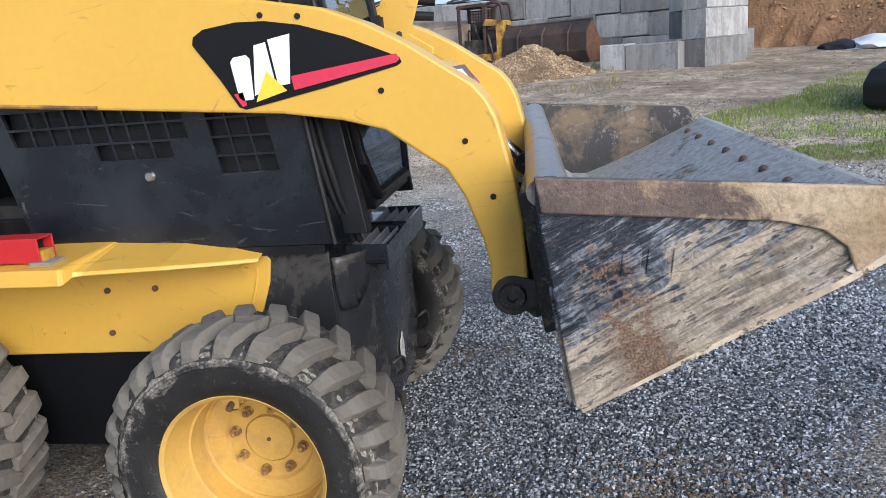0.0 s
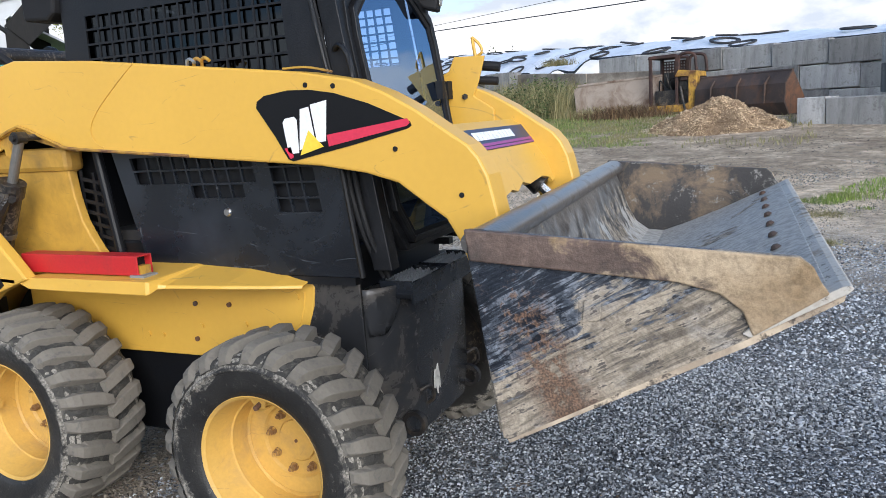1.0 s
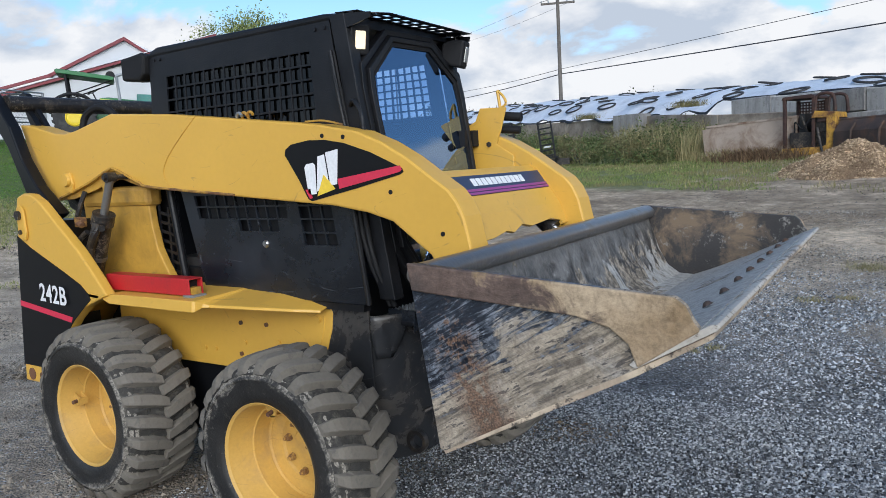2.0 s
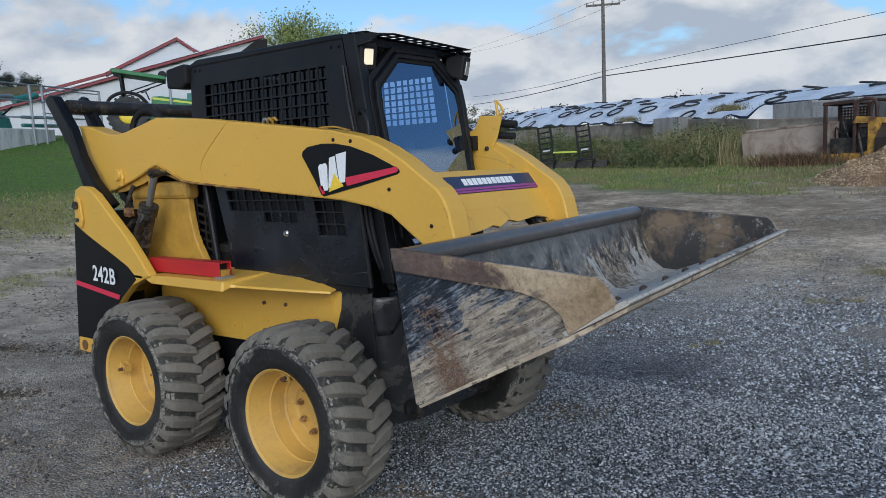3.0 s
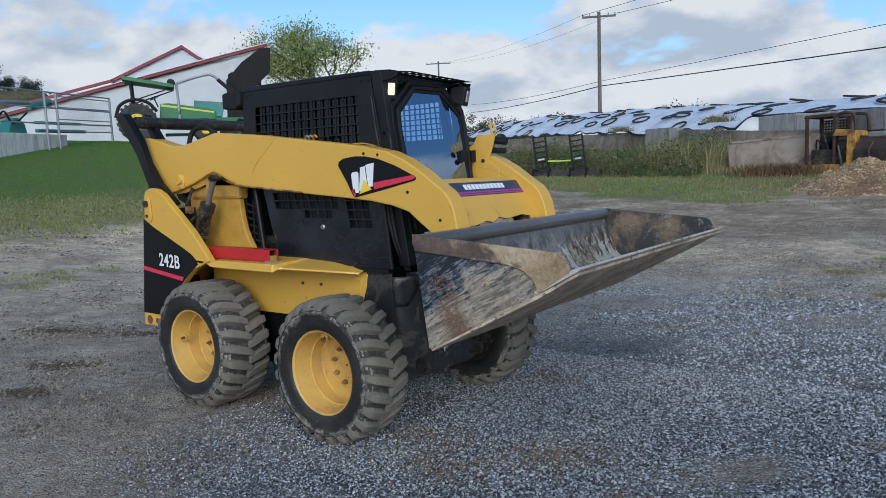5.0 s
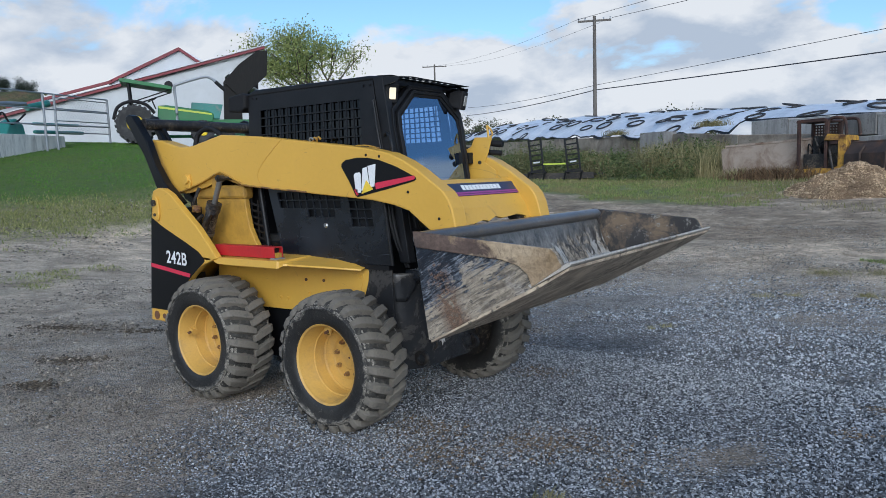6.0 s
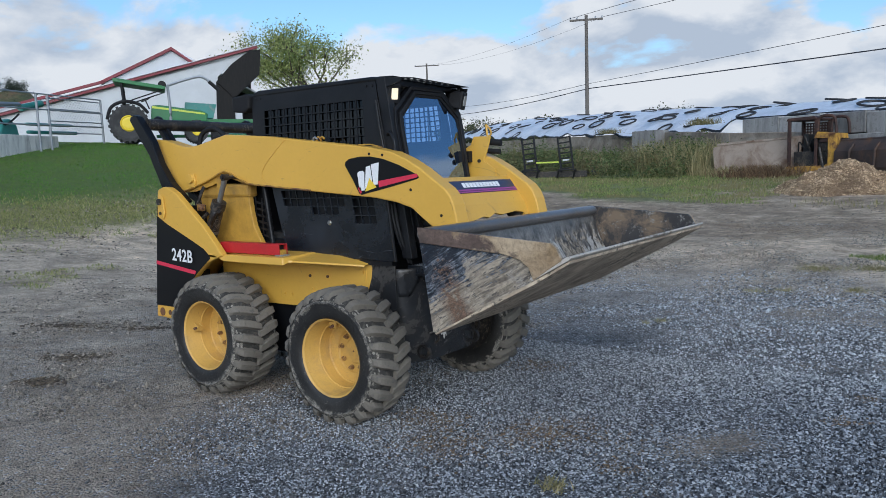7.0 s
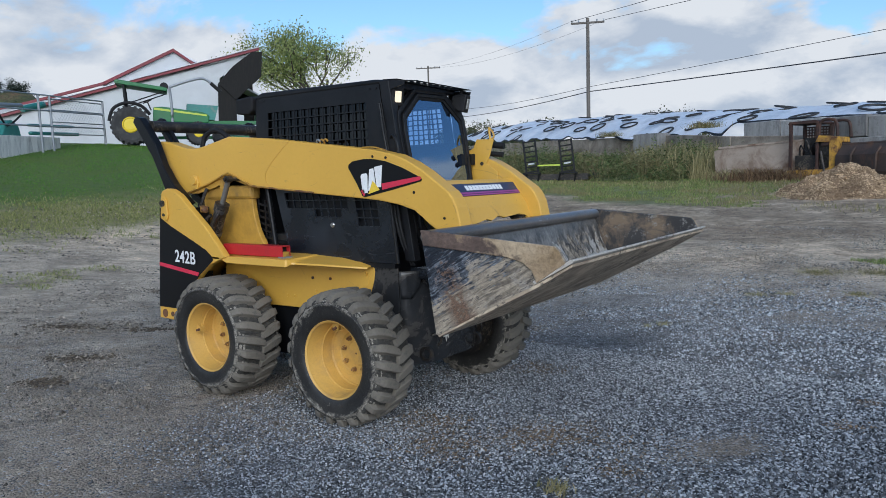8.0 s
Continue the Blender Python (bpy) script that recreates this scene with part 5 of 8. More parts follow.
for y0 in (-0.325, -0.015):
    for k in range(4):
        x = 0.206 + k * 0.034
        slat = bmesh.new()
        n = 22
        top = [slat.verts.new((x, y0 + 0.245 * i / n, 0.870 + (0.009 if i % 2 else 0.0))) for i in range(n + 1)]
        bot = [slat.verts.new((x + 0.008, y0 + 0.245 * i / n, 0.838)) for i in range(n + 1)]
        for i in range(n):
            slat.faces.new((top[i], top[i + 1], bot[i + 1], bot[i]))
        sl = part("step_tread", slat, GALV, step, "galvanised saw-tooth tread")
        sl.modifiers.new("thick", "SOLIDIFY").thickness = 0.004
    for y in (y0 - 0.008, y0 + 0.250):
        part("step_cheek", box(0.200, 0.322, y, y + 0.006, 0.82, 0.880), BLACK_SCUFF, step)
part("step_lip", box(0.320, 0.327, -0.335, 0.245, 0.80, 0.876), BLACK_SCUFF, step)

# side panels with their vent grids
us = [-0.79]
for i in range(13):
    us += [-0.712 + i * 0.0605, -0.712 + i * 0.0605 + 0.0535]
us.append(0.175)
vs = [0.915, 1.134, 1.180, 1.187, 1.233, 1.240, 1.286, 1.293, 1.339, 1.40]


def panel_hole(i, j):
    if i % 2 == 0 or j % 2 == 0:
        return False
    c, r = (i - 1) // 2, (j - 1) // 2
    return (r >= 2 and c != 9) or (r == 1 and (4 <= c <= 7 or c >= 10)) or (r == 0 and c >= 10)


for s in (-1, 1):
    built = set(loader.children)
    panel = part("side_panel", holed(us, vs, panel_hole, lambda u, v, w, s=s: (u + (v - 1.14) * (-0.27 if u < -0.7 else -0.13 if u > 0.1 else -0.16), (0.445 - w) * s, v), 0.012), BLACK_SCUFF, loader, "scratched black engine side panel with vent grids")
    part("panel_liner", box(-0.76, 0.11, min(0.405 * s, 0.415 * s), max(0.405 * s, 0.415 * s), 1.05, 1.39), CAB_BLACK, panel, "dark liner behind the vents")
    part("panel_latch", lathe([(0.0, -0.006), (0.012, -0.006), (0.016, 0.0), (0.016, 0.006)], 16), CHROME, panel).location = (-0.326, 0.449 * s, 1.136)
    part("panel_edge", rod((0.148, 0.447 * s, 1.36), (0.205, 0.447 * s, 0.915), 0.010, 8), CAB_BLACK, panel)
    part("panel_hinge", box(-0.10, 0.17, 0.40 * s, 0.44 * s, 0.885, 0.912), CAB_BLACK, panel)
    # fender: web plate behind the tyres, ledge, rolled lip
    yw = 0.425 * s
    web = prism([(-1.45, 0.93), (-1.45, 0.572), (-0.155, 0.585), (-0.090, 0.635), (-0.045, 0.72), (-0.015, 0.80), (-0.005, 0.868), (-0.03, 0.905), (-0.30, 0.93)], yw, 0.40 * s)
    fender = part("fender", web, YELLOW, loader, "yellow fender with a rolled ledge", bevel=0.006)
    led = bmesh.new()
    strip = [(-1.10, 0.715, 0.926, 0.938), (-1.05, 0.715, 0.934, 0.946), (-0.90, 0.71, 0.936, 0.948), (-0.485, 0.71, 0.936, 0.948), (-0.477, 0.70, 0.932, 0.948), (-0.468, 0.672, 0.920, 0.948), (-0.450, 0.655, 0.914, 0.948),
             (-0.25, 0.605, 0.908, 0.940), (-0.10, 0.535, 0.897, 0.918), (-0.02, 0.47, 0.886, 0.902)]
    ins = [led.verts.new((x, 0.40 * s, zi)) for x, y, z, zi in strip]
    out = [led.verts.new((x, y * s, z)) for x, y, z, zi in strip]
    drop = (0.012, 0.04, 0.045, 0.045, 0.040, 0.016, 0.010, 0.010, 0.010, 0.010)
    lip = [led.verts.new((x, (y + 0.006) * s, z - d)) for (x, y, z, zi), d in zip(strip, drop)]
    for i in range(len(strip) - 1):
        led.faces.new((ins[i], ins[i + 1], out[i + 1], out[i]))
        led.faces.new((out[i], out[i + 1], lip[i + 1], lip[i]))
    lo = part("fender_ledge", led, YELLOW, fender)
    lo.modifiers.new("thick", "SOLIDIFY").thickness = 0.007
    lb = lo.modifiers.new("bevel", "BEVEL")
    lb.width, lb.segments, lb.limit_method, lb.angle_limit = 0.003, 2, "ANGLE", radians(40)
    arch = bmesh.new()
    prev = None
    for k in range(13):
        a = radians(84 + k * 6.7)
        c = (-1.165 + 0.53 * math.cos(a), 0.40 + 0.53 * math.sin(a))
        row = [arch.verts.new((c[0], y * s, c[1])) for y in (0.40, 0.73)]
        if prev:
            arch.faces.new((prev[0], prev[1], row[1], row[0]))
        prev = row
    ar = part("wheel_arch", arch, YELLOW, fender, smooth=True)
    ar.modifiers.new("thick", "SOLIDIFY").thickness = 0.012
    part("front_flange", pipe([(-0.125, yw, 0.655), (-0.088, yw, 0.72), (-0.058, yw, 0.80), (-0.050, yw, 0.85)], 0.004), YELLOW, fender)
    for x, z, r in ((-0.085, 0.835, 0.014), (-0.385, 0.791, 0.0095), (-0.545, 0.788, 0.0095), (-0.528, 0.702, 0.0105), (-0.319, 0.72, 0.0105), (-0.80, 0.655, 0.0105), (-0.728, 0.655, 0.0105), (-0.555, 0.65, 0.0095)):
        part("bolt", rod((x, yw + 0.008 * s, z), (x, yw, z), r, 10), RUST if r > 0.0085 and r < 0.01 else YELLOW, fender)
    if s > 0:
        shift_left(built)

# red square tube strapped on the right fender ledge
tube = part("red_box_tube", holed([0, 0.006, 0.064, 0.070], [0, 0.006, 0.064, 0.070], lambda i, j: i == 1 and j == 1, lambda u, v, w: (-1.155 + w, -0.655 + u, 0.942 + v), 0.585), RED, loader, "red painted square steel tube lying on the fender", bevel=0.004)
part("end_foot", box(-0.60, -0.535, -0.665, -0.60, 0.938, 0.946), GALV, tube)
part("tube_wedge", box(-0.60, -0.565, -0.645, -0.60, 0.946, 0.975), OLD_YELLOW, tube)
part("tube_plug", box(-0.70, -0.60, -0.649, -0.591, 0.948, 1.006), SEAL, tube)

# cab: side grilles, roof, pillars, door
cus, cvs = [-1.075], [1.40]
for i in range(14):
    cus += [-0.945 + i * 0.0655, -0.945 + i * 0.0655 + 0.0575]
for j in range(5):
    cvs += [1.612 + j * 0.054, 1.612 + j * 0.054 + 0.0465]
cus.append(0.105)
cvs.append(1.995)
lus, lvs = [-1.075], [1.40]
for i in range(9):
    lus += [-0.375 + i * 0.0455, -0.375 + i * 0.0455 + 0.0365]
for j in range(7):
    lvs += [1.640 + j * 0.0335, 1.640 + j * 0.0335 + 0.0265]
lus.append(0.105)
lvs.append(1.995)
for s in (-1, 1):
    cab_y = 0.405 if s < 0 else 0.29

    def cab_at(u, v, w, s=s, cab_y=cab_y):
        k = (v - 1.6) / 0.4
        front = max(0.0, (u + 0.2) / 0.3) if u > -0.2 else 0.0
        return (u - front * 0.055 * k + (0.02 * k if u < -1 else 0), (cab_y - w - 0.012 * k) * s, v)
    gu, gv = (cus, cvs) if s < 0 else (lus, lvs)
    side = part("cab_side", holed(gu, gv, lambda i, j: i % 2 == 1 and j % 2 == 1, cab_at, 0.007), CAB_BLACK, loader, "black steel cab side with a square mesh window")
    for x in (-1.02, -0.98, -0.02, 0.03):
        part("bolt", bolt((x, (cab_y - 0.009) * s, 1.955 if x < -0.5 else 1.95), (0, s, 0), 0.007, 0.006), CAB_BLACK, side)
part("cab_roof", prism([(-1.075, 1.965), (-1.06, 1.995), (-1.00, 2.012), (0.02, 2.002), (0.10, 1.994), (0.10, 1.972), (-1.0, 1.972)], -0.398, 0.272), CAB_BLACK, loader, "black cab roof", bevel=0.012)
part("cab_back", box(-1.075, -1.055, -0.39, 0.39, 1.40, 1.62), CAB_BLACK, loader)
for y in (-0.36, 0.25):
    part("rear_pillar", box(-1.075, -1.035, y - 0.03, y + 0.03, 1.60, 1.98), CAB_BLACK, loader)
part("cab_floor_wall", box(-1.0, 0.08, -0.39, 0.39, 1.0, 1.06), SEAT, loader)
visor_u = [0.09, 0.150, 0.182, 0.198, 0.230, 0.262]
visor_v = [-0.40] + [v for k in range(9) for v in (-0.330 + k * 0.060, -0.292 + k * 0.060)] + [0.268]
part("roof_visor", holed(visor_u, visor_v, lambda i, j: i in (1, 3) and j % 2 == 1, lambda u, v, w: (u - max(0.0, 0.1 - (v + 0.4)) * 0.9 * (u > 0.2), v, 1.996 - (u - 0.10) * 0.06 - (v + 0.4) * 0.028 - w), 0.003), CAB_BLACK, loader, "perforated black roof visor")
for y0, y1 in ((-0.40, -0.392), (0.260, 0.268)):
    part("visor_cheek", prism([(0.09, 1.99 - (y0 + 0.4) * 0.03), (0.255, 1.975 - (y0 + 0.4) * 0.03), (0.25, 1.955 - (y0 + 0.4) * 0.03), (0.12, 1.93)], y0, y1), CAB_BLACK, loader)


def fx(z):
    """How far ahead the sloping cab front stands at height z."""
    return 0.135 + (1.90 - z) * 0.15


def front_bar(y0, z0, y1, z1, w, deep, name, label=""):
    bm = bmesh.new()
    d = Vector((0, y1 - y0, z1 - z0)).normalized()
    n = Vector((0, -d.z, d.y)) * w
    loops = []
    for dx in (-deep, 0.012):
        loops.append([bm.verts.new((fx(z) + dx, y, z)) for y, z in ((y0 + n.y, z0 + n.z), (y0 - n.y, z0 - n.z), (y1 - n.y, z1 - n.z), (y1 + n.y, z1 + n.z))])
    a, b = loops
    bm.faces.new(a)
    bm.faces.new(b)
    for i in range(4):
        bm.faces.new((a[i], a[(i + 1) % 4], b[(i + 1) % 4], b[i]))
    return part(name, bm, CAB_BLACK, loader, label, bevel=0.004)


front_bar(-0.375, 1.99, -0.375, 0.93, 0.028, 0.06, "front_pillar", "black cab front pillar")
front_bar(0.288, 1.99, 0.288, 0.93, 0.016, 0.06, "front_pillar", "black cab front pillar")
front_bar(-0.39, 1.965, 0.28, 1.965, 0.022, 0.05, "header_bar", "black header above the door")
for y in (-0.398, -0.415):
    part("grab_rail", pipe([(fx(1.86) - 0.075, y, 1.86), (fx(1.72) - 0.07, y - 0.004, 1.72), (fx(1.56) - 0.065, y, 1.56)], 0.008), CAB_BLACK if y < -0.4 else SEAL, loader, "worn black edge rail")


part("grab_handle", pipe([(fx(1.66) - 0.03, -0.405, 1.655), (fx(1.66) + 0.005, -0.425, 1.665), (fx(1.62) + 0.03, -0.43, 1.62), (fx(1.54) + 0.03, -0.43, 1.54), (fx(1.50) + 0.02, -0.41, 1.50)], 0.009), CAB_BLACK, loader, "black grab handle")
for k in range(2):
    part("hydraulic_hose", pipe([(0.15 + 0.012 * k, -0.40, 1.40), (0.17 + 0.02 * k, -0.425 + 0.008 * k, 1.22), (0.20 + 0.02 * k, -0.41, 1.05), (0.235 + 0.02 * k, -0.36, 0.90)], 0.010), SEAL, loader, "black rubber hydraulic hose")


def door_loop(grow, dx):
    base = [(-0.17, 1.925), (0.11, 1.925), (0.275, 1.79), (0.285, 1.70), (0.275, 1.12), (0.20, 1.00), (-0.25, 1.00), (-0.325, 1.12), (-0.345, 1.70), (-0.335, 1.79)]
    c = Vector((-0.03, 1.45))
    out = []
    for y, z in base:
        d = Vector((y, z)) - c
        out.append((fx(z) + dx, c.x + d.x * (1 + grow / 0.32), c.y + d.y * (1 + grow / 0.48)))
    return out


def ring_between(g0, g1, dx0, dx1):
    bm = bmesh.new()
    loops = [[bm.verts.new(p) for p in door_loop(g, dx)] for g, dx in ((g0, dx0), (g0, dx1), (g1, dx1), (g1, dx0))]
    for a, b in zip(loops, loops[1:] + loops[:1]):
        n = len(a)
        for i in range(n):
            bm.faces.new((a[i], a[(i + 1) % n], b[(i + 1) % n], b[i]))
    return bm


door = part("cab_door", ring_between(0.0, -0.022, 0.005, 0.035), CAB_BLACK, loader, "eight-sided black cab door frame", bevel=0.004)
part("door_seal", ring_between(-0.020, -0.038, 0.012, 0.028), SEAL, door, "black rubber glazing seal")
part("door_jamb", ring_between(0.028, 0.004, -0.02, 0.018), CAB_BLACK, door, bevel=0.003)
pane = bmesh.new()
pane.faces.new([pane.verts.new(p) for p in door_loop(-0.034, 0.022)])
gl = part("door_glass", pane, DOOR_GLASS, door, "reflecting glass with the sky's blue put in its tint")
gl.visible_shadow = False
part("door_latch", box(fx(1.52) + 0.02, fx(1.52) + 0.05, 0.205, 0.225, 1.49, 1.56), SEAL, door)
part("door_handle", rod((fx(1.45) - 0.03, 0.15, 1.44), (fx(1.45) - 0.02, 0.235, 1.475), 0.018, 10), SEAL, door, "black inner door handle")
part("door_handle", rod((fx(1.38) - 0.03, 0.17, 1.39), (fx(1.38) - 0.02, 0.235, 1.41), 0.015, 10), SEAL, door, "black inner door handle")
part("mirror", box(0.20, 0.225, 0.30, 0.355, 1.49, 1.56), SEAL, loader, "small black mirror")
for nm, pts_ in (("side_glass", [(-0.96, -0.385, 1.60), (0.02, -0.385, 1.60), (-0.02, -0.378, 1.90), (-0.96, -0.378, 1.90)]), ("rear_glass", [(-1.05, -0.34, 1.60), (-1.05, 0.24, 1.60), (-1.05, 0.24, 1.95), (-1.05, -0.34, 1.95)])):
    gb = bmesh.new()
    gb.faces.new([gb.verts.new(p) for p in pts_])
    part(nm, gb, SMOKE_GLASS, loader, "dark smoked cab glass").visible_shadow = False
seatp = part("seat", join(box(-0.75, -0.30, -0.24, 0.24, 1.16, 1.28), prism([(-0.80, 1.24), (-0.68, 1.24), (-0.78, 1.78), (-0.88, 1.78)], -0.22, 0.22)), SEAT, loader, "black vinyl seat inside the cab", bevel=0.03)
for y in (-0.27, 0.27):
    part("control_lever", join(rod((-0.12, y, 1.05), (-0.15, y, 1.46), 0.011), rod((-0.15, y, 1.44), (-0.155, y, 1.55), 0.022, 12)), SEAT, loader, "black control lever")


def lamp(at, yaw, lit, name_label):
    bm = prism([(-0.10, -0.035), (-0.05, -0.055), (0.0, -0.058), (0.0, 0.058), (-0.05, 0.055), (-0.10, 0.035)], -0.042, 0.042)
    h = part("work_lamp", bm, SEAL, loader, name_label, bevel=0.01)
    h.matrix_world = Matrix.Translation(at) @ pose(0, 0, 0, 0, 12, yaw)
    part("lamp_lens", box(0.0, 0.007, -0.021, 0.021, -0.033, 0.033), LAMP_GLASS if lit else LENS_OFF, h, "lit lamp lens" if lit else "unlit lamp lens", bevel=0.004)
    part("lamp_bracket", join(rod((-0.05, 0, 0.05), (-0.06, 0, 0.075), 0.010), box(-0.09, -0.03, -0.02, 0.02, 0.07, 0.078)), CAB_BLACK, h)
    return h


lamp((0.160, -0.350, 1.893), -22, True, "black front work lamp, switched on")
lamp((0.235, 0.255, 1.880), 14, False, "black front work lamp, switched off")
rl = part("rear_lamp", prism([(-1.25, 1.885), (-1.12, 1.875), (-1.08, 1.90), (-1.07, 1.985), (-1.10, 1.998), (-1.25, 1.985)], -0.42, -0.30), SEAL, loader, "black rear work lamp", bevel=0.012)
part("roof_post", rod((-1.08, -0.36, 1.90), (-1.05, -0.36, 1.98), 0.012), CAB_BLACK, loader)
for k, (x, m_) in enumerate(((-0.42, GALV), (-0.39, OLD_YELLOW), (-0.355, OLD_YELLOW))):
    part("hose_end", pipe([(x, -0.46, 1.640), (x + 0.01, -0.47, 1.662), (x + 0.03, -0.475, 1.667), (x + 0.05, -0.48, 1.655)], 0.006), m_, loader, "loose hose fitting on the arm")

# wheels
def tyre_profile():
    return [(0.222, 0.122), (0.232, 0.136), (0.250, 0.143), (0.275, 0.147), (0.305, 0.149), (0.314, 0.150), (0.317, 0.154), (0.323, 0.154), (0.326, 0.148), (0.345, 0.139), (0.360, 0.120), (0.366, 0.06), (0.367, 0.0),
            (0.366, -0.06), (0.360, -0.120), (0.342, -0.138), (0.305, -0.150), (0.275, -0.148), (0.240, -0.138), (0.222, -0.122)]


def tread_lugs(count=25):
    """Two rows of bars that run in from the shoulders and bend where they interlock."""
    bm = bmesh.new()
    rl_ = random.Random(3)
    for half in (1, -1):
        for i in range(count):
            a0 = 2 * math.pi * (i + (0.5 if half < 0 else 0.0)) / count
            secs = []
            for h, da, wd, top in ((0.149, -0.030, 0.040, 0.350), (0.140, -0.020, 0.050, 0.372), (0.126, -0.008, 0.058, 0.387), (0.105, 0.006, 0.062, 0.394), (0.060, 0.042, 0.064, 0.398), (0.022, 0.080, 0.062, 0.399), (-0.008, 0.115, 0.048, 0.397)):
                r0 = 0.338 if h > 0.125 else 0.362
                worn = rl_.uniform(-0.0015, 0.001)
                ring = []
                for k, rr in ((-1.50, r0), (-0.98, top + worn - 0.003), (-0.86, top + worn), (0.86, top + worn), (0.98, top + worn - 0.003), (1.50, r0)):
                    a = a0 + da + wd * k * rl_.uniform(0.985, 1.015)
                    ring.append(bm.verts.new((rr * math.cos(a), h * half, rr * math.sin(a))))
                secs.append(ring)
            for p, q in zip(secs, secs[1:]):
                for k in range(5):
                    bm.faces.new((p[k], p[k + 1], q[k + 1], q[k]))
            bm.faces.new(secs[0])
            bm.faces.new(secs[-1])
    return bm


def tread_mud():
    """Dry mud caked over the carcass between the bars."""
    rows_ = []
    bm = bmesh.new()
    n = 150
    for h, r in ((0.146, 0.334), (0.140, 0.344), (0.128, 0.356), (0.110, 0.364), (0.085, 0.368), (0.06, 0.370), (0.03, 0.371), (0.0, 0.371), (-0.03, 0.371), (-0.06, 0.370), (-0.085, 0.368), (-0.110, 0.363), (-0.128, 0.354), (-0.142, 0.342)):
        row = []
        for k in range(n):
            a = 2 * math.pi * k / n
            q = noise.noise(Vector((math.cos(a) * 9, h * 24, math.sin(a) * 9))) * 0.5 + noise.noise(Vector((math.cos(a) * 24, h * 60, math.sin(a) * 24))) * 0.5
            rr = r + max(-0.002, q * 0.018)
            row.append(bm.verts.new((rr * math.cos(a), h, rr * math.sin(a))))
        rows_.append(row)
    for p, q in zip(rows_, rows_[1:]):
        for k in range(n):
            bm.faces.new((p[k], p[(k + 1) % n], q[(k + 1) % n], q[k]))
    return bm


def wheel(at, flip, turn, wide=1.0):
    rim = lathe([(0.236, 0.118), (0.238, 0.128), (0.228, 0.134), (0.218, 0.126), (0.214, 0.105), (0.206, 0.088), (0.201, 0.030), (0.199, 0.026), (0.193, 0.024), (0.190, -0.040), (0.187, -0.056), (0.160, -0.060),
                 (0.140, -0.060), (0.131, -0.062), (0.124, -0.072), (0.076, -0.074), (0.0745, -0.079), (0.071, -0.079), (0.069, -0.066), (0.0, -0.062)], 64)
    w = part("wheel", rim, YELLOW_RIM, loader, "yellow dished steel wheel with a dusty skid steer tyre", smooth=True)
    part("disc_weld", lathe([(0.1895, -0.046), (0.186, -0.046), (0.181, -0.053), (0.181, -0.0585), (0.1885, -0.0585)], 64), YELLOW_RIM, w, smooth=True)
    part("inner_well", lathe([(0.224, -0.124), (0.200, -0.116), (0.17, -0.112), (0.10, -0.118), (0.0, -0.12)], 40), GREASE, w, "mud-caked inner side of the wheel")
    part("tyre", lathe(tyre_profile(), 64), RUBBER, w, "black tyre sidewall, scuffed and dusty", smooth=True)
    part("tread", tread_lugs(), TREAD, w, "chunky tread bars coated in dry grey dust")
    part("caked_mud", tread_mud(), MUD, w, "dry mud caked between the tread bars")
    for k in range(8):
        a = radians(22 + k * 45)
        c = (0.100 * math.cos(a), 0.100 * math.sin(a))
        part("lug_nut", join(rod((c[0], -0.070, c[1]), (c[0], -0.0665, c[1]), 0.0155, 14), rod((c[0], -0.070, c[1]), (c[0], -0.052, c[1]), 0.0135, 6), rod((c[0], -0.054, c[1]), (c[0], -0.040, c[1]), 0.007, 8)), NUT, w, "rusty wheel nut")
    vb = part("valve_guard", join(prism([(-0.030, 0.200), (0.030, 0.200), (0.014, 0.158), (-0.014, 0.158)], 0.062, 0.070), prism([(-0.030, 0.200), (0.030, 0.200), (0.014, 0.158), (-0.014, 0.158)], 0.030, 0.038), box(-0.016, 0.016, 0.030, 0.070, 0.156, 0.162)), YELLOW_RIM, w)
    part("valve_stem", rod((0, 0.066, 0.178), (0, 0.092, 0.172), 0.009, 8), RUST, vb)
    part("hub_dimple", rod((0, -0.064, 0), (0, -0.059, 0), 0.006, 8), RUST, w)
    w.matrix_world = pose(*at, 0, turn, 180 if flip else 0)
    for o in w.children:
        if o.name.startswith(("tyre", "tread", "caked")):
            o.scale.y, o.location.y = wide, -0.15 * (wide - 1)
    return w


wheel((0.0, -0.682, 0.392), True, 9)
wheel((-1.165, -0.682, 0.400), True, 82, 1.14)
wheel((0.0, 0.64, 0.392), False, 31)
wheel((-1.165, 0.64, 0.394), False, 12)
for x in (0.0, -1.165):
    part("axle", rod((x, -0.60, 0.392), (x, 0.60, 0.392), 0.075, 16), GREASE, loader, "greasy axle housing")

# bucket, curled back; its own x is ahead, y across, turned a little out of square
bm_shell = prism([(0.0, 0.0), (0.012, -0.002), (0.055, -0.12), (0.085, -0.21), (0.125, -0.285), (0.18, -0.325), (0.25, -0.330), (0.34, -0.298), (0.50, -0.232), (0.745, -0.118), (0.742, -0.145),
                  (0.60, -0.222), (0.069, -0.500), (0.055, -0.497), (-0.006, -0.05)], 0.0, 2.03)
bucket = part("bucket", bm_shell, BUCKET_IN, loader, "wide worn steel bucket curled back, streaked with dried mud", bevel=0.004)
bucket.matrix_world = Matrix.Translation((0.806, -0.955, 1.160)) @ pose(0, 0, 0, 0, 0, 2.9)
SIDE = [(-0.008, 0.004), (0.69, -0.054), (0.712, -0.072), (0.728, -0.104), (0.742, -0.122), (0.60, -0.226), (0.075, -0.502), (0.058, -0.500), (-0.008, -0.05)]
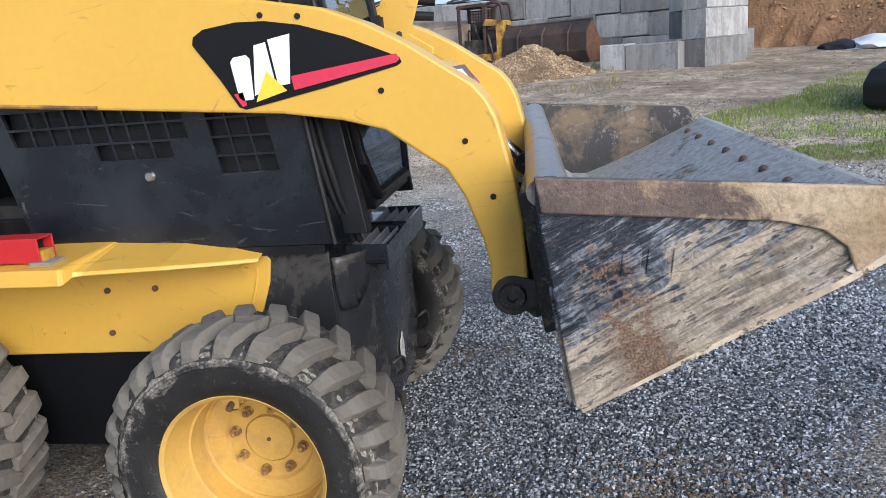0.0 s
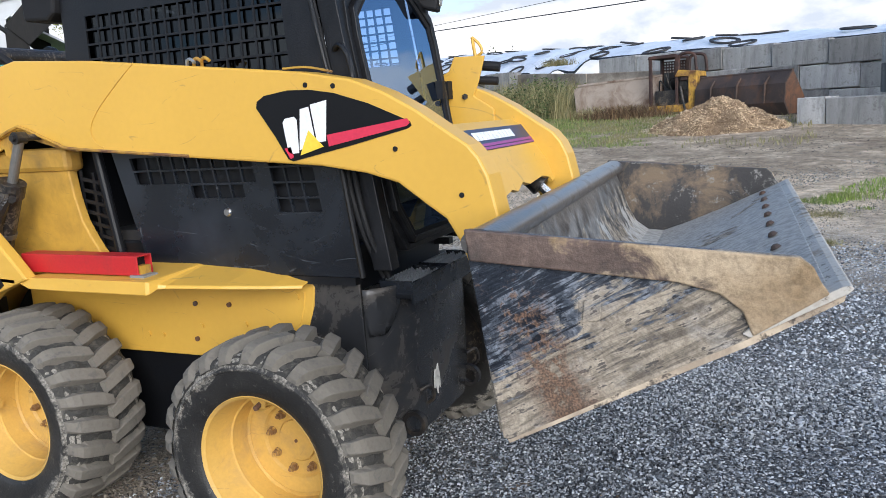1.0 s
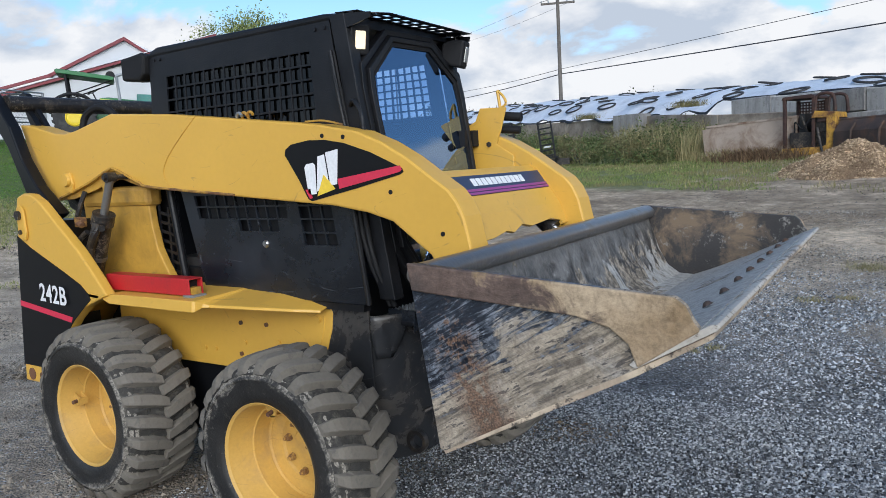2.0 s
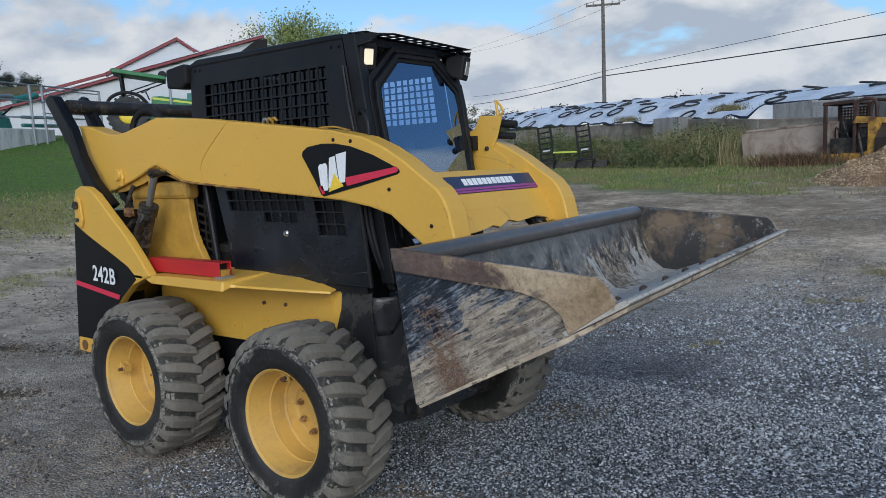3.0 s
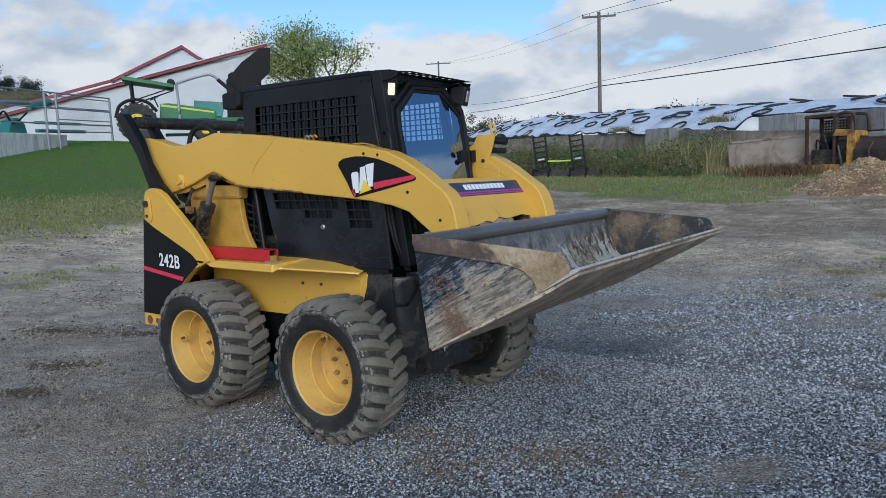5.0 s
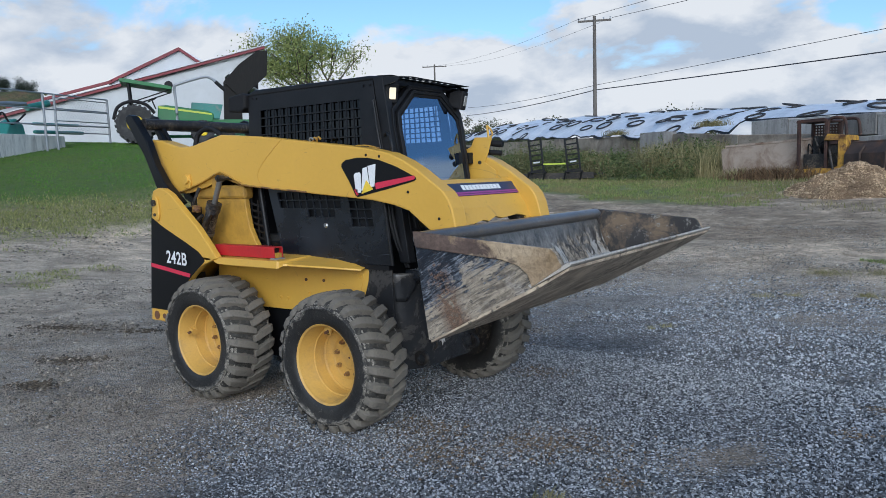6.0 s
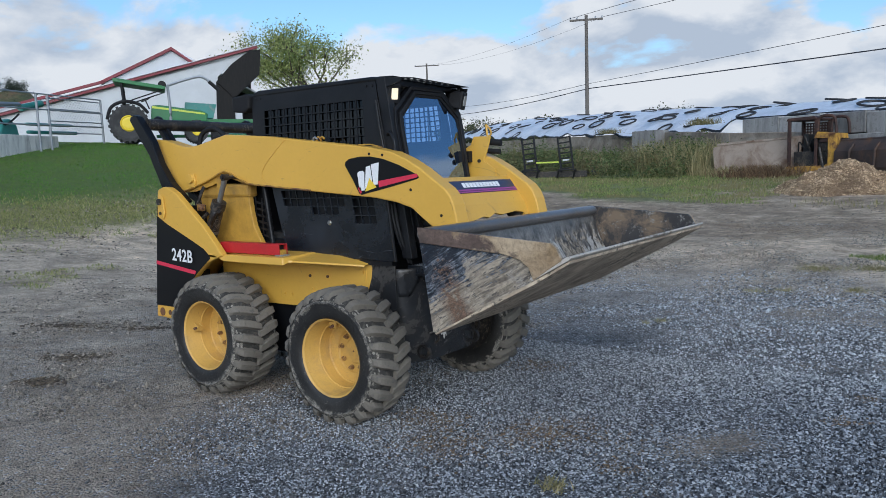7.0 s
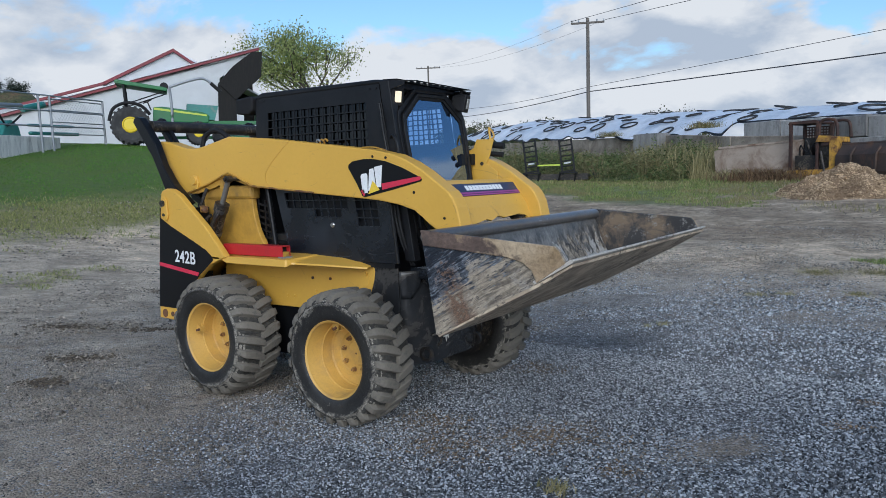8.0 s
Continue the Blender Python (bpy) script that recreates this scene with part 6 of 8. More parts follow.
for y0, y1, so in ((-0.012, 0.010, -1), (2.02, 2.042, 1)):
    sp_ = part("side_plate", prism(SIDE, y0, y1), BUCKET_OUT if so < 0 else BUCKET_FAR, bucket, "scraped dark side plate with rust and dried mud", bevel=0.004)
    yo = y0 if so < 0 else y1
    part("wear_plate", prism([(-0.010, 0.006), (0.69, -0.053), (0.714, -0.072), (0.73, -0.106), (0.744, -0.125), (0.605, -0.218), (0.585, -0.165), (0.54, -0.130), (0.46, -0.108), (0.002, -0.068)], yo + 0.012 * so, yo), BUCKET_WEAR, sp_, "rusty wear plate along the rim", bevel=0.004)
    for k in range(3):
        x = 0.155 + k * 0.050
        part("cast_block", prism([(x, -0.205), (x + 0.040, -0.200), (x + 0.043, -0.150), (x + 0.006, -0.153)], yo + 0.004 * so, yo), BUCKET_OUT, sp_, bevel=0.003)
part("cutting_edge", prism([(0.585, -0.214), (0.60, -0.200), (0.765, -0.110), (0.780, -0.107), (0.786, -0.114), (0.776, -0.124), (0.60, -0.222)], -0.02, 2.05), EDGE_STEEL, bucket, "worn bolted cutting edge", bevel=0.002)
for k in range(9):
    y = 0.17 + k * 0.211
    part("edge_bolt", moved(lathe([(0.0, 0.013), (0.009, 0.010), (0.016, 0.0)], 8, "z"), Matrix.Translation((0.672, y, -0.148)) @ pose(0, 0, 0, 0, -28, 0)), DARK_RUST, bucket, "dark rusted bolt head caked in mud")
part("underside", prism([(0.774, -0.127), (0.600, -0.224), (0.068, -0.502), (0.072, -0.512), (0.603, -0.240), (0.770, -0.142)], -0.010, 2.040), BUCKET_BASE, bucket, "mud-brown scoured underside", bevel=0.002)
part("top_tube", prism([(0.020 + 0.046 * math.cos(k * math.pi / 9), -0.030 + 0.034 * math.sin(k * math.pi / 9)) for k in range(18)], 0.0, 2.03), BUCKET_RIM, bucket, "dark rolled top rim", smooth=True)
part("back_plate", prism([(-0.012, -0.05), (-0.004, -0.05), (0.055, -0.49), (0.045, -0.495)], 0.01, 2.02), BUCKET_OUT, bucket)
# coupler and tilt gear between arms and bucket
coup = part("quick_coupler", join(prism([(0.70, 1.02), (0.78, 1.06), (0.835, 0.68), (0.76, 0.66), (0.66, 0.74), (0.66, 0.80)], -0.40, -0.36), prism([(0.70, 1.02), (0.78, 1.06), (0.835, 0.68), (0.76, 0.66), (0.66, 0.74), (0.66, 0.80)], 0.36, 0.40),
             prism([(0.735, 1.05), (0.775, 1.06), (0.83, 0.68), (0.79, 0.67)], -0.55, 0.55)), GREASE, loader, "greasy dark quick coupler", bevel=0.006)
for y in (-0.30, 0.30):
    tc_ = part("tilt_cylinder", rod((0.42, y, 1.30), (0.60, y, 1.13), 0.045, 16), GREASE, loader, "greasy tilt cylinder")
    part("cylinder_rod", rod((0.60, y, 1.13), (0.72, y, 1.01), 0.02, 12), CHROME, tc_)
    part("rod_eye", rod((0.72, y - 0.04, 1.01), (0.72, y + 0.04, 1.01), 0.04, 14), GREASE, tc_)
for y, dy in ((-0.525, -1), (0.525, 1)):
    pin = part("arm_pin", moved(lathe([(0.0, 0.012), (0.012, 0.012), (0.014, 0.026), (0.034, 0.026), (0.038, 0.018), (0.040, 0.0)], 24), Matrix.Translation((0.708, y, 0.775)) @ pose(0, 0, 0, 0, 0, 180 if dy < 0 else 0)), GREASE, loader, "greasy arm pivot pin")
    keep = [(0.708 + 0.055 * math.cos(a), 0.775 + 0.055 * math.sin(a)) for a in np.linspace(radians(70), radians(290), 12)] + [(0.790 + 0.026 * math.cos(a), 0.786 + 0.026 * math.sin(a)) for a in np.linspace(radians(-80), radians(80), 8)]
    part("keeper_plate", prism(keep, y, y + 0.014 * dy), RUSTY_BLACK, pin, bevel=0.004)
    part("keeper_bolt", rod((0.790, y, 0.786), (0.790, y + 0.024 * dy, 0.786), 0.012, 6), GUNMETAL, pin)


# ---- the farm behind: silage bunker, pile, junk machine, shed, tractor, fence, poles, trees ----
def along(p0, p1, n):
    return [(p0[0] + (p1[0] - p0[0]) * k / n, p0[1] + (p1[1] - p0[1]) * k / n) for k in range(n + 1)]


def block_mesh(length):
    """A cast concrete block with chamfered edges and a lifting notch, its length along x."""
    bm = prism([(-0.30, 0.02), (-0.28, 0.0), (0.28, 0.0), (0.30, 0.02), (0.30, 0.58), (0.28, 0.60), (0.06, 0.60), (0.05, 0.585), (-0.05, 0.585), (-0.06, 0.60), (-0.28, 0.60), (-0.30, 0.58)], 0.006, length - 0.006, "x")
    me = bpy.data.meshes.new("concrete_block")
    bmesh.ops.recalc_face_normals(bm, faces=bm.faces)
    bm.to_mesh(me)
    bm.free()
    me.materials.append(CONCRETE)
    return me


BLOCK = {1.2: block_mesh(1.2), 1.5: block_mesh(1.5), 0.6: block_mesh(0.6)}


def put_block(length, x, y, z, yaw, parent):
    ob = new("block", BLOCK[length])
    ob.parent = parent
    ob.matrix_world = pose(x, y, z, 0, 0, yaw)
    return ob


rb = random.Random(5)
# main bunker wall, three courses
W0, W1 = Vector((3.9, 18.25)), Vector((-6.7, 24.5))
wdir = (W1 - W0).normalized()
wyaw = math.degrees(math.atan2(wdir.y, wdir.x))
bunker = thing("bunker_wall", "stacked grey concrete block wall of a silage bunker", "wall", kind="structure")
base_z = 1.12
for course in range(3):
    s = -0.75 if course % 2 else 0.0
    while s < 9.0:
        p = W0 + wdir * s
        jig = rb.uniform(-0.03, 0.03)
        put_block(1.5, p.x + jig, p.y + jig, base_z - 0.25 + course * 0.605 + min(0.35, s * 0.030), wyaw + rb.uniform(-0.5, 0.5), bunker)
        s += 1.51
# near pier of loose blocks
pier = thing("block_pier", "pile of square pale concrete blocks beside the bunker", "blocks", kind="structure")
ax = math.degrees(math.atan2(15.98 - 14.79, 1.74 - 3.81))
c0 = Vector((3.69, 14.65))
adir = Vector((1.74 - 3.81, 15.98 - 14.79)).normalized()
bdir = Vector((0.72, 0.69)).normalized()
byaw = math.degrees(math.atan2(bdir.y, bdir.x))
for k, length in enumerate((1.2, 0.6)):
    p = c0 + adir * (0.3 + k * 1.22)
    put_block(length, p.x, p.y, 0.70 + k * 0.03, ax, pier)
for k in range(3):
    p = c0 + bdir * (0.0 + 0.02 * k)
    put_block(1.5, p.x + adir.x * 0.1, p.y + adir.y * 0.1, 0.72 + k * 0.605, byaw + k * 0.8, pier)
    p = c0 + adir * 1.05 + bdir * 1.0
    if k:
        put_block(1.2, p.x, p.y, 0.74 + k * 0.605, byaw - 1.5, pier)
for k in range(3):
    p = c0 + bdir * (1.75 + k * 0.42) + adir * 0.6
    put_block(0.6, p.x, p.y, gz(p.x, p.y) - 0.02, byaw + 60, pier)
# single stack in the weeds, low tan wall before and beyond the block wall
stack = thing("block_stack", "two grey concrete blocks stacked in tall weeds", "blocks", kind="structure")
for k in range(2):
    ob = put_block(1.2, -8.20, 25.55, 1.60 + k * 0.66, 160 + 2 * k, stack)
    ob.matrix_world = ob.matrix_world @ Matrix.Translation((0, -0.40, 0)) @ Matrix.Diagonal((1.0, 1.35, 1.08, 1))
old = thing("old_wall", "low old tan concrete bunker wall behind weeds", "wall", kind="structure")
pts = [(-1.7, 21.0, 2.34), (-4.4, 22.67, 2.49), (-6.9, 24.95, 2.74), (-9.7, 28.35, 2.95), (-13.6, 30.9, 3.05), (-16.9, 33.2, 3.20), (-21.0, 36.1, 3.32), (-26.5, 40.0, 3.5), (-33.0, 44.6, 3.7)]
for (xa, ya, za), (xb, yb, zb) in zip(pts, pts[1:]):
    d = Vector((xb - xa, yb - ya))
    seg = part("wall_panel", prism([(0.01, 0.3), (d.length - 0.01, 0.3), (d.length - 0.01, zb), (0.01, za)], -0.15, 0.15), CONCRETE_OLD, old, bevel=0.02)
    seg.matrix_world = pose(xa, ya, 0, 0, 0, math.degrees(math.atan2(d.y, d.x)))

# white sheet over the silage, weighted with tyres
cover = bmesh.new()
nu, nv = 150, 30
back = Vector((0.50, 0.866))
A0, A1 = Vector((4.6, 17.9)), Vector((-25.5, 39.6))


def cover_at(u, v):
    p = A0.lerp(A1, u) + back * (v * 15.0 - 0.25)
    # the front edge lies on the block wall, then drops onto the low wall beyond its end in uneven scallops
    k = min(1.0, max(0.0, (u - 0.305) / 0.03))
    k = k * k * (3 - 2 * k)
    edge = (2.64 + 1.35 * u) * (1 - k) + (2.18 + 1.55 * u + 0.30 * noise.noise(Vector((u * 19, 1.0, 0))) + 0.12 * noise.noise(Vector((u * 55, 2.0, 0)))) * k
    peak = 3.0 + 2.9 * u - 0.75 * u * u - 3.2 * max(0.0, u - 1.08)
    wav = noise.noise(Vector((p.x * 0.45, p.y * 0.45, 1.0))) * 0.22 + noise.noise(Vector((p.x * 1.6, p.y * 1.6, 4.0))) * 0.07
    return Vector((p.x, p.y, edge + (peak - edge) * (1 - math.exp(-v * 9.0)) - 0.25 * v + wav * min(1, 0.20 + v * 7)))


grid = [[cover.verts.new(cover_at(1.24 * i / nu, j / nv)) for j in range(nv + 1)] for i in range(nu + 1)]
for i in range(nu):
    for j in range(nv):
        cover.faces.new((grid[i][j], grid[i + 1][j], grid[i + 1][j + 1], grid[i][j + 1]))
sheet = part("silage_sheet", cover, PLASTIC, None, smooth=True)
tagged(sheet, "wrinkled white plastic silage sheet weighted with tyres", "sheet")
hem = bmesh.new()
hr = [[hem.verts.new(cover_at(1.24 * i / nu, 0) + Vector((0, 0, 0.02)) + Vector((-back.x, -back.y, 0)) * (0.03 * k) - Vector((0, 0, 0.10 * k * (0.7 + 1.1 * noise.noise(Vector((i * 0.31, 2.0, 0))))))) for k in (0, 1)] for i in range(nu + 1)]
for a, b in zip(hr, hr[1:]):
    hem.faces.new((a[0], b[0], b[1], a[1]))
hm = part("sheet_hem", hem, PLASTIC_BLACK, sheet, "black underside of the sheet along its edge")
hm.modifiers.new("thick", "SOLIDIFY").thickness = 0.02
tyre_me = bpy.data.meshes.new("old_tyre")
tb = lathe([(0.275, 0.03), (0.285, 0.0), (0.33, -0.01), (0.355, 0.03), (0.36, 0.09), (0.355, 0.15), (0.33, 0.19), (0.285, 0.18), (0.275, 0.15), (0.275, 0.03)], 20, "z")
bmesh.ops.recalc_face_normals(tb, faces=tb.faces)
tb.to_mesh(tyre_me)
tb.free()
tyre_me.materials.append(OLD_RUBBER)
tyre_me.shade_smooth()
rt = random.Random(11)
for i in range(23):
    for j in range(4):
        u, v = 1.22 * (i + rt.uniform(0.1, 0.9)) / 23, (0.012, 0.055, 0.12, 0.24)[j] + rt.uniform(0, 0.05)
        if rt.random() < 0.30:
            continue
        p = cover_at(u, v)
        n = (cover_at(u, v + 0.02) - p).cross(cover_at(u - 0.01, v) - p).normalized()
        if n.z < 0:
            n = -n
        t = new("old_tyre", tyre_me)
        sc = rt.uniform(0.95, 1.3)
        t.matrix_world = Matrix.Translation(p) @ n.to_track_quat("Z", "Y").to_matrix().to_4x4() @ Matrix.Diagonal((sc, sc, 0.30, 1))
        tagged(t, "worn black tyre weighing down the white sheet", "tyre", "tyres on the silage sheet")

# piles
def mound(name, cx, cy, rx, ry, h, material, label, seed, chips, chip_size, chip_mat, chip_label, power=1.4):
    bm = bmesh.new()
    n = 34
    rows_ = []
    for i in range(n + 1):
        row = []
        for j in range(n + 1):
            u, v = -1.15 + 2.3 * i / n, -1.15 + 2.3 * j / n
            x, y = cx + u * rx, cy + v * ry
            r = math.hypot(u, v) + 0.18 * noise.noise(Vector((u * 2.2, v * 2.2, seed)))
            e = max(0.0, 1 - r) ** (1 / power)
            z = gz(x, y) - 0.06 + h * e * (1 + 0.22 * noise.noise(Vector((u * 4, v * 4, seed + 3)))) + (0.07 * noise.noise(Vector((x * 6, y * 6, seed))) + 0.20 * noise.noise(Vector((x * 2.7, y * 2.7, seed + 5)))) * min(1, e * 3)
            row.append(bm.verts.new((x, y, z)))
        rows_.append(row)
    for a, b in zip(rows_, rows_[1:]):
        for j in range(n):
            bm.faces.new((a[j], b[j], b[j + 1], a[j + 1]))
    top = [[v.co.copy() for v in r] for r in rows_]
    ob = part(name, bm, material, None, smooth=True)
    tagged(ob, label, "pile")
    rng = np.random.default_rng(seed)
    xs, ys, zs = [], [], []
    for _ in range(chips):
        i, j = rng.integers(2, n - 1), rng.integers(2, n - 1)
        a, b = rng.random(), rng.random()
        p = top[i][j].lerp(top[i + 1][j], a).lerp(top[i][j + 1].lerp(top[i + 1][j + 1], a), b)
        if p.z < gz(p.x, p.y) - 0.03:
            continue
        xs.append(p.x), ys.append(p.y), zs.append(p.z + 0.01)
    v, f = chunks(rng, xs, ys, zs, chip_size * np.where(rng.random(len(xs)) < 0.04, 2.0, 1.0), 0.6)
    stuff(name + "_chips", v, f, chip_mat, chip_label, "chips")
    return ob


mound("silage_mound", 0.12, 15.2, 1.52, 1.15, 0.70, CHIP, "low heap of pale brown wood chips and silage", 7, 30000, 0.015, CHIPS, "loose pale wood chips on a heap")
mound("mulch_bank", 11.9, 20.0, 7.0, 3.9, 3.9, CHIP_RED, "tall bank of red-brown mulch", 9, 14000, 0.035, CHIPS_RED, "loose red-brown mulch on the bank", 2.2)

# heap of plastic by the bank
rag = thing("tarp_heap", "crumpled white and dark plastic tarp on the ground", "tarp")
for k, (x, y, r, m_) in enumerate(((7.9, 16.3, 0.6, TARP), (7.2, 16.5, 0.42, PLASTIC_BLACK), (8.6, 16.1, 0.55, TARP))):
    bm = bmesh.new()
    bmesh.ops.create_icosphere(bm, subdivisions=3, radius=r)
    for v in bm.verts:
        q = noise.noise(v.co * 4 + Vector((k, 0, 0))) * 0.35 + 1
        v.co = Vector((v.co.x * 1.3 * q, v.co.y * q, max(-0.02, v.co.z * 0.42 * q)))
    part("tarp_fold", moved(bm, Matrix.Translation((x, y, gz(x, y)))), m_, rag, smooth=True)

# tan steel plate leaning in the weeds
pan = thing("steel_panel", "large faded tan steel panel leaning in the weeds", "panel")
pd = Vector((-1.75 + 4.3, 19.85 - 20.45))
pa = part("panel_sheet", prism([(0, 0), (pd.length, 0.10), (pd.length, 1.08), (0.2, 0.94), (-0.15, 0.88)], -0.05, 0.05), TAN_STEEL, pan, bevel=0.01)
pa.matrix_world = pose(-4.3, 20.45, 1.10, -8, 0, math.degrees(math.atan2(pd.y, pd.x)))
pr = part("top_rail", box(0, pd.length, -0.07, 0.07, 0, 0.06), TAN_STEEL, pan)
pr.matrix_world = pa.matrix_world @ pose(0, 0, 0.93, 0, -2.4, 0)

# stripped yellow machine with a rusted cab frame
junk = thing("junk_loader", "stripped old yellow loader with a rusted cab frame", "loader")


def jpart(name, bm, mat_, label=""):
    o = part(name, bm, mat_, junk, label, bevel=0.012)
    o.matrix_world = pose(-1.22, 20.05, gz(-1.22, 20.05) - 0.02, 0, 0, -12)
    return o


jpart("engine_block", join(box(-0.60, 0.40, -0.40, 0.5, 0.12, 0.62), box(0.05, 0.44, -0.44, 0.46, 0.60, 1.06)), GREASE, "greasy dark engine and tub")
jpart("side_frame", prism([(-0.75, 0.02), (0.75, 0.02), (0.75, 0.30), (0.45, 0.30), (0.30, 0.22), (-0.75, 0.20)], -0.56, -0.50), OLD_YELLOW, "faded yellow side frame")
jpart("rear_post", join(box(0.40, 0.63, -0.57, -0.30, 0.10, 1.10), prism([(0.02, 0.98), (0.12, 1.16), (0.60, 1.10), (0.63, 0.96)], -0.57, 0.30)), OLD_YELLOW, "faded yellow rear post")
jpart("tail_panel", prism([(0.15, 0.86), (0.60, 0.86), (0.60, 0.955), (0.20, 0.97)], -0.53, 0.45), JUNK)
jpart("guard_mesh", holed(list(np.linspace(-0.66, 0.06, 19)), list(np.linspace(0.62, 1.46, 22)), lambda i, j: i % 2 == 1 and j % 2 == 1, lambda u, v, w: (u, 0.42 + w, v), 0.008), JUNK, "rusted guard mesh")
jpart("lamp_hole", box(0.47, 0.54, -0.565, -0.555, 0.62, 0.82), SEAL)
for x0, x1 in ((-0.73, -0.64), (0.02, 0.10)):
    for y in (-0.50, 0.42):
        jpart("cab_post", box(x0, x1, y - 0.04, y + 0.04, 0.15, 1.52), JUNK, "rusted cab post")
jpart("cab_top", prism([(-0.76, 1.50), (-0.72, 1.58), (0.02, 1.60), (0.10, 1.55), (0.10, 1.50)], -0.55, 0.47), JUNK, "rusted cab roof")
jpart("roll_hoop", pipe([(0.10, -0.50, 1.05), (0.12, -0.50, 1.45), (0.22, -0.50, 1.58), (0.45, -0.50, 1.58), (0.56, -0.50, 1.48), (0.60, -0.50, 1.10)], 0.045), JUNK, "bent rusted hoop")
jpart("roll_hoop", pipe([(0.10, 0.42, 1.05), (0.12, 0.42, 1.45), (0.22, 0.42, 1.58), (0.45, 0.42, 1.58), (0.56, 0.42, 1.48), (0.60, 0.42, 1.10)], 0.045), JUNK, "bent rusted hoop")
jpart("seat_back", prism([(-0.42, 0.48), (-0.20, 0.48), (-0.28, 1.12), (-0.40, 1.12)], -0.22, 0.22), SEAT)
jpart("control_arm", join(rod((-0.05, -0.30, 0.3), (-0.28, -0.42, 1.05), 0.03), rod((0.15, -0.5, 0.72), (0.32, -0.6, 0.05), 0.035)), GREASE)
jpart("wire_bundle", pipe([(-0.5, -0.3, 0.5), (-0.45, -0.4, 0.9), (-0.25, -0.42, 0.7), (-0.05, -0.40, 0.95), (0.1, -0.44, 0.6)], 0.02), SEAL)

# big rusted bucket lying in front of the wall
rbk = thing("rusty_bucket", "long dark rusted loader bucket lying by the wall", "bucket")
L = 3.0
shell = part("bucket_shell", prism([(0.0, 0.0), (-0.15, 0.30), (-0.12, 0.75), (0.10, 1.05), (0.14, 1.03), (-0.07, 0.74), (-0.10, 0.32), (0.04, 0.04), (0.62, 0.06), (0.62, 0.02)], 0.0, L), DARK_RUST, rbk, bevel=0.008)
for y in (0.0, L - 0.03):
    part("bucket_end", prism([(0.02, 0.02), (0.62, 0.02), (0.55, 0.35), (0.15, 1.02), (0.08, 1.0), (-0.10, 0.74), (-0.13, 0.32)], y, y + 0.03), RUST, rbk, "rust-orange end plate", bevel=0.006)
for k in range(3):
    part("bucket_rib", prism([(-0.17, 0.30), (-0.14, 0.75), (-0.02, 0.93), (-0.06, 0.95), (-0.20, 0.76), (-0.22, 0.30)], 0.55 + k * 0.9, 0.60 + k * 0.9), DARK_RUST, rbk)
part("bucket_rim", rod((0.12, 0, 1.04), (0.12, L, 1.04), 0.04, 10), DARK_RUST, rbk)
for o in rbk.children:
    o.matrix_world = pose(1.55, 17.35, gz(1.0, 17.8) - 0.02, 0, 0, 48)

# flat trailer with two ladder ramps folded up
tr = thing("ramp_trailer", "small dark trailer with two upright steel ladder ramps", "trailer")


def tpart(name, bm, mat_, label=""):
    o = part(name, bm, mat_, tr, label)
    o.matrix_world = pose(-10.2, 18.5, 1.10, 0, 0, 17) @ Matrix.Scale(0.86, 4)
    return o


tpart("deck", join(box(-0.25, 2.55, 0.1, 3.2, 0.22, 0.30), box(-0.25, 2.55, 0.05, 0.12, 0.10, 0.34)), GREASE, "dark plank deck")
for x0 in (0.12, 1.55):
    lean_ = pose(x0, 0, 0.30, -6, -7, 0)
    rails = join(*[moved(box(x, x + 0.06, -0.05, 0.05, 0.0, 1.36), lean_) for x in (0, 0.475)])
    rp = tpart("ramp", rails, SEAL, "dark steel ladder ramp")
    for k in range(7):
        part("rung", moved(box(0.05, 0.485, -0.035, 0.035, 0.10 + k * 0.20, 0.145 + k * 0.20), lean_), SEAL, rp)
    tpart("reflector", moved(box(0.14, 0.40, -0.075, -0.052, 0.40, 0.46), lean_), METAL_WHITE, "small white reflector")
    tpart("ramp_foot", join(box(x0 - 0.02, x0 + 0.66, -0.42, -0.34, 0.36, 0.42), rod((x0, -0.38, 0.40), (x0 - 0.12, -0.20, 0.02), 0.035, 6), rod((x0 + 0.62, -0.38, 0.40), (x0 + 0.50, -0.20, 0.02), 0.035, 6),
                            box(x0, x0 + 0.05, -0.36, 0.0, 0.34, 0.40), box(x0 + 0.56, x0 + 0.61, -0.36, 0.0, 0.34, 0.40)), SEAL, "folded ramp foot")
tpart("brace_bar", box(0.62, 1.50, -0.16, -0.12, 0.66, 0.72), LIME, "pale yellow cross bar")
for x in (-0.42, 2.5):
    wt = lathe([(0.14, 0.08), (0.28, 0.09), (0.32, 0.05), (0.32, -0.05), (0.28, -0.09), (0.14, -0.08), (0.0, -0.06)], 20, "x")
    tpart("trailer_wheel", moved(wt, Matrix.Translation((x + 0.1, 1.6, 0.10))), OLD_RUBBER)

# white shed, red trim: gable face square to the yard, lean-to to one side
shed = thing("shed", "white sheet-metal shed with dull red trim on a bank", "shed")
F0, F1 = Vector((-38.3, 13.94)), Vector((-31.44, 25.11))
fdir = (F1 - F0).normalized()
SX = pose(-38.3, 13.94, 0, 0, 0, math.degrees(math.atan2(fdir.y, fdir.x)))
SL = (F1 - F0).length


def s_at(x, y):
    return ((Vector((x, y)) - F0).dot(fdir))


sp, sl_, sr_ = s_at(-34.2, 21.45), s_at(-36.07, 18.44), s_at(-33.5, 22.45)


def shpart(name, bm, mat_, label="", parent=shed):
    o = part(name, bm, mat_, parent, label)
    o.matrix_world = SX
    return o


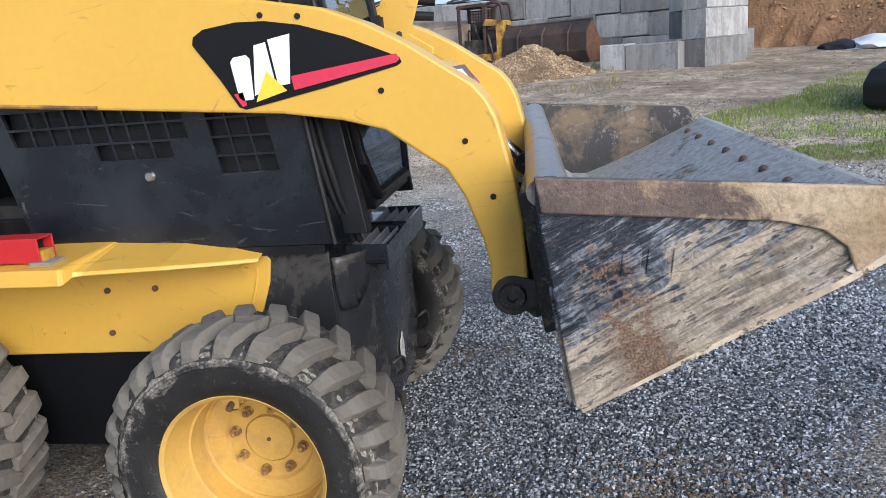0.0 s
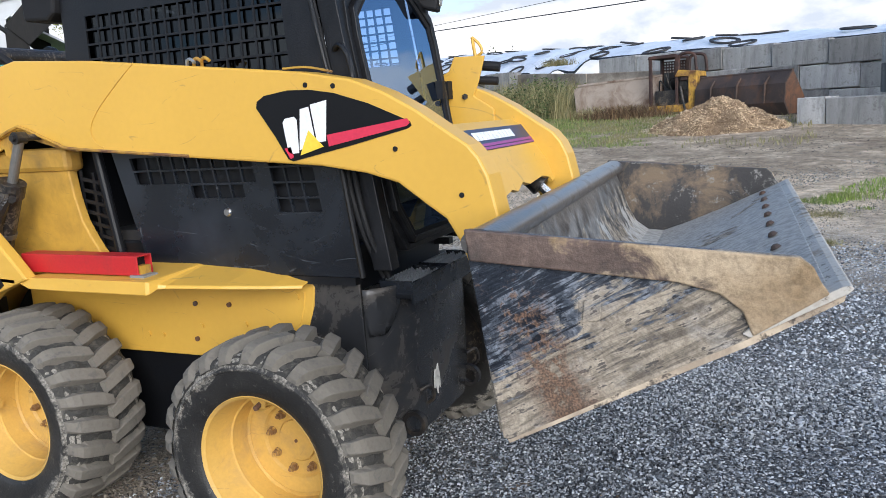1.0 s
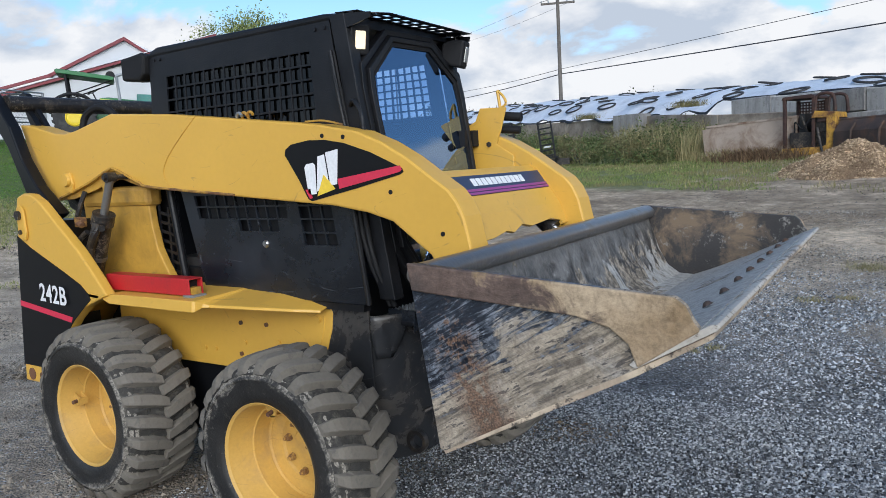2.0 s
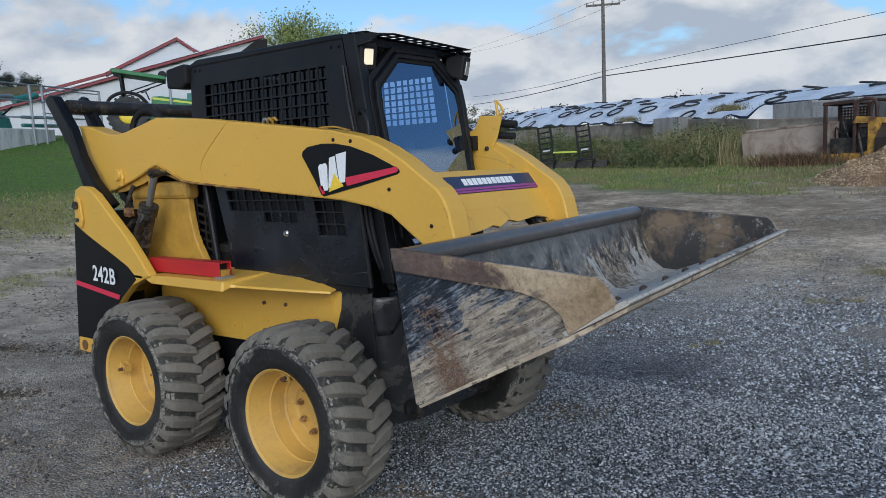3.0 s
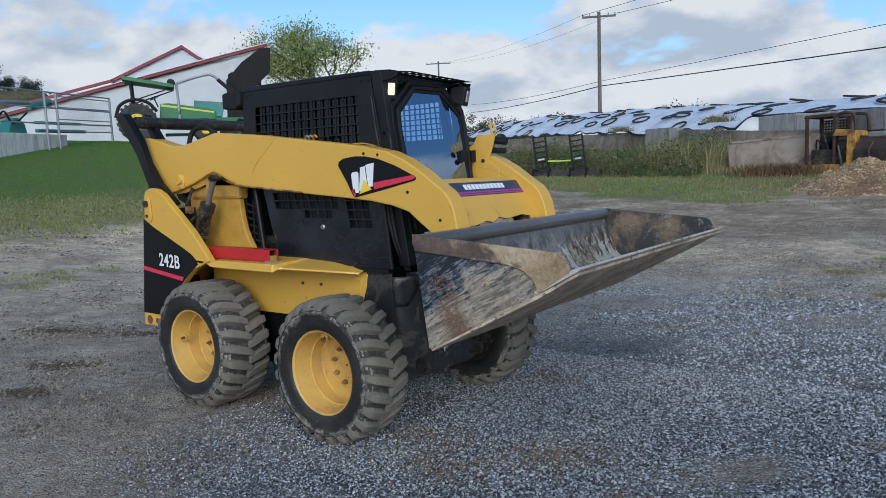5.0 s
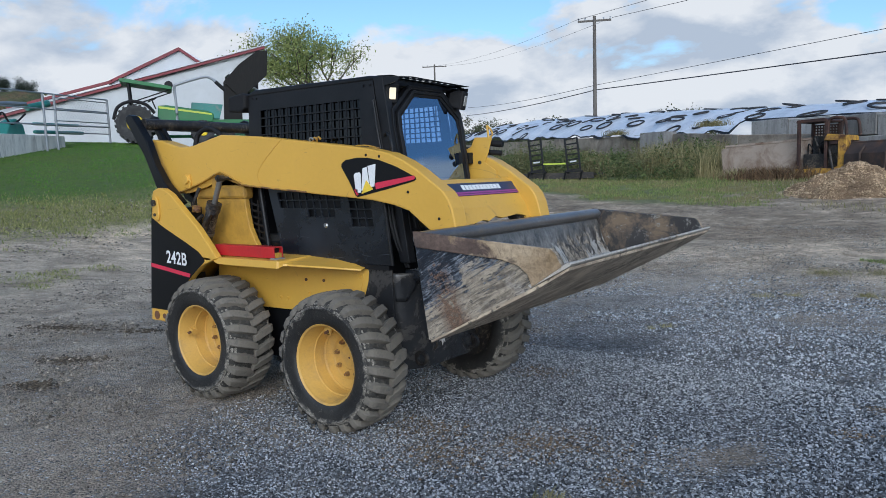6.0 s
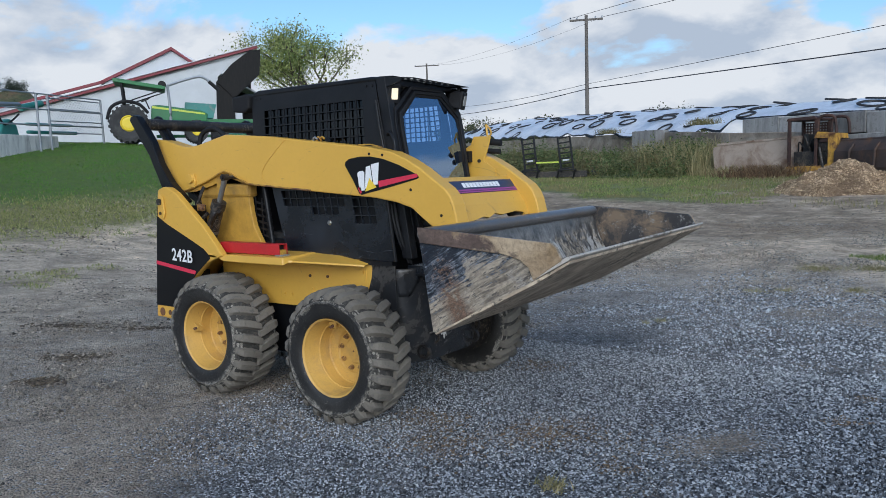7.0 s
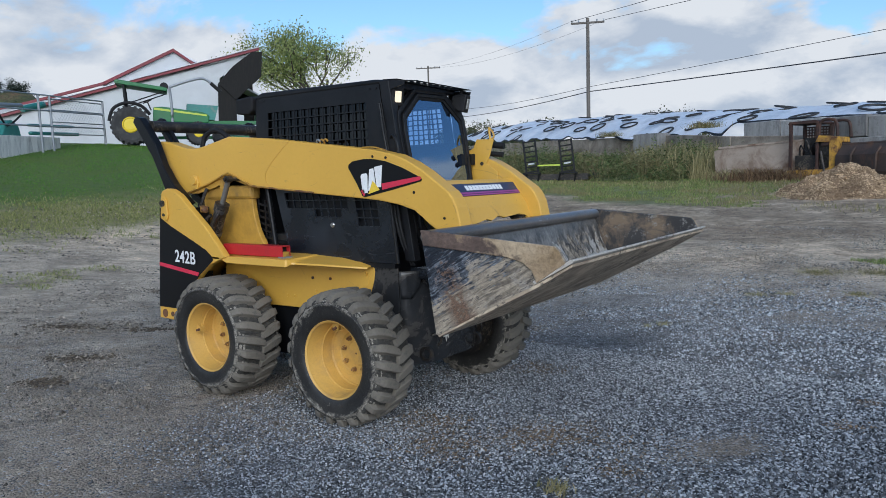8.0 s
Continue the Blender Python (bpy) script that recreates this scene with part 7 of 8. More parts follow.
def roofline(s):
    return 5.04 + (8.85 - 5.04) * s / SL


s_open = s_at(-32.84, 23.34)
shpart("front_wall", prism([(-14, 2.0), (s_open, 2.0), (s_open, 7.25), (s_at(-31.9, 24.4), 8.45), (SL - 0.35, 8.72), (0, roofline(0)), (-14, roofline(-14))], 0, 0.12), METAL_WHITE, "white corrugated shed wall")
shpart("gable_wall", prism([(sl_, roofline(sl_) - 0.1), (sr_, roofline(sr_) - 0.1), (sr_, 7.97), (sp, 8.80), (sl_, 6.95)], 1.2, 1.3), METAL_WHITE, "white gable wall")
for k in range(60):
    s = -13.5 + k * 0.42
    if s < s_open - 0.1:
        shpart("wall_rib", box(s, s + 0.03, -0.012, 0.0, 2.0, roofline(s) - 0.08), METAL_WHITE)
shpart("roof_trim", prism([(-14, roofline(-14)), (SL, roofline(SL)), (SL, roofline(SL) + 0.13), (-14, roofline(-14) + 0.13)], -0.25, 0.15), TRIM_RED, "dull red roof trim")
shpart("roof_sheet", prism([(-14, roofline(-14) + 0.17), (SL, roofline(SL) + 0.17), (SL, roofline(SL) + 0.21), (-14, roofline(-14) + 0.21)], -0.2, 1.2), ROOF_WHITE)
shpart("gable_trim", prism([(sl_ - 5.2, 5.45), (sl_, 6.95), (sl_, 7.10), (sl_ - 5.2, 5.60)], 1.0, 1.2), TRIM_RED, "dull red gable trim")
shpart("gable_trim", prism([(sl_ - 0.2, 6.88), (sp, 8.80), (sr_, 7.97), (sr_, 8.12), (sp, 8.98), (sl_ - 0.2, 7.05)], 1.0, 1.2), TRIM_RED, "dull red gable trim")
shpart("gable_roof", prism([(sl_ - 0.2, 7.05), (sp, 8.98), (sr_ + 6, 5.2), (sr_ + 6, 5.1), (sp, 8.86), (sl_ - 0.2, 6.95)], 1.2, 14), ROOF_WHITE, "white metal roof")
shpart("open_bay", prism([(s_open, 3.0), (SL, 3.0), (SL, 8.6), (s_open, 7.25)], 3.2, 3.3), WOOD_DARK, "open bay of weathered boards, its shade put in their colour")
shpart("bay_side", prism([(s_open, 2.0), (s_open + 0.12, 2.0), (s_open + 0.12, 7.3), (s_open, 7.2)], 0.12, 3.3), WOOD_DARK)
shpart("bay_soffit", prism([(10.75, 6.94), (11.6, 7.9), (12.65, 8.70), (13.25, 8.75), (13.14, 7.36), (11.69, 6.04)], -0.30, -0.22), WOOD_DARK, "boarded bay end coloured dark for shade")
shpart("bay_shade", prism([(10.62, 2.4), (10.75, 6.94), (11.69, 6.04), (11.66, 2.4)], -0.20, -0.12), WOOD_DARK, "weathered boards coloured dark for the bay's shade")
for k in range(7):
    shpart("board", box(s_open + 0.14 + k * 0.25, s_open + 0.35 + k * 0.25, 0.5 + 0.05 * (k % 2), 0.56 + 0.05 * (k % 2), 2.2, 6.9 - 0.42 * k), WOOD_DARK, "vertical board coloured dark for the bay's shade")
shpart("bay_door", prism([(11.68, 2.4), (12.06, 2.4), (12.08, 5.62), (11.70, 5.98)], -0.19, -0.11), METAL_WHITE, "white door panel")

# green tractor with a canopy and a loader, parked on the bank
trac = thing("tractor", "green and yellow tractor with a flat canopy on the lawn bank", "tractor")
TM = pose(-22.65, 11.65, 2.90, 0, 0, 57)


def tractor_part(name, bm, mat_, label="", parent=None, **kw):
    o = part(name, bm, mat_, parent or trac, label, **kw)
    o.matrix_world = TM
    return o


def tractor_wheel(x, y, r, w, rim):
    bm = lathe([(r * 0.40, w * 0.40), (r * 0.62, w * 0.46), (r * 0.78, w * 0.5), (r * 0.92, w * 0.46), (r * 0.95, 0), (r * 0.92, -w * 0.46), (r * 0.78, -w * 0.5), (r * 0.62, -w * 0.46), (r * 0.40, -w * 0.40)], 36)
    t = tractor_part("wheel", moved(bm, Matrix.Translation((x, y, r))), OLD_RUBBER, "black lugged tractor tyre")
    lug = None
    for k in range(22):
        turn = Matrix.Translation((x, y, r)) @ pose(0, 0, 0, 0, 360 * k / 22, 0)
        if lug is None:
            lug = tractor_part("tread_lug", box(-0.045, 0.045, -w * 0.50, w * 0.50, r * 0.80, r), OLD_RUBBER, "", t)
            o = lug
        else:
            o = new("tread_lug", lug.data)
            o.parent = t
        o.matrix_world = TM @ turn
    disc = lathe([(r * 0.42, -w * 0.40), (r * 0.36, -w * 0.50), (r * 0.33, -w * 0.44), (r * 0.24, -w * 0.48), (0.0, -w * 0.46)], 28)
    tractor_part("rim", moved(disc, Matrix.Translation((x, y, r))), rim, "yellow wheel centre", t)


tractor_wheel(0.0, 0.0, 0.70, 0.40, TRACTOR_YELLOW)
tractor_wheel(0.0, 1.5, 0.70, 0.40, TRACTOR_YELLOW)
tractor_wheel(2.35, 0.15, 0.42, 0.26, TRACTOR_YELLOW)
tractor_wheel(2.35, 1.35, 0.42, 0.26, TRACTOR_YELLOW)
tractor_part("hood", prism([(0.75, 0.85), (2.75, 0.80), (2.80, 1.10), (2.55, 1.22), (1.10, 1.42), (0.80, 1.40)], 0.45, 1.05), GREEN, "green bonnet", bevel=0.04)
tractor_part("hood_stripe", prism([(0.82, 1.30), (2.70, 1.06), (2.70, 1.12), (0.82, 1.38)], 0.435, 0.45), LIME, "lime stripe on the bonnet")
tractor_part("chassis", box(-0.3, 2.6, 0.5, 1.0, 0.55, 0.86), GREEN)
tractor_part("fender", pipe([(-0.72, 0.0, 0.85), (-0.55, 0.0, 1.30), (-0.10, 0.0, 1.50), (0.38, 0.0, 1.40), (0.68, 0.0, 1.08)], 0.06), SEAL, "dark rear fender")
tractor_part("seat", join(box(-0.15, 0.25, 0.5, 1.0, 1.15, 1.25), box(-0.22, -0.10, 0.5, 1.0, 1.2, 1.62)), SEAT)
tractor_part("steering_wheel", join(rod((0.72, 0.75, 1.3), (0.60, 0.75, 1.62), 0.025), moved(lathe([(0.17, -0.015), (0.19, 0.0), (0.17, 0.015), (0.155, 0.0), (0.17, -0.015)], 20, "z"), pose(0.60, 0.75, 1.63, 0, -25, 0))), SEAT)
tractor_part("canopy", prism([(-0.45, 2.22), (1.30, 1.95), (1.34, 2.05), (1.20, 2.10), (-0.40, 2.36), (-0.48, 2.32)], 0.1, 1.4), GREEN, "flat green canopy", bevel=0.02)
for y in (0.2, 1.3):
    tractor_part("canopy_post", join(rod((-0.12, y, 1.3), (-0.18, y, 2.28), 0.05), rod((-0.2, y, 1.45), (1.3, y, 1.98), 0.022)), SEAL)
tractor_part("exhaust_arm", pipe([(1.45, 0.4, 0.6), (1.45, 0.4, 1.4), (1.42, 0.4, 2.05), (1.5, 0.4, 2.16), (2.4, 0.4, 2.45), (2.75, 0.4, 2.42), (3.1, 0.4, 2.12)], 0.05), GALV, "bent grey pipe arm")
tractor_part("arm_end", rod((2.9, 0.4, 2.30), (3.25, 0.4, 1.98), 0.07), SEAL)
tractor_part("mirror", lathe([(0.0, 0.02), (0.15, 0.02), (0.15, -0.02), (0.0, -0.02)], 16), SEAL).matrix_world = TM @ pose(1.22, 0.3, 2.14)
planter = thing("planter", "teal and green farm implement behind the tractor", "implement")
for nm, bm, m_ in (("hopper", prism([(2.0, 1.1), (3.1, 1.05), (3.25, 1.62), (2.05, 1.70)], 2.2, 2.9), TEAL), ("beam", box(2.8, 6.8, 1.9, 2.05, 0.85, 1.0), GREEN), ("beam", box(3.2, 6.4, 2.6, 2.75, 0.45, 0.75), TEAL), ("frame", box(0.9, 6.6, 2.3, 2.4, 0.3, 0.42), GREEN)):
    o = part(nm, bm, m_, planter, bevel=0.01)
    o.matrix_world = TM
for k in range(2):
    tw = part("wheel", moved(lathe([(0.0, 0.05), (0.28, 0.09), (0.36, 0.06), (0.36, -0.06), (0.28, -0.09), (0.0, -0.05)], 20), Matrix.Translation((3.3 + k * 2.2, 2.0, 0.36))), OLD_RUBBER, planter)
    tw.matrix_world = TM

# concrete retaining wall and pipe pens at the lawn's far corner
ret = thing("retaining_wall", "low pale concrete retaining wall at the lawn edge", "wall", kind="structure")
q0, q1 = Vector((-21.06, 6.46)), Vector((-23.43, 9.43))
qd = (q1 - q0).normalized()
o = part("wall_body", box(-9, (q1 - q0).length, 0, 0.3, -1.6, 0.0), CONCRETE_PALE, ret, bevel=0.02)
o.matrix_world = pose(q0.x, q0.y, 3.02, 0, -1.8, math.degrees(math.atan2(qd.y, qd.x)))
pen = thing("pipe_fence", "galvanised pipe fence and gate around teal equipment", "fence")
PM = pose(-21.2, 6.7, 3.0, 0, -2, 121)
for s in (-3.2, -0.6, 1.7, 2.3, 5.5):
    part("post", rod((s, 0, -0.8), (s, 0, 1.36), 0.04, 10), GALV, pen).matrix_world = PM
for z in (0.35, 0.85, 1.35):
    part("rail", rod((-6, 0, z), (5.5, 0, z), 0.024, 8), GALV, pen).matrix_world = PM
for z in (0.1, 0.5, 0.9, 1.25):
    part("gate_bar", rod((2.3, 0.05, z), (5.5, 0.05, z), 0.018, 8), GALV, pen).matrix_world = PM
for k in range(20):
    for d in (-1, 1):
        a0, a1 = 2.35 + k * 0.16, 2.35 + k * 0.16 + d * 1.15
        c0, c1 = max(2.3, min(5.5, a0)), max(2.3, min(5.5, a1))
        z0, z1 = 0.1 + abs(c0 - a0), 0.1 + abs(c1 - a0)
        part("mesh_wire", rod((c0, 0.05, z0), (c1, 0.05, z1), 0.006, 4), GALV, pen).matrix_world = PM
equip = thing("pen_equipment", "teal pump and grey pipes standing in the pen", "equipment")
for bm, m_ in ((prism([(0.6, 0.0), (1.6, 0.0), (1.5, 0.35), (1.2, 0.55), (0.9, 0.45)], 0.6, 1.0), TEAL), (box(2.4, 5.2, 0.8, 0.95, 0.10, 0.22), TEAL), (box(2.8, 5.4, 1.1, 1.25, 0.40, 0.50), TEAL)):
    part("pump_body", bm, m_, equip, bevel=0.05).matrix_world = PM
part("suction_pipe", pipe([(-6, 0.5, 0.80), (-1, 0.5, 0.90), (0.6, 0.5, 0.98), (1.7, 0.6, 1.02)], 0.07, 10), GALV, equip, "grey pipe").matrix_world = PM
part("suction_pipe", rod((1.9, 0.7, 0.92), (3.0, 0.7, 1.12), 0.11, 14), TEAL, equip).matrix_world = PM
part("hose_run", pipe([(0, 0.5, 0.3), (0.4, 0.5, 0.7), (0.8, 0.5, 0.35), (1.5, 0.5, 0.7)], 0.03), SEAL, equip).matrix_world = PM

# utility poles and wires
def pole(x, y, top, base, arm, yaw, name="utility_pole"):
    t = thing(name, "weathered wooden utility pole with a crossarm", "pole", group="utility poles")
    part("pole_shaft", rod((x, y, base), (x, y, top), 0.17, 12, 0.12), POLE_WOOD, t)
    a = part("crossarm", moved(box(-arm, arm, -0.06, 0.06, -0.07, 0.07), pose(x, y, top - 0.35, 0, 0, yaw)), POLE_WOOD, t)
    for k in (-0.95, -0.55, 0.55, 0.95):
        part("insulator", moved(rod((k * arm, 0, 0.07), (k * arm, 0, 0.24), 0.05, 8), pose(x, y, top - 0.35, 0, 0, yaw)), GALV, a)
    return t


pole(-23.1, 50.2, 13.15, 1.0, 1.25, 25)
pole(-70.3, 91.2, 18.7, 3.0, 1.9, 30)
wires = thing("power_lines", "thin black overhead power lines", "cable")


def wire(p0, p1, sag, r=0.02):
    pts_ = []
    for k in range(9):
        t = k / 8
        p = Vector(p0).lerp(Vector(p1), t)
        p.z -= sag * 4 * t * (1 - t)
        pts_.append(p)
    part("wire", pipe(pts_, r, 5), WIRE, wires)


# two low lines cross the pole, the upper ones lead off the crossarm
wire((-23.04, 50.23, 7.62), (14.5, 35.3, 6.9), 0.05, 0.036)
wire((-23.04, 50.23, 7.98), (14.5, 35.2, 8.75), 0.05, 0.017)
wire((-60.4, 86.06, 9.9), (-23.04, 50.23, 7.62), 0.25, 0.036)
wire((-60.4, 86.06, 11.0), (-23.04, 50.23, 7.98), 0.3, 0.02)
wire((-21.9, 50.75, 12.95), (11.0, 37.3, 12.1), 0.1, 0.018)
wire((-24.3, 49.65, 12.95), (5.3, 46.6, 15.6), 0.1, 0.018)
wire((-24.3, 49.65, 12.95), (-71.9, 90.3, 18.4), 0.8, 0.009)
wire((-21.9, 50.75, 12.95), (-68.7, 92.0, 18.4), 0.8, 0.009)


# ---- trees, weeds, lawn, loose stone ----
def tree(x, y, base, height, spread, crown, seed, leaf_n, leaf_size, mat_, label, lean=0.0, cat="tree"):
    """A trunk that forks into limbs and twigs, leaves in loose clusters along the twigs."""
    r = random.Random(seed)
    t = thing("tree", label, cat)
    tips = []
    trunk = bmesh.new()
    wood = []

    def limb(p, d, length, rad, level):
        q = p + d * length
        wood.append((p, q, rad, rad * 0.62))
        if level >= 4:
            tips.append((p, q))
            return
        if level >= 2:
            tips.append((p, q))
        for _ in range(r.choice((2, 3, 3)) if level else 5):
            nd = (d + Vector((r.uniform(-1, 1), r.uniform(-1, 1), r.uniform(-0.35, 0.75))) * (0.75 if level else 0.85)).normalized()
            limb(p.lerp(q, r.uniform(0.65, 1.0)), nd, length * r.uniform(0.62, 0.85), rad * 0.6, level + 1)

    limb(Vector((0, 0, 0)), Vector((lean, 0, 1)).normalized(), height * 0.30, height * 0.022, 0)
    # draw the grown limbs out to the spread and height of the crown
    hi = max(q.z for _, q in tips)
    wide_ = sorted(math.hypot(q.x, q.y) for _, q in tips)[int(len(tips) * 0.97)]

    def fit(p):
        k = spread / wide_ * min(1.0, p.z / (height * 0.30))
        zz = p.z / hi
        return Vector((x + p.x * k, y + p.y * k, base + height * (1 - (1 - zz) ** 1.2 if zz < 1 else 1.0)))
    wood = [(fit(p), fit(q), r0, r1) for p, q, r0, r1 in wood]
    tips = [(fit(p), fit(q)) for p, q in tips]
    for p, q, r0, r1 in wood:
        trunk = join(trunk, rod(p, q, max(r0, 0.02), 6, max(r1, 0.012)))
    part("trunk", trunk, BARK, t, "grey-brown forked trunk and limbs")
    rng = np.random.default_rng(seed)
    pick = rng.integers(0, len(tips), leaf_n)
    a = np.array([[*p] for p, q in tips])[pick]
    b = np.array([[*q] for p, q in tips])[pick]
    c = a + (b - a) * rng.uniform(0.2, 1.15, (leaf_n, 1)) + rng.normal(0, crown, (leaf_n, 3))
    u = rng.normal(size=(leaf_n, 3))
    u /= np.linalg.norm(u, axis=1, keepdims=True)
    w = np.cross(u, rng.normal(size=(leaf_n, 3)))
    w /= np.linalg.norm(w, axis=1, keepdims=True)
    s = leaf_size * rng.uniform(0.6, 1.4, (leaf_n, 1))
    v = np.stack([c - u * s, c + w * s * 0.45, c + u * s, c - w * s * 0.45], 1).reshape(-1, 3)
    me = bpy.data.meshes.new("crown")
    me.from_pydata(v.tolist(), [], np.arange(leaf_n * 4).reshape(-1, 4).tolist())
    me.materials.append(mat_)
    cr = new("crown", me)
    cr.parent = t
    tagged(cr, "thin green and yellowing leaves")
    return t


tree(-38.2, 36.5, 2.6, 10.3, 5.9, 0.42, 4, 14500, 0.092, LEAF, "broad yard tree with thin yellowing leaves behind the shed")


def far_trees(name, spots, mat_, label, seed, lift=0.0):
    """A distant belt of trees: leafy clumps over short stems, in one mesh."""
    rng = np.random.default_rng(seed)
    vs_, fs_ = [], []
    for x, y, h, w in spots:
        n = 1300
        zb = gz(x, y) - 0.5 + lift
        k = rng.integers(0, 7, n)
        cl = rng.normal(0, 1, (7, 3)) * np.array([w * 0.28, w * 0.28, h * 0.17]) + np.array([x, y, zb + h * 0.60])
        c = cl[k] + rng.normal(0, 1, (n, 3)) * np.array([w * 0.13, w * 0.13, h * 0.10])
        u = rng.normal(size=(n, 3))
        u /= np.linalg.norm(u, axis=1, keepdims=True)
        q = np.cross(u, rng.normal(size=(n, 3)))
        q /= np.linalg.norm(q, axis=1, keepdims=True)
        s = h * 0.027 * rng.uniform(0.6, 1.4, (n, 1))
        v = np.stack([c - u * s, c + q * s * 0.7, c + u * s, c - q * s * 0.7], 1).reshape(-1, 3)
        i0 = len(vs_)
        vs_ += v.tolist()
        fs_ += (np.arange(n * 4).reshape(-1, 4) + i0).tolist()
        tr_ = np.array([(x - 0.3, y, zb), (x + 0.3, y, zb), (x + 0.1, y, zb + h * 0.7), (x - 0.1, y, zb + h * 0.7)])
        i0 = len(vs_)
        vs_ += tr_.tolist()
        fs_.append([i0, i0 + 1, i0 + 2, i0 + 3])
    stuff(name, vs_, fs_, mat_, label, "trees")


def at_bearing(deg, d):
    """A spot at a bearing from the yard (degrees left of +y) and a distance."""
    return 3.0 - d * math.sin(radians(deg)), -3.8 + d * math.cos(radians(deg))


rf = random.Random(8)
belt = []
for k in range(26):
    x, y = at_bearing(29.0 + k * 0.30 + rf.uniform(-0.1, 0.1), 190 + rf.uniform(-10, 20))
    belt.append((x, y, rf.uniform(5.5, 8.0), rf.uniform(5, 8)))
for k in range(10):
    x, y = at_bearing(18.6 + k * 0.36, 150 + rf.uniform(-5, 15))
    belt.append((x, y, rf.uniform(7.0, 8.5), 6))
for k in range(24):
    x, y = at_bearing(64.5 + k * 0.75, 150 + rf.uniform(-10, 30))
    belt.append((x, y, rf.uniform(9, 13.5), rf.uniform(8, 12)))
far_trees("tree_belt", belt, FAR_LEAF, "far belt of brown and green autumn trees", 21)

# a hill behind the shed, with a few dark evergreens along its crest
HILL_D, HILL_H = 205.0, 16.6
hv, hf = [], []
for i in range(25):
    for j in range(13):
        x, y = at_bearing(61.0 + i * 1.0, HILL_D - 36 + j * 6)
        up = math.sin(math.pi * j / 12) ** 1.3 * min(1.0, i / 4.0, (24 - i) / 6.0)
        hv.append((x, y, gz(x, y) - 1.5 + up * (HILL_H + 1.5 + 1.1 * noise.noise(Vector((i * 0.6, j * 0.5, 3.0))))))
for i in range(24):
    for j in range(12):
        k = i * 13 + j
        hf.append((k, k + 1, k + 14, k + 13))
hm = bpy.data.meshes.new("hillside")
hm.from_pydata(hv, [], hf)
hm.materials.append(HILL)
hm.polygons.foreach_set("use_smooth", [True] * len(hf))
tagged(new("hillside", hm), "brown and green autumn hillside behind the shed", "hill", kind="structure")
crest = []
for b_, h_, w_ in ((65.8, 5.0, 4.4), (65.7, 4.6, 4.0), (65.9, 4.2, 4.2), (67.0, 5.0, 4.0), (67.1, 4.4, 3.6), (67.9, 6.0, 4.4), (68.0, 5.2, 4.0), (69.6, 6.4, 5.0), (69.5, 5.6, 4.4)):
    x, y = at_bearing(b_, HILL_D)
    crest.append((x, y, h_, w_))
far_trees("evergreens", crest, EVERGREEN, "dark evergreens along the crest of the hill", 33, HILL_H - 1.6)

rngv = np.random.default_rng(17)


def scatter(n, x0, x1, y0, y1, keep):
    xs, ys = rngv.uniform(x0, x1, n), rngv.uniform(y0, y1, n)
    nz = np.array([noise.noise(Vector((x * 0.6, y * 0.6, 2.0))) + 0.5 * noise.noise(Vector((x * 2.2, y * 2.2, 7.0))) for x, y in zip(xs, ys)])
    k = keep(xs, ys, nz)
    return xs[k], ys[k], ground_h(xs[k], ys[k]) - 0.005


# lawn on the bank
xs, ys, zs = scatter(110000, -25, -9.5, -6, 17, lambda x, y, n: x + n * 1.3 < -13.3 + rngv.normal(0, 0.5, len(x)))
v, f = blades(rngv, xs, ys, zs, 0.034, 0.010, 1.0)
stuff("lawn_grass", v, f, GRASS, "mown green grass on the bank", "grass")
xs, ys, zs = scatter(120000, -15.5, -9.0, -6, 15, lambda x, y, n: np.abs(x + 12.0 + n * 0.9) < rngv.gamma(4.5, 0.26, len(x)))
v, f = blades(rngv, xs, ys, zs, 0.055, 0.008, 1.0)
stuff("dry_verge", v, f, VERGE_DRY, "dry straw-coloured grass at the lawn edge", "grass")
xs, ys, zs = scatter(40000, -11.0, -5.8, -4, 9, lambda x, y, n: n + rngv.normal(0, 0.06, len(x)) > 0.30 + 0.09 * (x + 11.0))
v, f = blades(rngv, xs, ys, zs, 0.045, 0.007, 1.1)
stuff("lawn_tufts", v, f, VERGE_DRY, "sparse tufts of grass creeping onto the packed earth", "grass")
# grass strip before the bunker
xs, ys, zs = scatter(95000, -17, 3, 11, 20, lambda x, y, n: (y + 0.39 * x + n * 1.3 > 11.9) & (x + n < -1.2) & (n > -0.5 + 0.22 * (x > -3.0)))
v, f = blades(rngv, xs, ys, zs, 0.06, 0.007)
stuff("verge_grass", v, f, VERGE, "rough green grass before the bunker", "grass")
xs, ys, zs = scatter(14000, -16, 2, 12, 22, lambda x, y, n: (y + 0.39 * x > 12.2) & (n > 0.0))
v, f = blades(rngv, xs, ys, zs, 0.10, 0.010, 0.6)
stuff("dry_grass", v, f, DRY_GRASS, "dry brown grass before the bunker", "grass")
# tall weeds along the wall: leafy clumps with bent stalks
def weed_zone(x, y, n):
    return (y > 18.6 - 0.12 * (x + 4) + n) & (y < 24.2 - 0.76 * (x + 6.0)) & (n > -0.5) & ~((x > -10.4) & (x < -7.9) & (y < 19.4)) & ~((x > -4.9) & (y < 20.9))


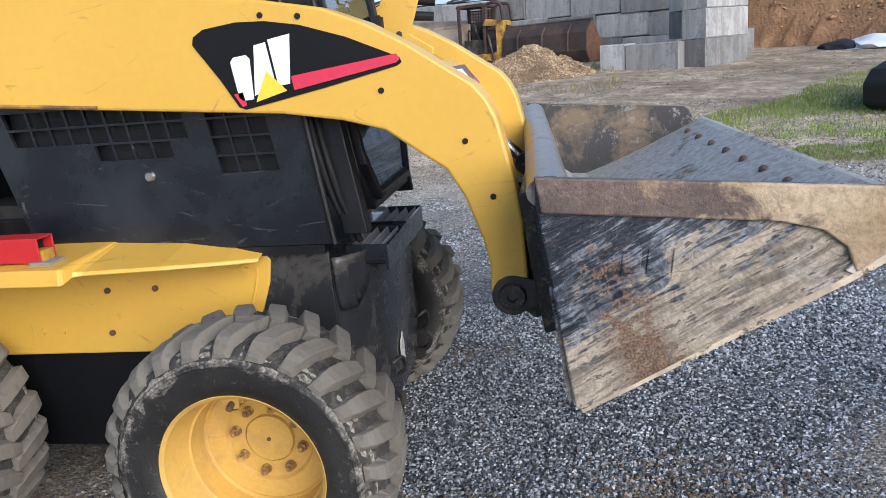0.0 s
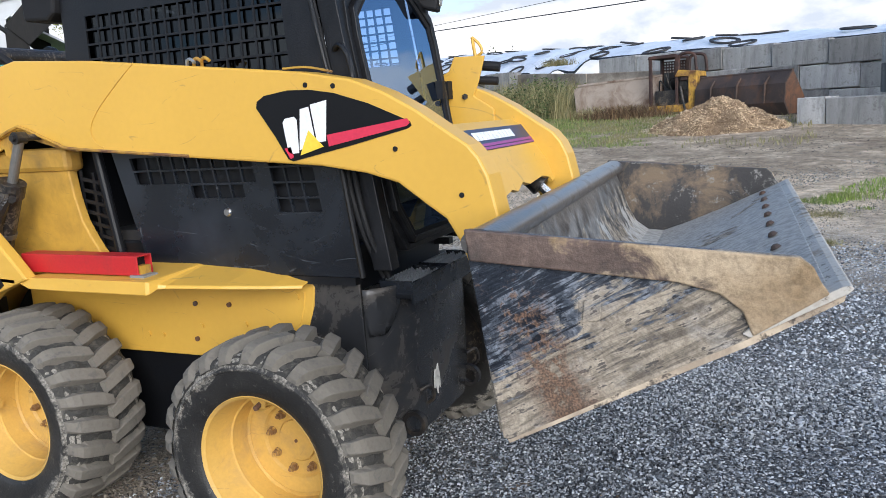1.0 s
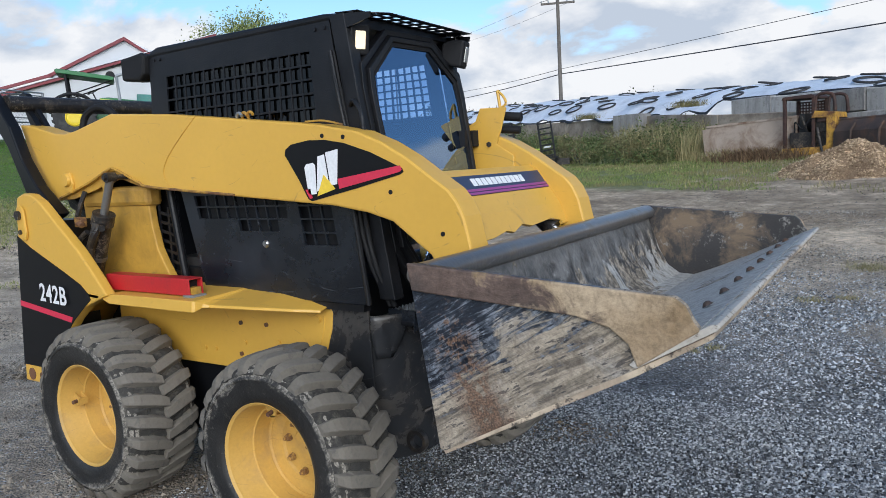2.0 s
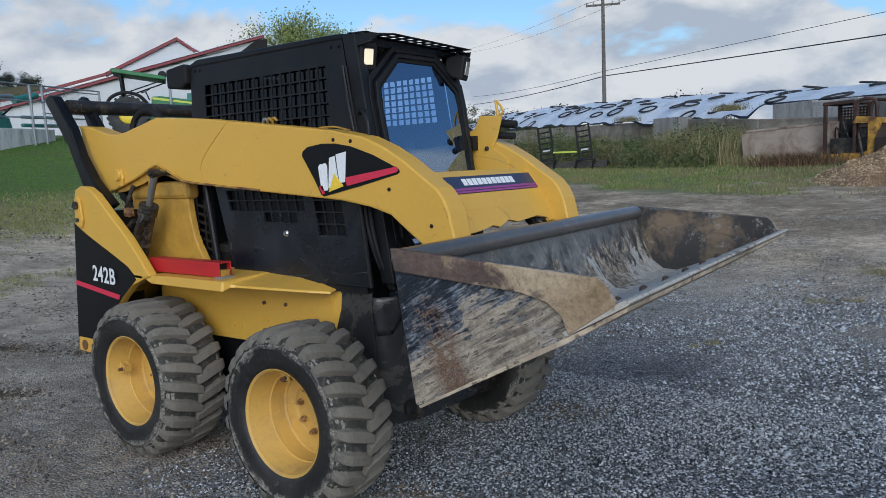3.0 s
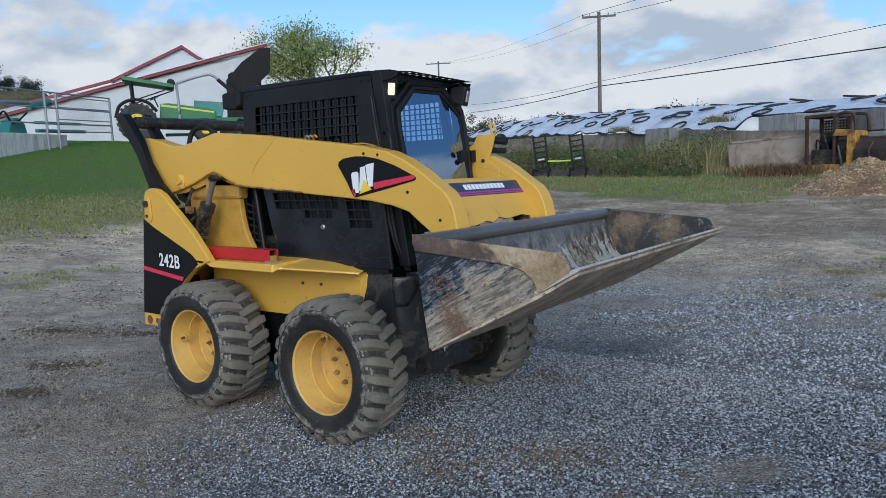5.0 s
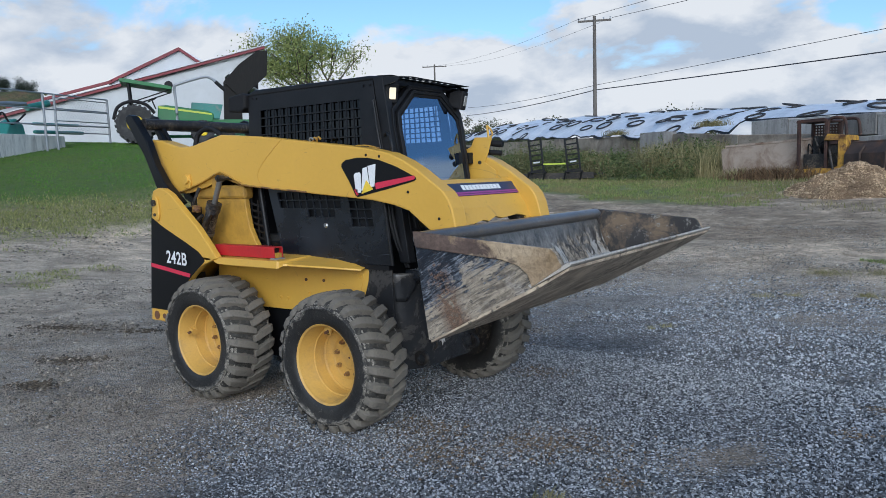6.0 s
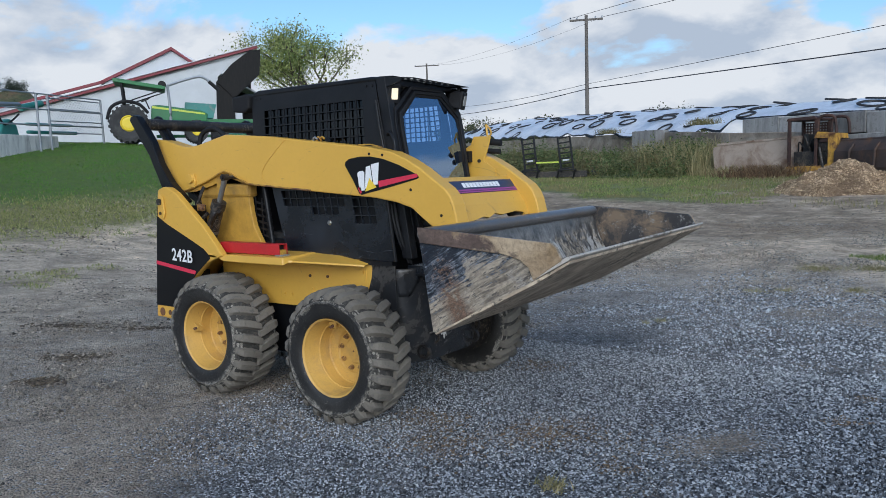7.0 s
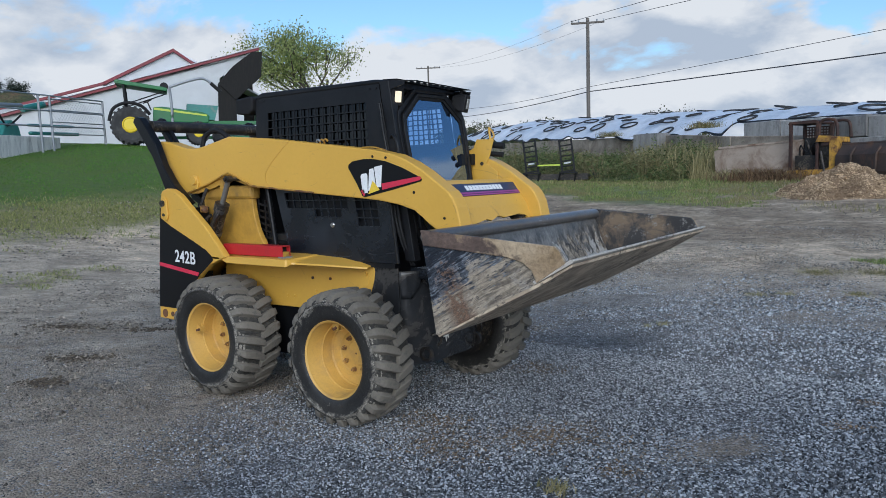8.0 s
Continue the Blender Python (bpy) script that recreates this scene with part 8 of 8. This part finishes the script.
def bush_height(xs, ys):
    h = np.array([0.80 + 1.6 * noise.noise(Vector((x * 0.55, y * 0.55, 12.0))) + 0.9 * noise.noise(Vector((x * 1.7, y * 1.7, 5.0))) for x, y in zip(xs, ys)])
    return np.clip(h, 0.14, np.clip(1.75 - 0.13 * (ys - 18.5), 0.5, 1.6) * np.where(np.abs(xs + 8.2) < 1.3, 0.62, 1.0))


xs, ys, zs = scatter(15000, -24, -3.0, 17.5, 36, weed_zone)
v, f = blades(rngv, xs, ys, zs, 0.72 * bush_height(xs, ys), 0.008, 1.1)
stuff("tall_weeds", v, f, WEED, "tall tangled weeds along the bunker", "weeds")
# leafy shoots: each leans from its root and carries leaves up its length
xs, ys, zs = scatter(16000, -22, -3.0, 17.5, 32, weed_zone)
sh = bush_height(xs, ys) * rngv.uniform(0.55, 1.05, len(xs))
ax_, ay_ = rngv.normal(0, 0.22, len(xs)) * sh, rngv.normal(0, 0.22, len(xs)) * sh
per = 16
k = np.repeat(np.arange(len(xs)), per)
q = rngv.beta(1.7, 1.0, len(k))
c = np.stack([xs[k] + ax_[k] * q, ys[k] + ay_[k] * q, zs[k] + sh[k] * q], 1) + rngv.normal(0, 0.030, (len(k), 3))
nl = len(k)
u = rngv.normal(size=(nl, 3)) * np.array([1, 1, 0.55])
u /= np.linalg.norm(u, axis=1, keepdims=True)
w = np.cross(u, rngv.normal(size=(nl, 3)))
w /= np.linalg.norm(w, axis=1, keepdims=True)
sz = 0.040 * rngv.uniform(0.5, 1.5, (nl, 1))
stuff("weed_leaves", np.stack([c - u * sz, c + w * sz * 0.45, c + u * sz, c - w * sz * 0.45], 1).reshape(-1, 3).tolist(), np.arange(nl * 4).reshape(-1, 4).tolist(), WEED_LEAF, "dense green weed foliage along the bunker", "weeds")
xs, ys, zs = scatter(9000, -8, -2.0, 18.3, 24, lambda x, y, n: (y > 18.9 - 0.2 * (x + 3)) & (n > -0.1))
v, f = blades(rngv, xs, ys, zs, np.where(xs < -4.6, 0.95, 0.26), 0.010, 0.55)
stuff("dry_weeds", v, f, DRY_GRASS, "dry seeding weeds around the panel", "weeds")
# brown dead stalks before the panel
bx, by = rngv.normal(-2.5, 0.55, 1500), rngv.normal(18.95, 0.35, 1500)
v, f = blades(rngv, bx, by, ground_h(bx, by), 0.32, 0.009, 0.9)
stuff("dead_stalks", v, f, BROWN_WEED, "tangle of dead brown stalks before the panel", "weeds")
# green patches on the stone, right of the machine
xs, ys, zs = scatter(80000, 0.8, 9.0, 4.6, 13.5, lambda x, y, n: (y + n * 0.5 > 7.1 - 0.25 * (x - 2.3)) & (y + n * 0.6 < 8.4 + 1.05 * (x - 2.4)) & (x + n * 0.5 > 2.2) & (n + rngv.normal(0, 0.3, len(x)) > -0.25))
v, f = blades(rngv, xs, ys, zs, 0.06, 0.006, 0.6)
stuff("grass_patch", v, f, PATCH_GRASS, "thin green grass patch on the stone", "grass")
xs, ys, zs = scatter(40000, 1.4, 6.5, 5.2, 7.6, lambda x, y, n: n > 0.33)
v, f = blades(rngv, xs, ys, zs, 0.04, 0.005, 0.6)
stuff("grass_tuft", v, f, VERGE, "scattered low tufts of grass on the stone", "grass")

tx, ty = [], []
for x, y, rad, m_ in ((1.48, -0.92, 0.075, 150), (0.60, 2.76, 0.05, 60), (0.50, 2.62, 0.03, 30), (0.94, 4.54, 0.10, 120), (1.20, 4.69, 0.08, 90), (1.85, 4.92, 0.11, 200), (1.25, 6.14, 0.22, 420), (1.85, 6.3, 0.25, 500)):
    tx += rngv.normal(x, rad * 0.6, m_).tolist()
    ty += rngv.normal(y, rad * 0.45, m_).tolist()
tx, ty = np.array(tx), np.array(ty)
v, f = blades(rngv, tx, ty, ground_h(tx, ty), 0.036, 0.0028, 1.4)
stuff("grass_sprig", v, f, DRY_GRASS, "small sprigs of grass growing through the stone", "grass")
# rusty leaf litter trodden into the stone
px_, py_ = [], []
for x, y, rad, m_ in ((0.38, 0.9, 0.20, 420), (2.44, 1.17, 0.09, 160), (2.38, 0.66, 0.09, 160), (1.24, -0.23, 0.30, 700), (1.05, -0.35, 0.22, 500), (0.75, -0.75, 0.28, 800), (0.45, -0.45, 0.22, 500), (1.62, -0.55, 0.10, 160)):
    px_ += rngv.normal(x, rad * 0.6, m_).tolist()
    py_ += rngv.normal(y, rad * 0.5, m_).tolist()
px_, py_ = np.array(px_), np.array(py_)
v, f = chunks(rngv, px_, py_, ground_h(px_, py_) + 0.006, 0.0060, 0.4)
stuff("leaf_litter", v, f, RUSTY_LITTER, "rusty brown leaf bits trodden into the stone", "litter")

# dry shrubs rooted on the wall heads
px, py, pz = [], [], []
for x, y, z, wd, m_ in ((-11.6, 28.7, 3.10, 0.5, 350), (-5.9, 24.2, 3.0, 0.6, 420)):
    px += rngv.normal(x, wd * 0.5, m_).tolist()
    py += rngv.normal(y, wd * 0.3, m_).tolist()
    pz += [z - 0.08] * m_
v, f = blades(rngv, np.array(px), np.array(py), np.array(pz), 0.24, 0.008, 1.2)
stuff("wall_shrub", v, f, DRY_GRASS, "dry yellow-green shrubs growing on the wall", "weeds")

# crushed stone near the machine
n = 222000
xs = np.concatenate([rngv.uniform(-0.9, 4.3, 170000), rngv.uniform(-1.0, 4.6, n - 170000)])
ys = np.concatenate([rngv.uniform(-2.0, 1.6, 170000), rngv.uniform(1.4, 6.0, n - 170000)])
keep = (xs + 0.22 * ys + rngv.normal(0, 0.5, n) > -0.6) & (rngv.random(n) < np.clip((6.0 - ys) / 2.4, 0, 1)) & (rngv.random(n) < np.clip((4.4 - xs) / 1.3, 0, 1)) & (rngv.random(n) < np.clip((ys + 2.05) / 0.5, 0, 1))
xs, ys = xs[keep], ys[keep]
drift = np.array([noise.noise(Vector((x * 0.9, y * 0.9, 31.0))) for x, y in zip(xs, ys)])
dusty = rngv.random(len(xs)) < np.clip((ys + 0.9 + drift * 1.6 - 0.9 * (xs - 1.5)) / 3.2, 0.03, 0.9)
near = ys < 1.5
for nm, sel, make, mat_, lab in (("gravel", ~dusty & near, crushed, STONE, "loose angular blue-grey crushed stone"), ("dusty_gravel", dusty & near, crushed, PALE_STONE, "loose crushed stone paled by dust"),
                                 ("far_gravel", ~near, pebbles, PALE_STONE, "loose dusty crushed stone further out")):
    x_, y_ = xs[sel], ys[sel]
    v, f = make(rngv, x_, y_, ground_h(x_, y_) + 0.002, 0.0054 + 0.0026 * np.clip((x_ + 0.25 * y_ - 0.3) / 1.5, 0, 1) + 0.0024 * np.clip((y_ - 0.5) / 3.0, 0, 1))
    stuff(nm, v, f, mat_, lab, "gravel")

# coarser stone and tan clods spread over the yard behind
n = 70000
xs, ys = rngv.uniform(-2.5, 8.5, n), 3.2 + 7.0 * rngv.random(n)
cl = np.array([noise.noise(Vector((x * 0.8, y * 1.1, 24.0))) for x, y in zip(xs, ys)])
keep = (cl + rngv.normal(0, 0.3, n) > -0.05) & (rngv.random(n) < np.clip((ys - 3.0) / 2.5, 0, 1))
xs, ys = xs[keep], ys[keep]
v, f = pebbles(rngv, xs, ys, ground_h(xs, ys) + 0.002, 0.0095)
stuff("yard_stone", v, f, YARD_STONE, "scattered grey and tan stone trodden into the yard", "gravel")

# crumbs and grit on the packed earth, brown litter in streaks
n = 80000
xs = -6.5 + 6.5 * rngv.random(n) ** 0.6
ys = rngv.uniform(-2.6, 5.0, n)
cl = np.array([noise.noise(Vector((x * 1.3, y * 3.0, 4.0))) for x, y in zip(xs, ys)])
keep = (cl + rngv.normal(0, 0.25, n) > 0.05) & (xs + 0.22 * ys < 0.4)
xs, ys = xs[keep], ys[keep]
v, f = pebbles(rngv, xs, ys, ground_h(xs, ys) + 0.001, 0.0062 * rngv.lognormal(0, 0.4, len(xs)))
stuff("earth_crumbs", v, f, CRUMB, "loose taupe crumbs and grit on packed earth", "grit")
# flakes of dry earth, stone and dead leaf over the yard behind the machine
n = 42000
xs, ys = -13.0 + 10.6 * rngv.random(n) ** 0.8, rngv.uniform(-2.6, 8.5, n)
cl = np.array([noise.noise(Vector((x * 0.8, y * 1.6, 9.0))) + 0.5 * noise.noise(Vector((x * 2.6, y * 4.0, 3.0))) for x, y in zip(xs, ys)])
keep = cl + rngv.normal(0, 0.22, n) > 0.16
xs, ys = xs[keep], ys[keep]
v, f = chunks(rngv, xs, ys, ground_h(xs, ys) + 0.002, 0.010 + 0.0016 * np.clip(-xs - 3.0, 0, 9), 0.4)
stuff("earth_debris", v, f, DEBRIS, "flakes of dry earth and leaf on the packed yard", "debris")
# clods on the track before the bunker
n = 24000
xs, ys = rngv.uniform(-2.0, 9.5, n), 4.6 + 12.4 * rngv.random(n) ** 1.2
cl = np.array([noise.noise(Vector((x * 0.7, y * 0.9, 14.0))) for x, y in zip(xs, ys)])
keep = cl + rngv.normal(0, 0.25, n) > 0.1
xs, ys = xs[keep], ys[keep]
v, f = chunks(rngv, xs, ys, ground_h(xs, ys) + 0.002, 0.011, 0.6)
stuff("earth_clods", v, f, CRUMB, "brown clods and debris on the dirt track", "clods")
lx, ly = [], []
for x, y, a, ln, wd in ((-3.5, 0.24, 35, 0.40, 0.05), (-2.95, -0.72, 35, 0.30, 0.05), (-2.5, -1.28, 30, 0.14, 0.05), (-4.4, -0.2, 35, 0.35, 0.06), (-5.2, 1.6, 20, 0.5, 0.08)):
    t = rngv.normal(0, 1, 260) * ln * 0.6
    q = rngv.normal(0, 1, 260) * wd * 1.1 + t * t * 0.15
    ca, sa = math.cos(radians(a)), math.sin(radians(a))
    lx += (x + t * ca - q * sa).tolist()
    ly += (y + t * sa + q * ca).tolist()
lx, ly = np.array(lx), np.array(ly)
v, f = chunks(rngv, lx, ly, ground_h(lx, ly) + 0.003, 0.012, 0.35)
stuff("litter", v, f, LITTER, "streaks of brown dead leaves and dirt", "litter")

# tracked machine standing at the yard's edge
trk = thing("tracked_loader", "rubber track and yellow side of a parked tracked loader", "loader")
KM = pose(5.0, 8.1, gz(5.0, 8.1), 0, 0, 40) @ Matrix.Scale(1.4, 4)
loop = [(0.05, 0.0), (1.35, 0.0), (1.50, 0.08), (1.52, 0.2), (1.32, 0.62), (1.2, 0.70), (1.05, 0.70), (0.0, 0.40), (-0.12, 0.28), (-0.10, 0.08)]
tk = part("rubber_track", prism(loop, -0.22, 0.22), SEAL, trk, "black rubber track", bevel=0.03)
tk.matrix_world = KM
for k in range(22):
    x = 0.05 + k * 0.06
    g = part("track_lug", box(x, x + 0.035, -0.22, 0.22, -0.02, 0.0), SEAL, tk)
    g.matrix_world = KM
sl = part("track_frame", prism([(0.15, 0.10), (1.3, 0.10), (1.2, 0.45), (0.9, 0.50)], -0.24, -0.225), OLD_YELLOW, trk, "worn yellow track frame")
sl.matrix_world = KM
for k in range(4):
    rw = part("track_roller", moved(lathe([(0.0, -0.02), (0.09, -0.02), (0.09, 0.02)], 16), Matrix.Translation((0.25 + k * 0.32, -0.245, 0.15))), GREASE, trk)
    rw.matrix_world = KM
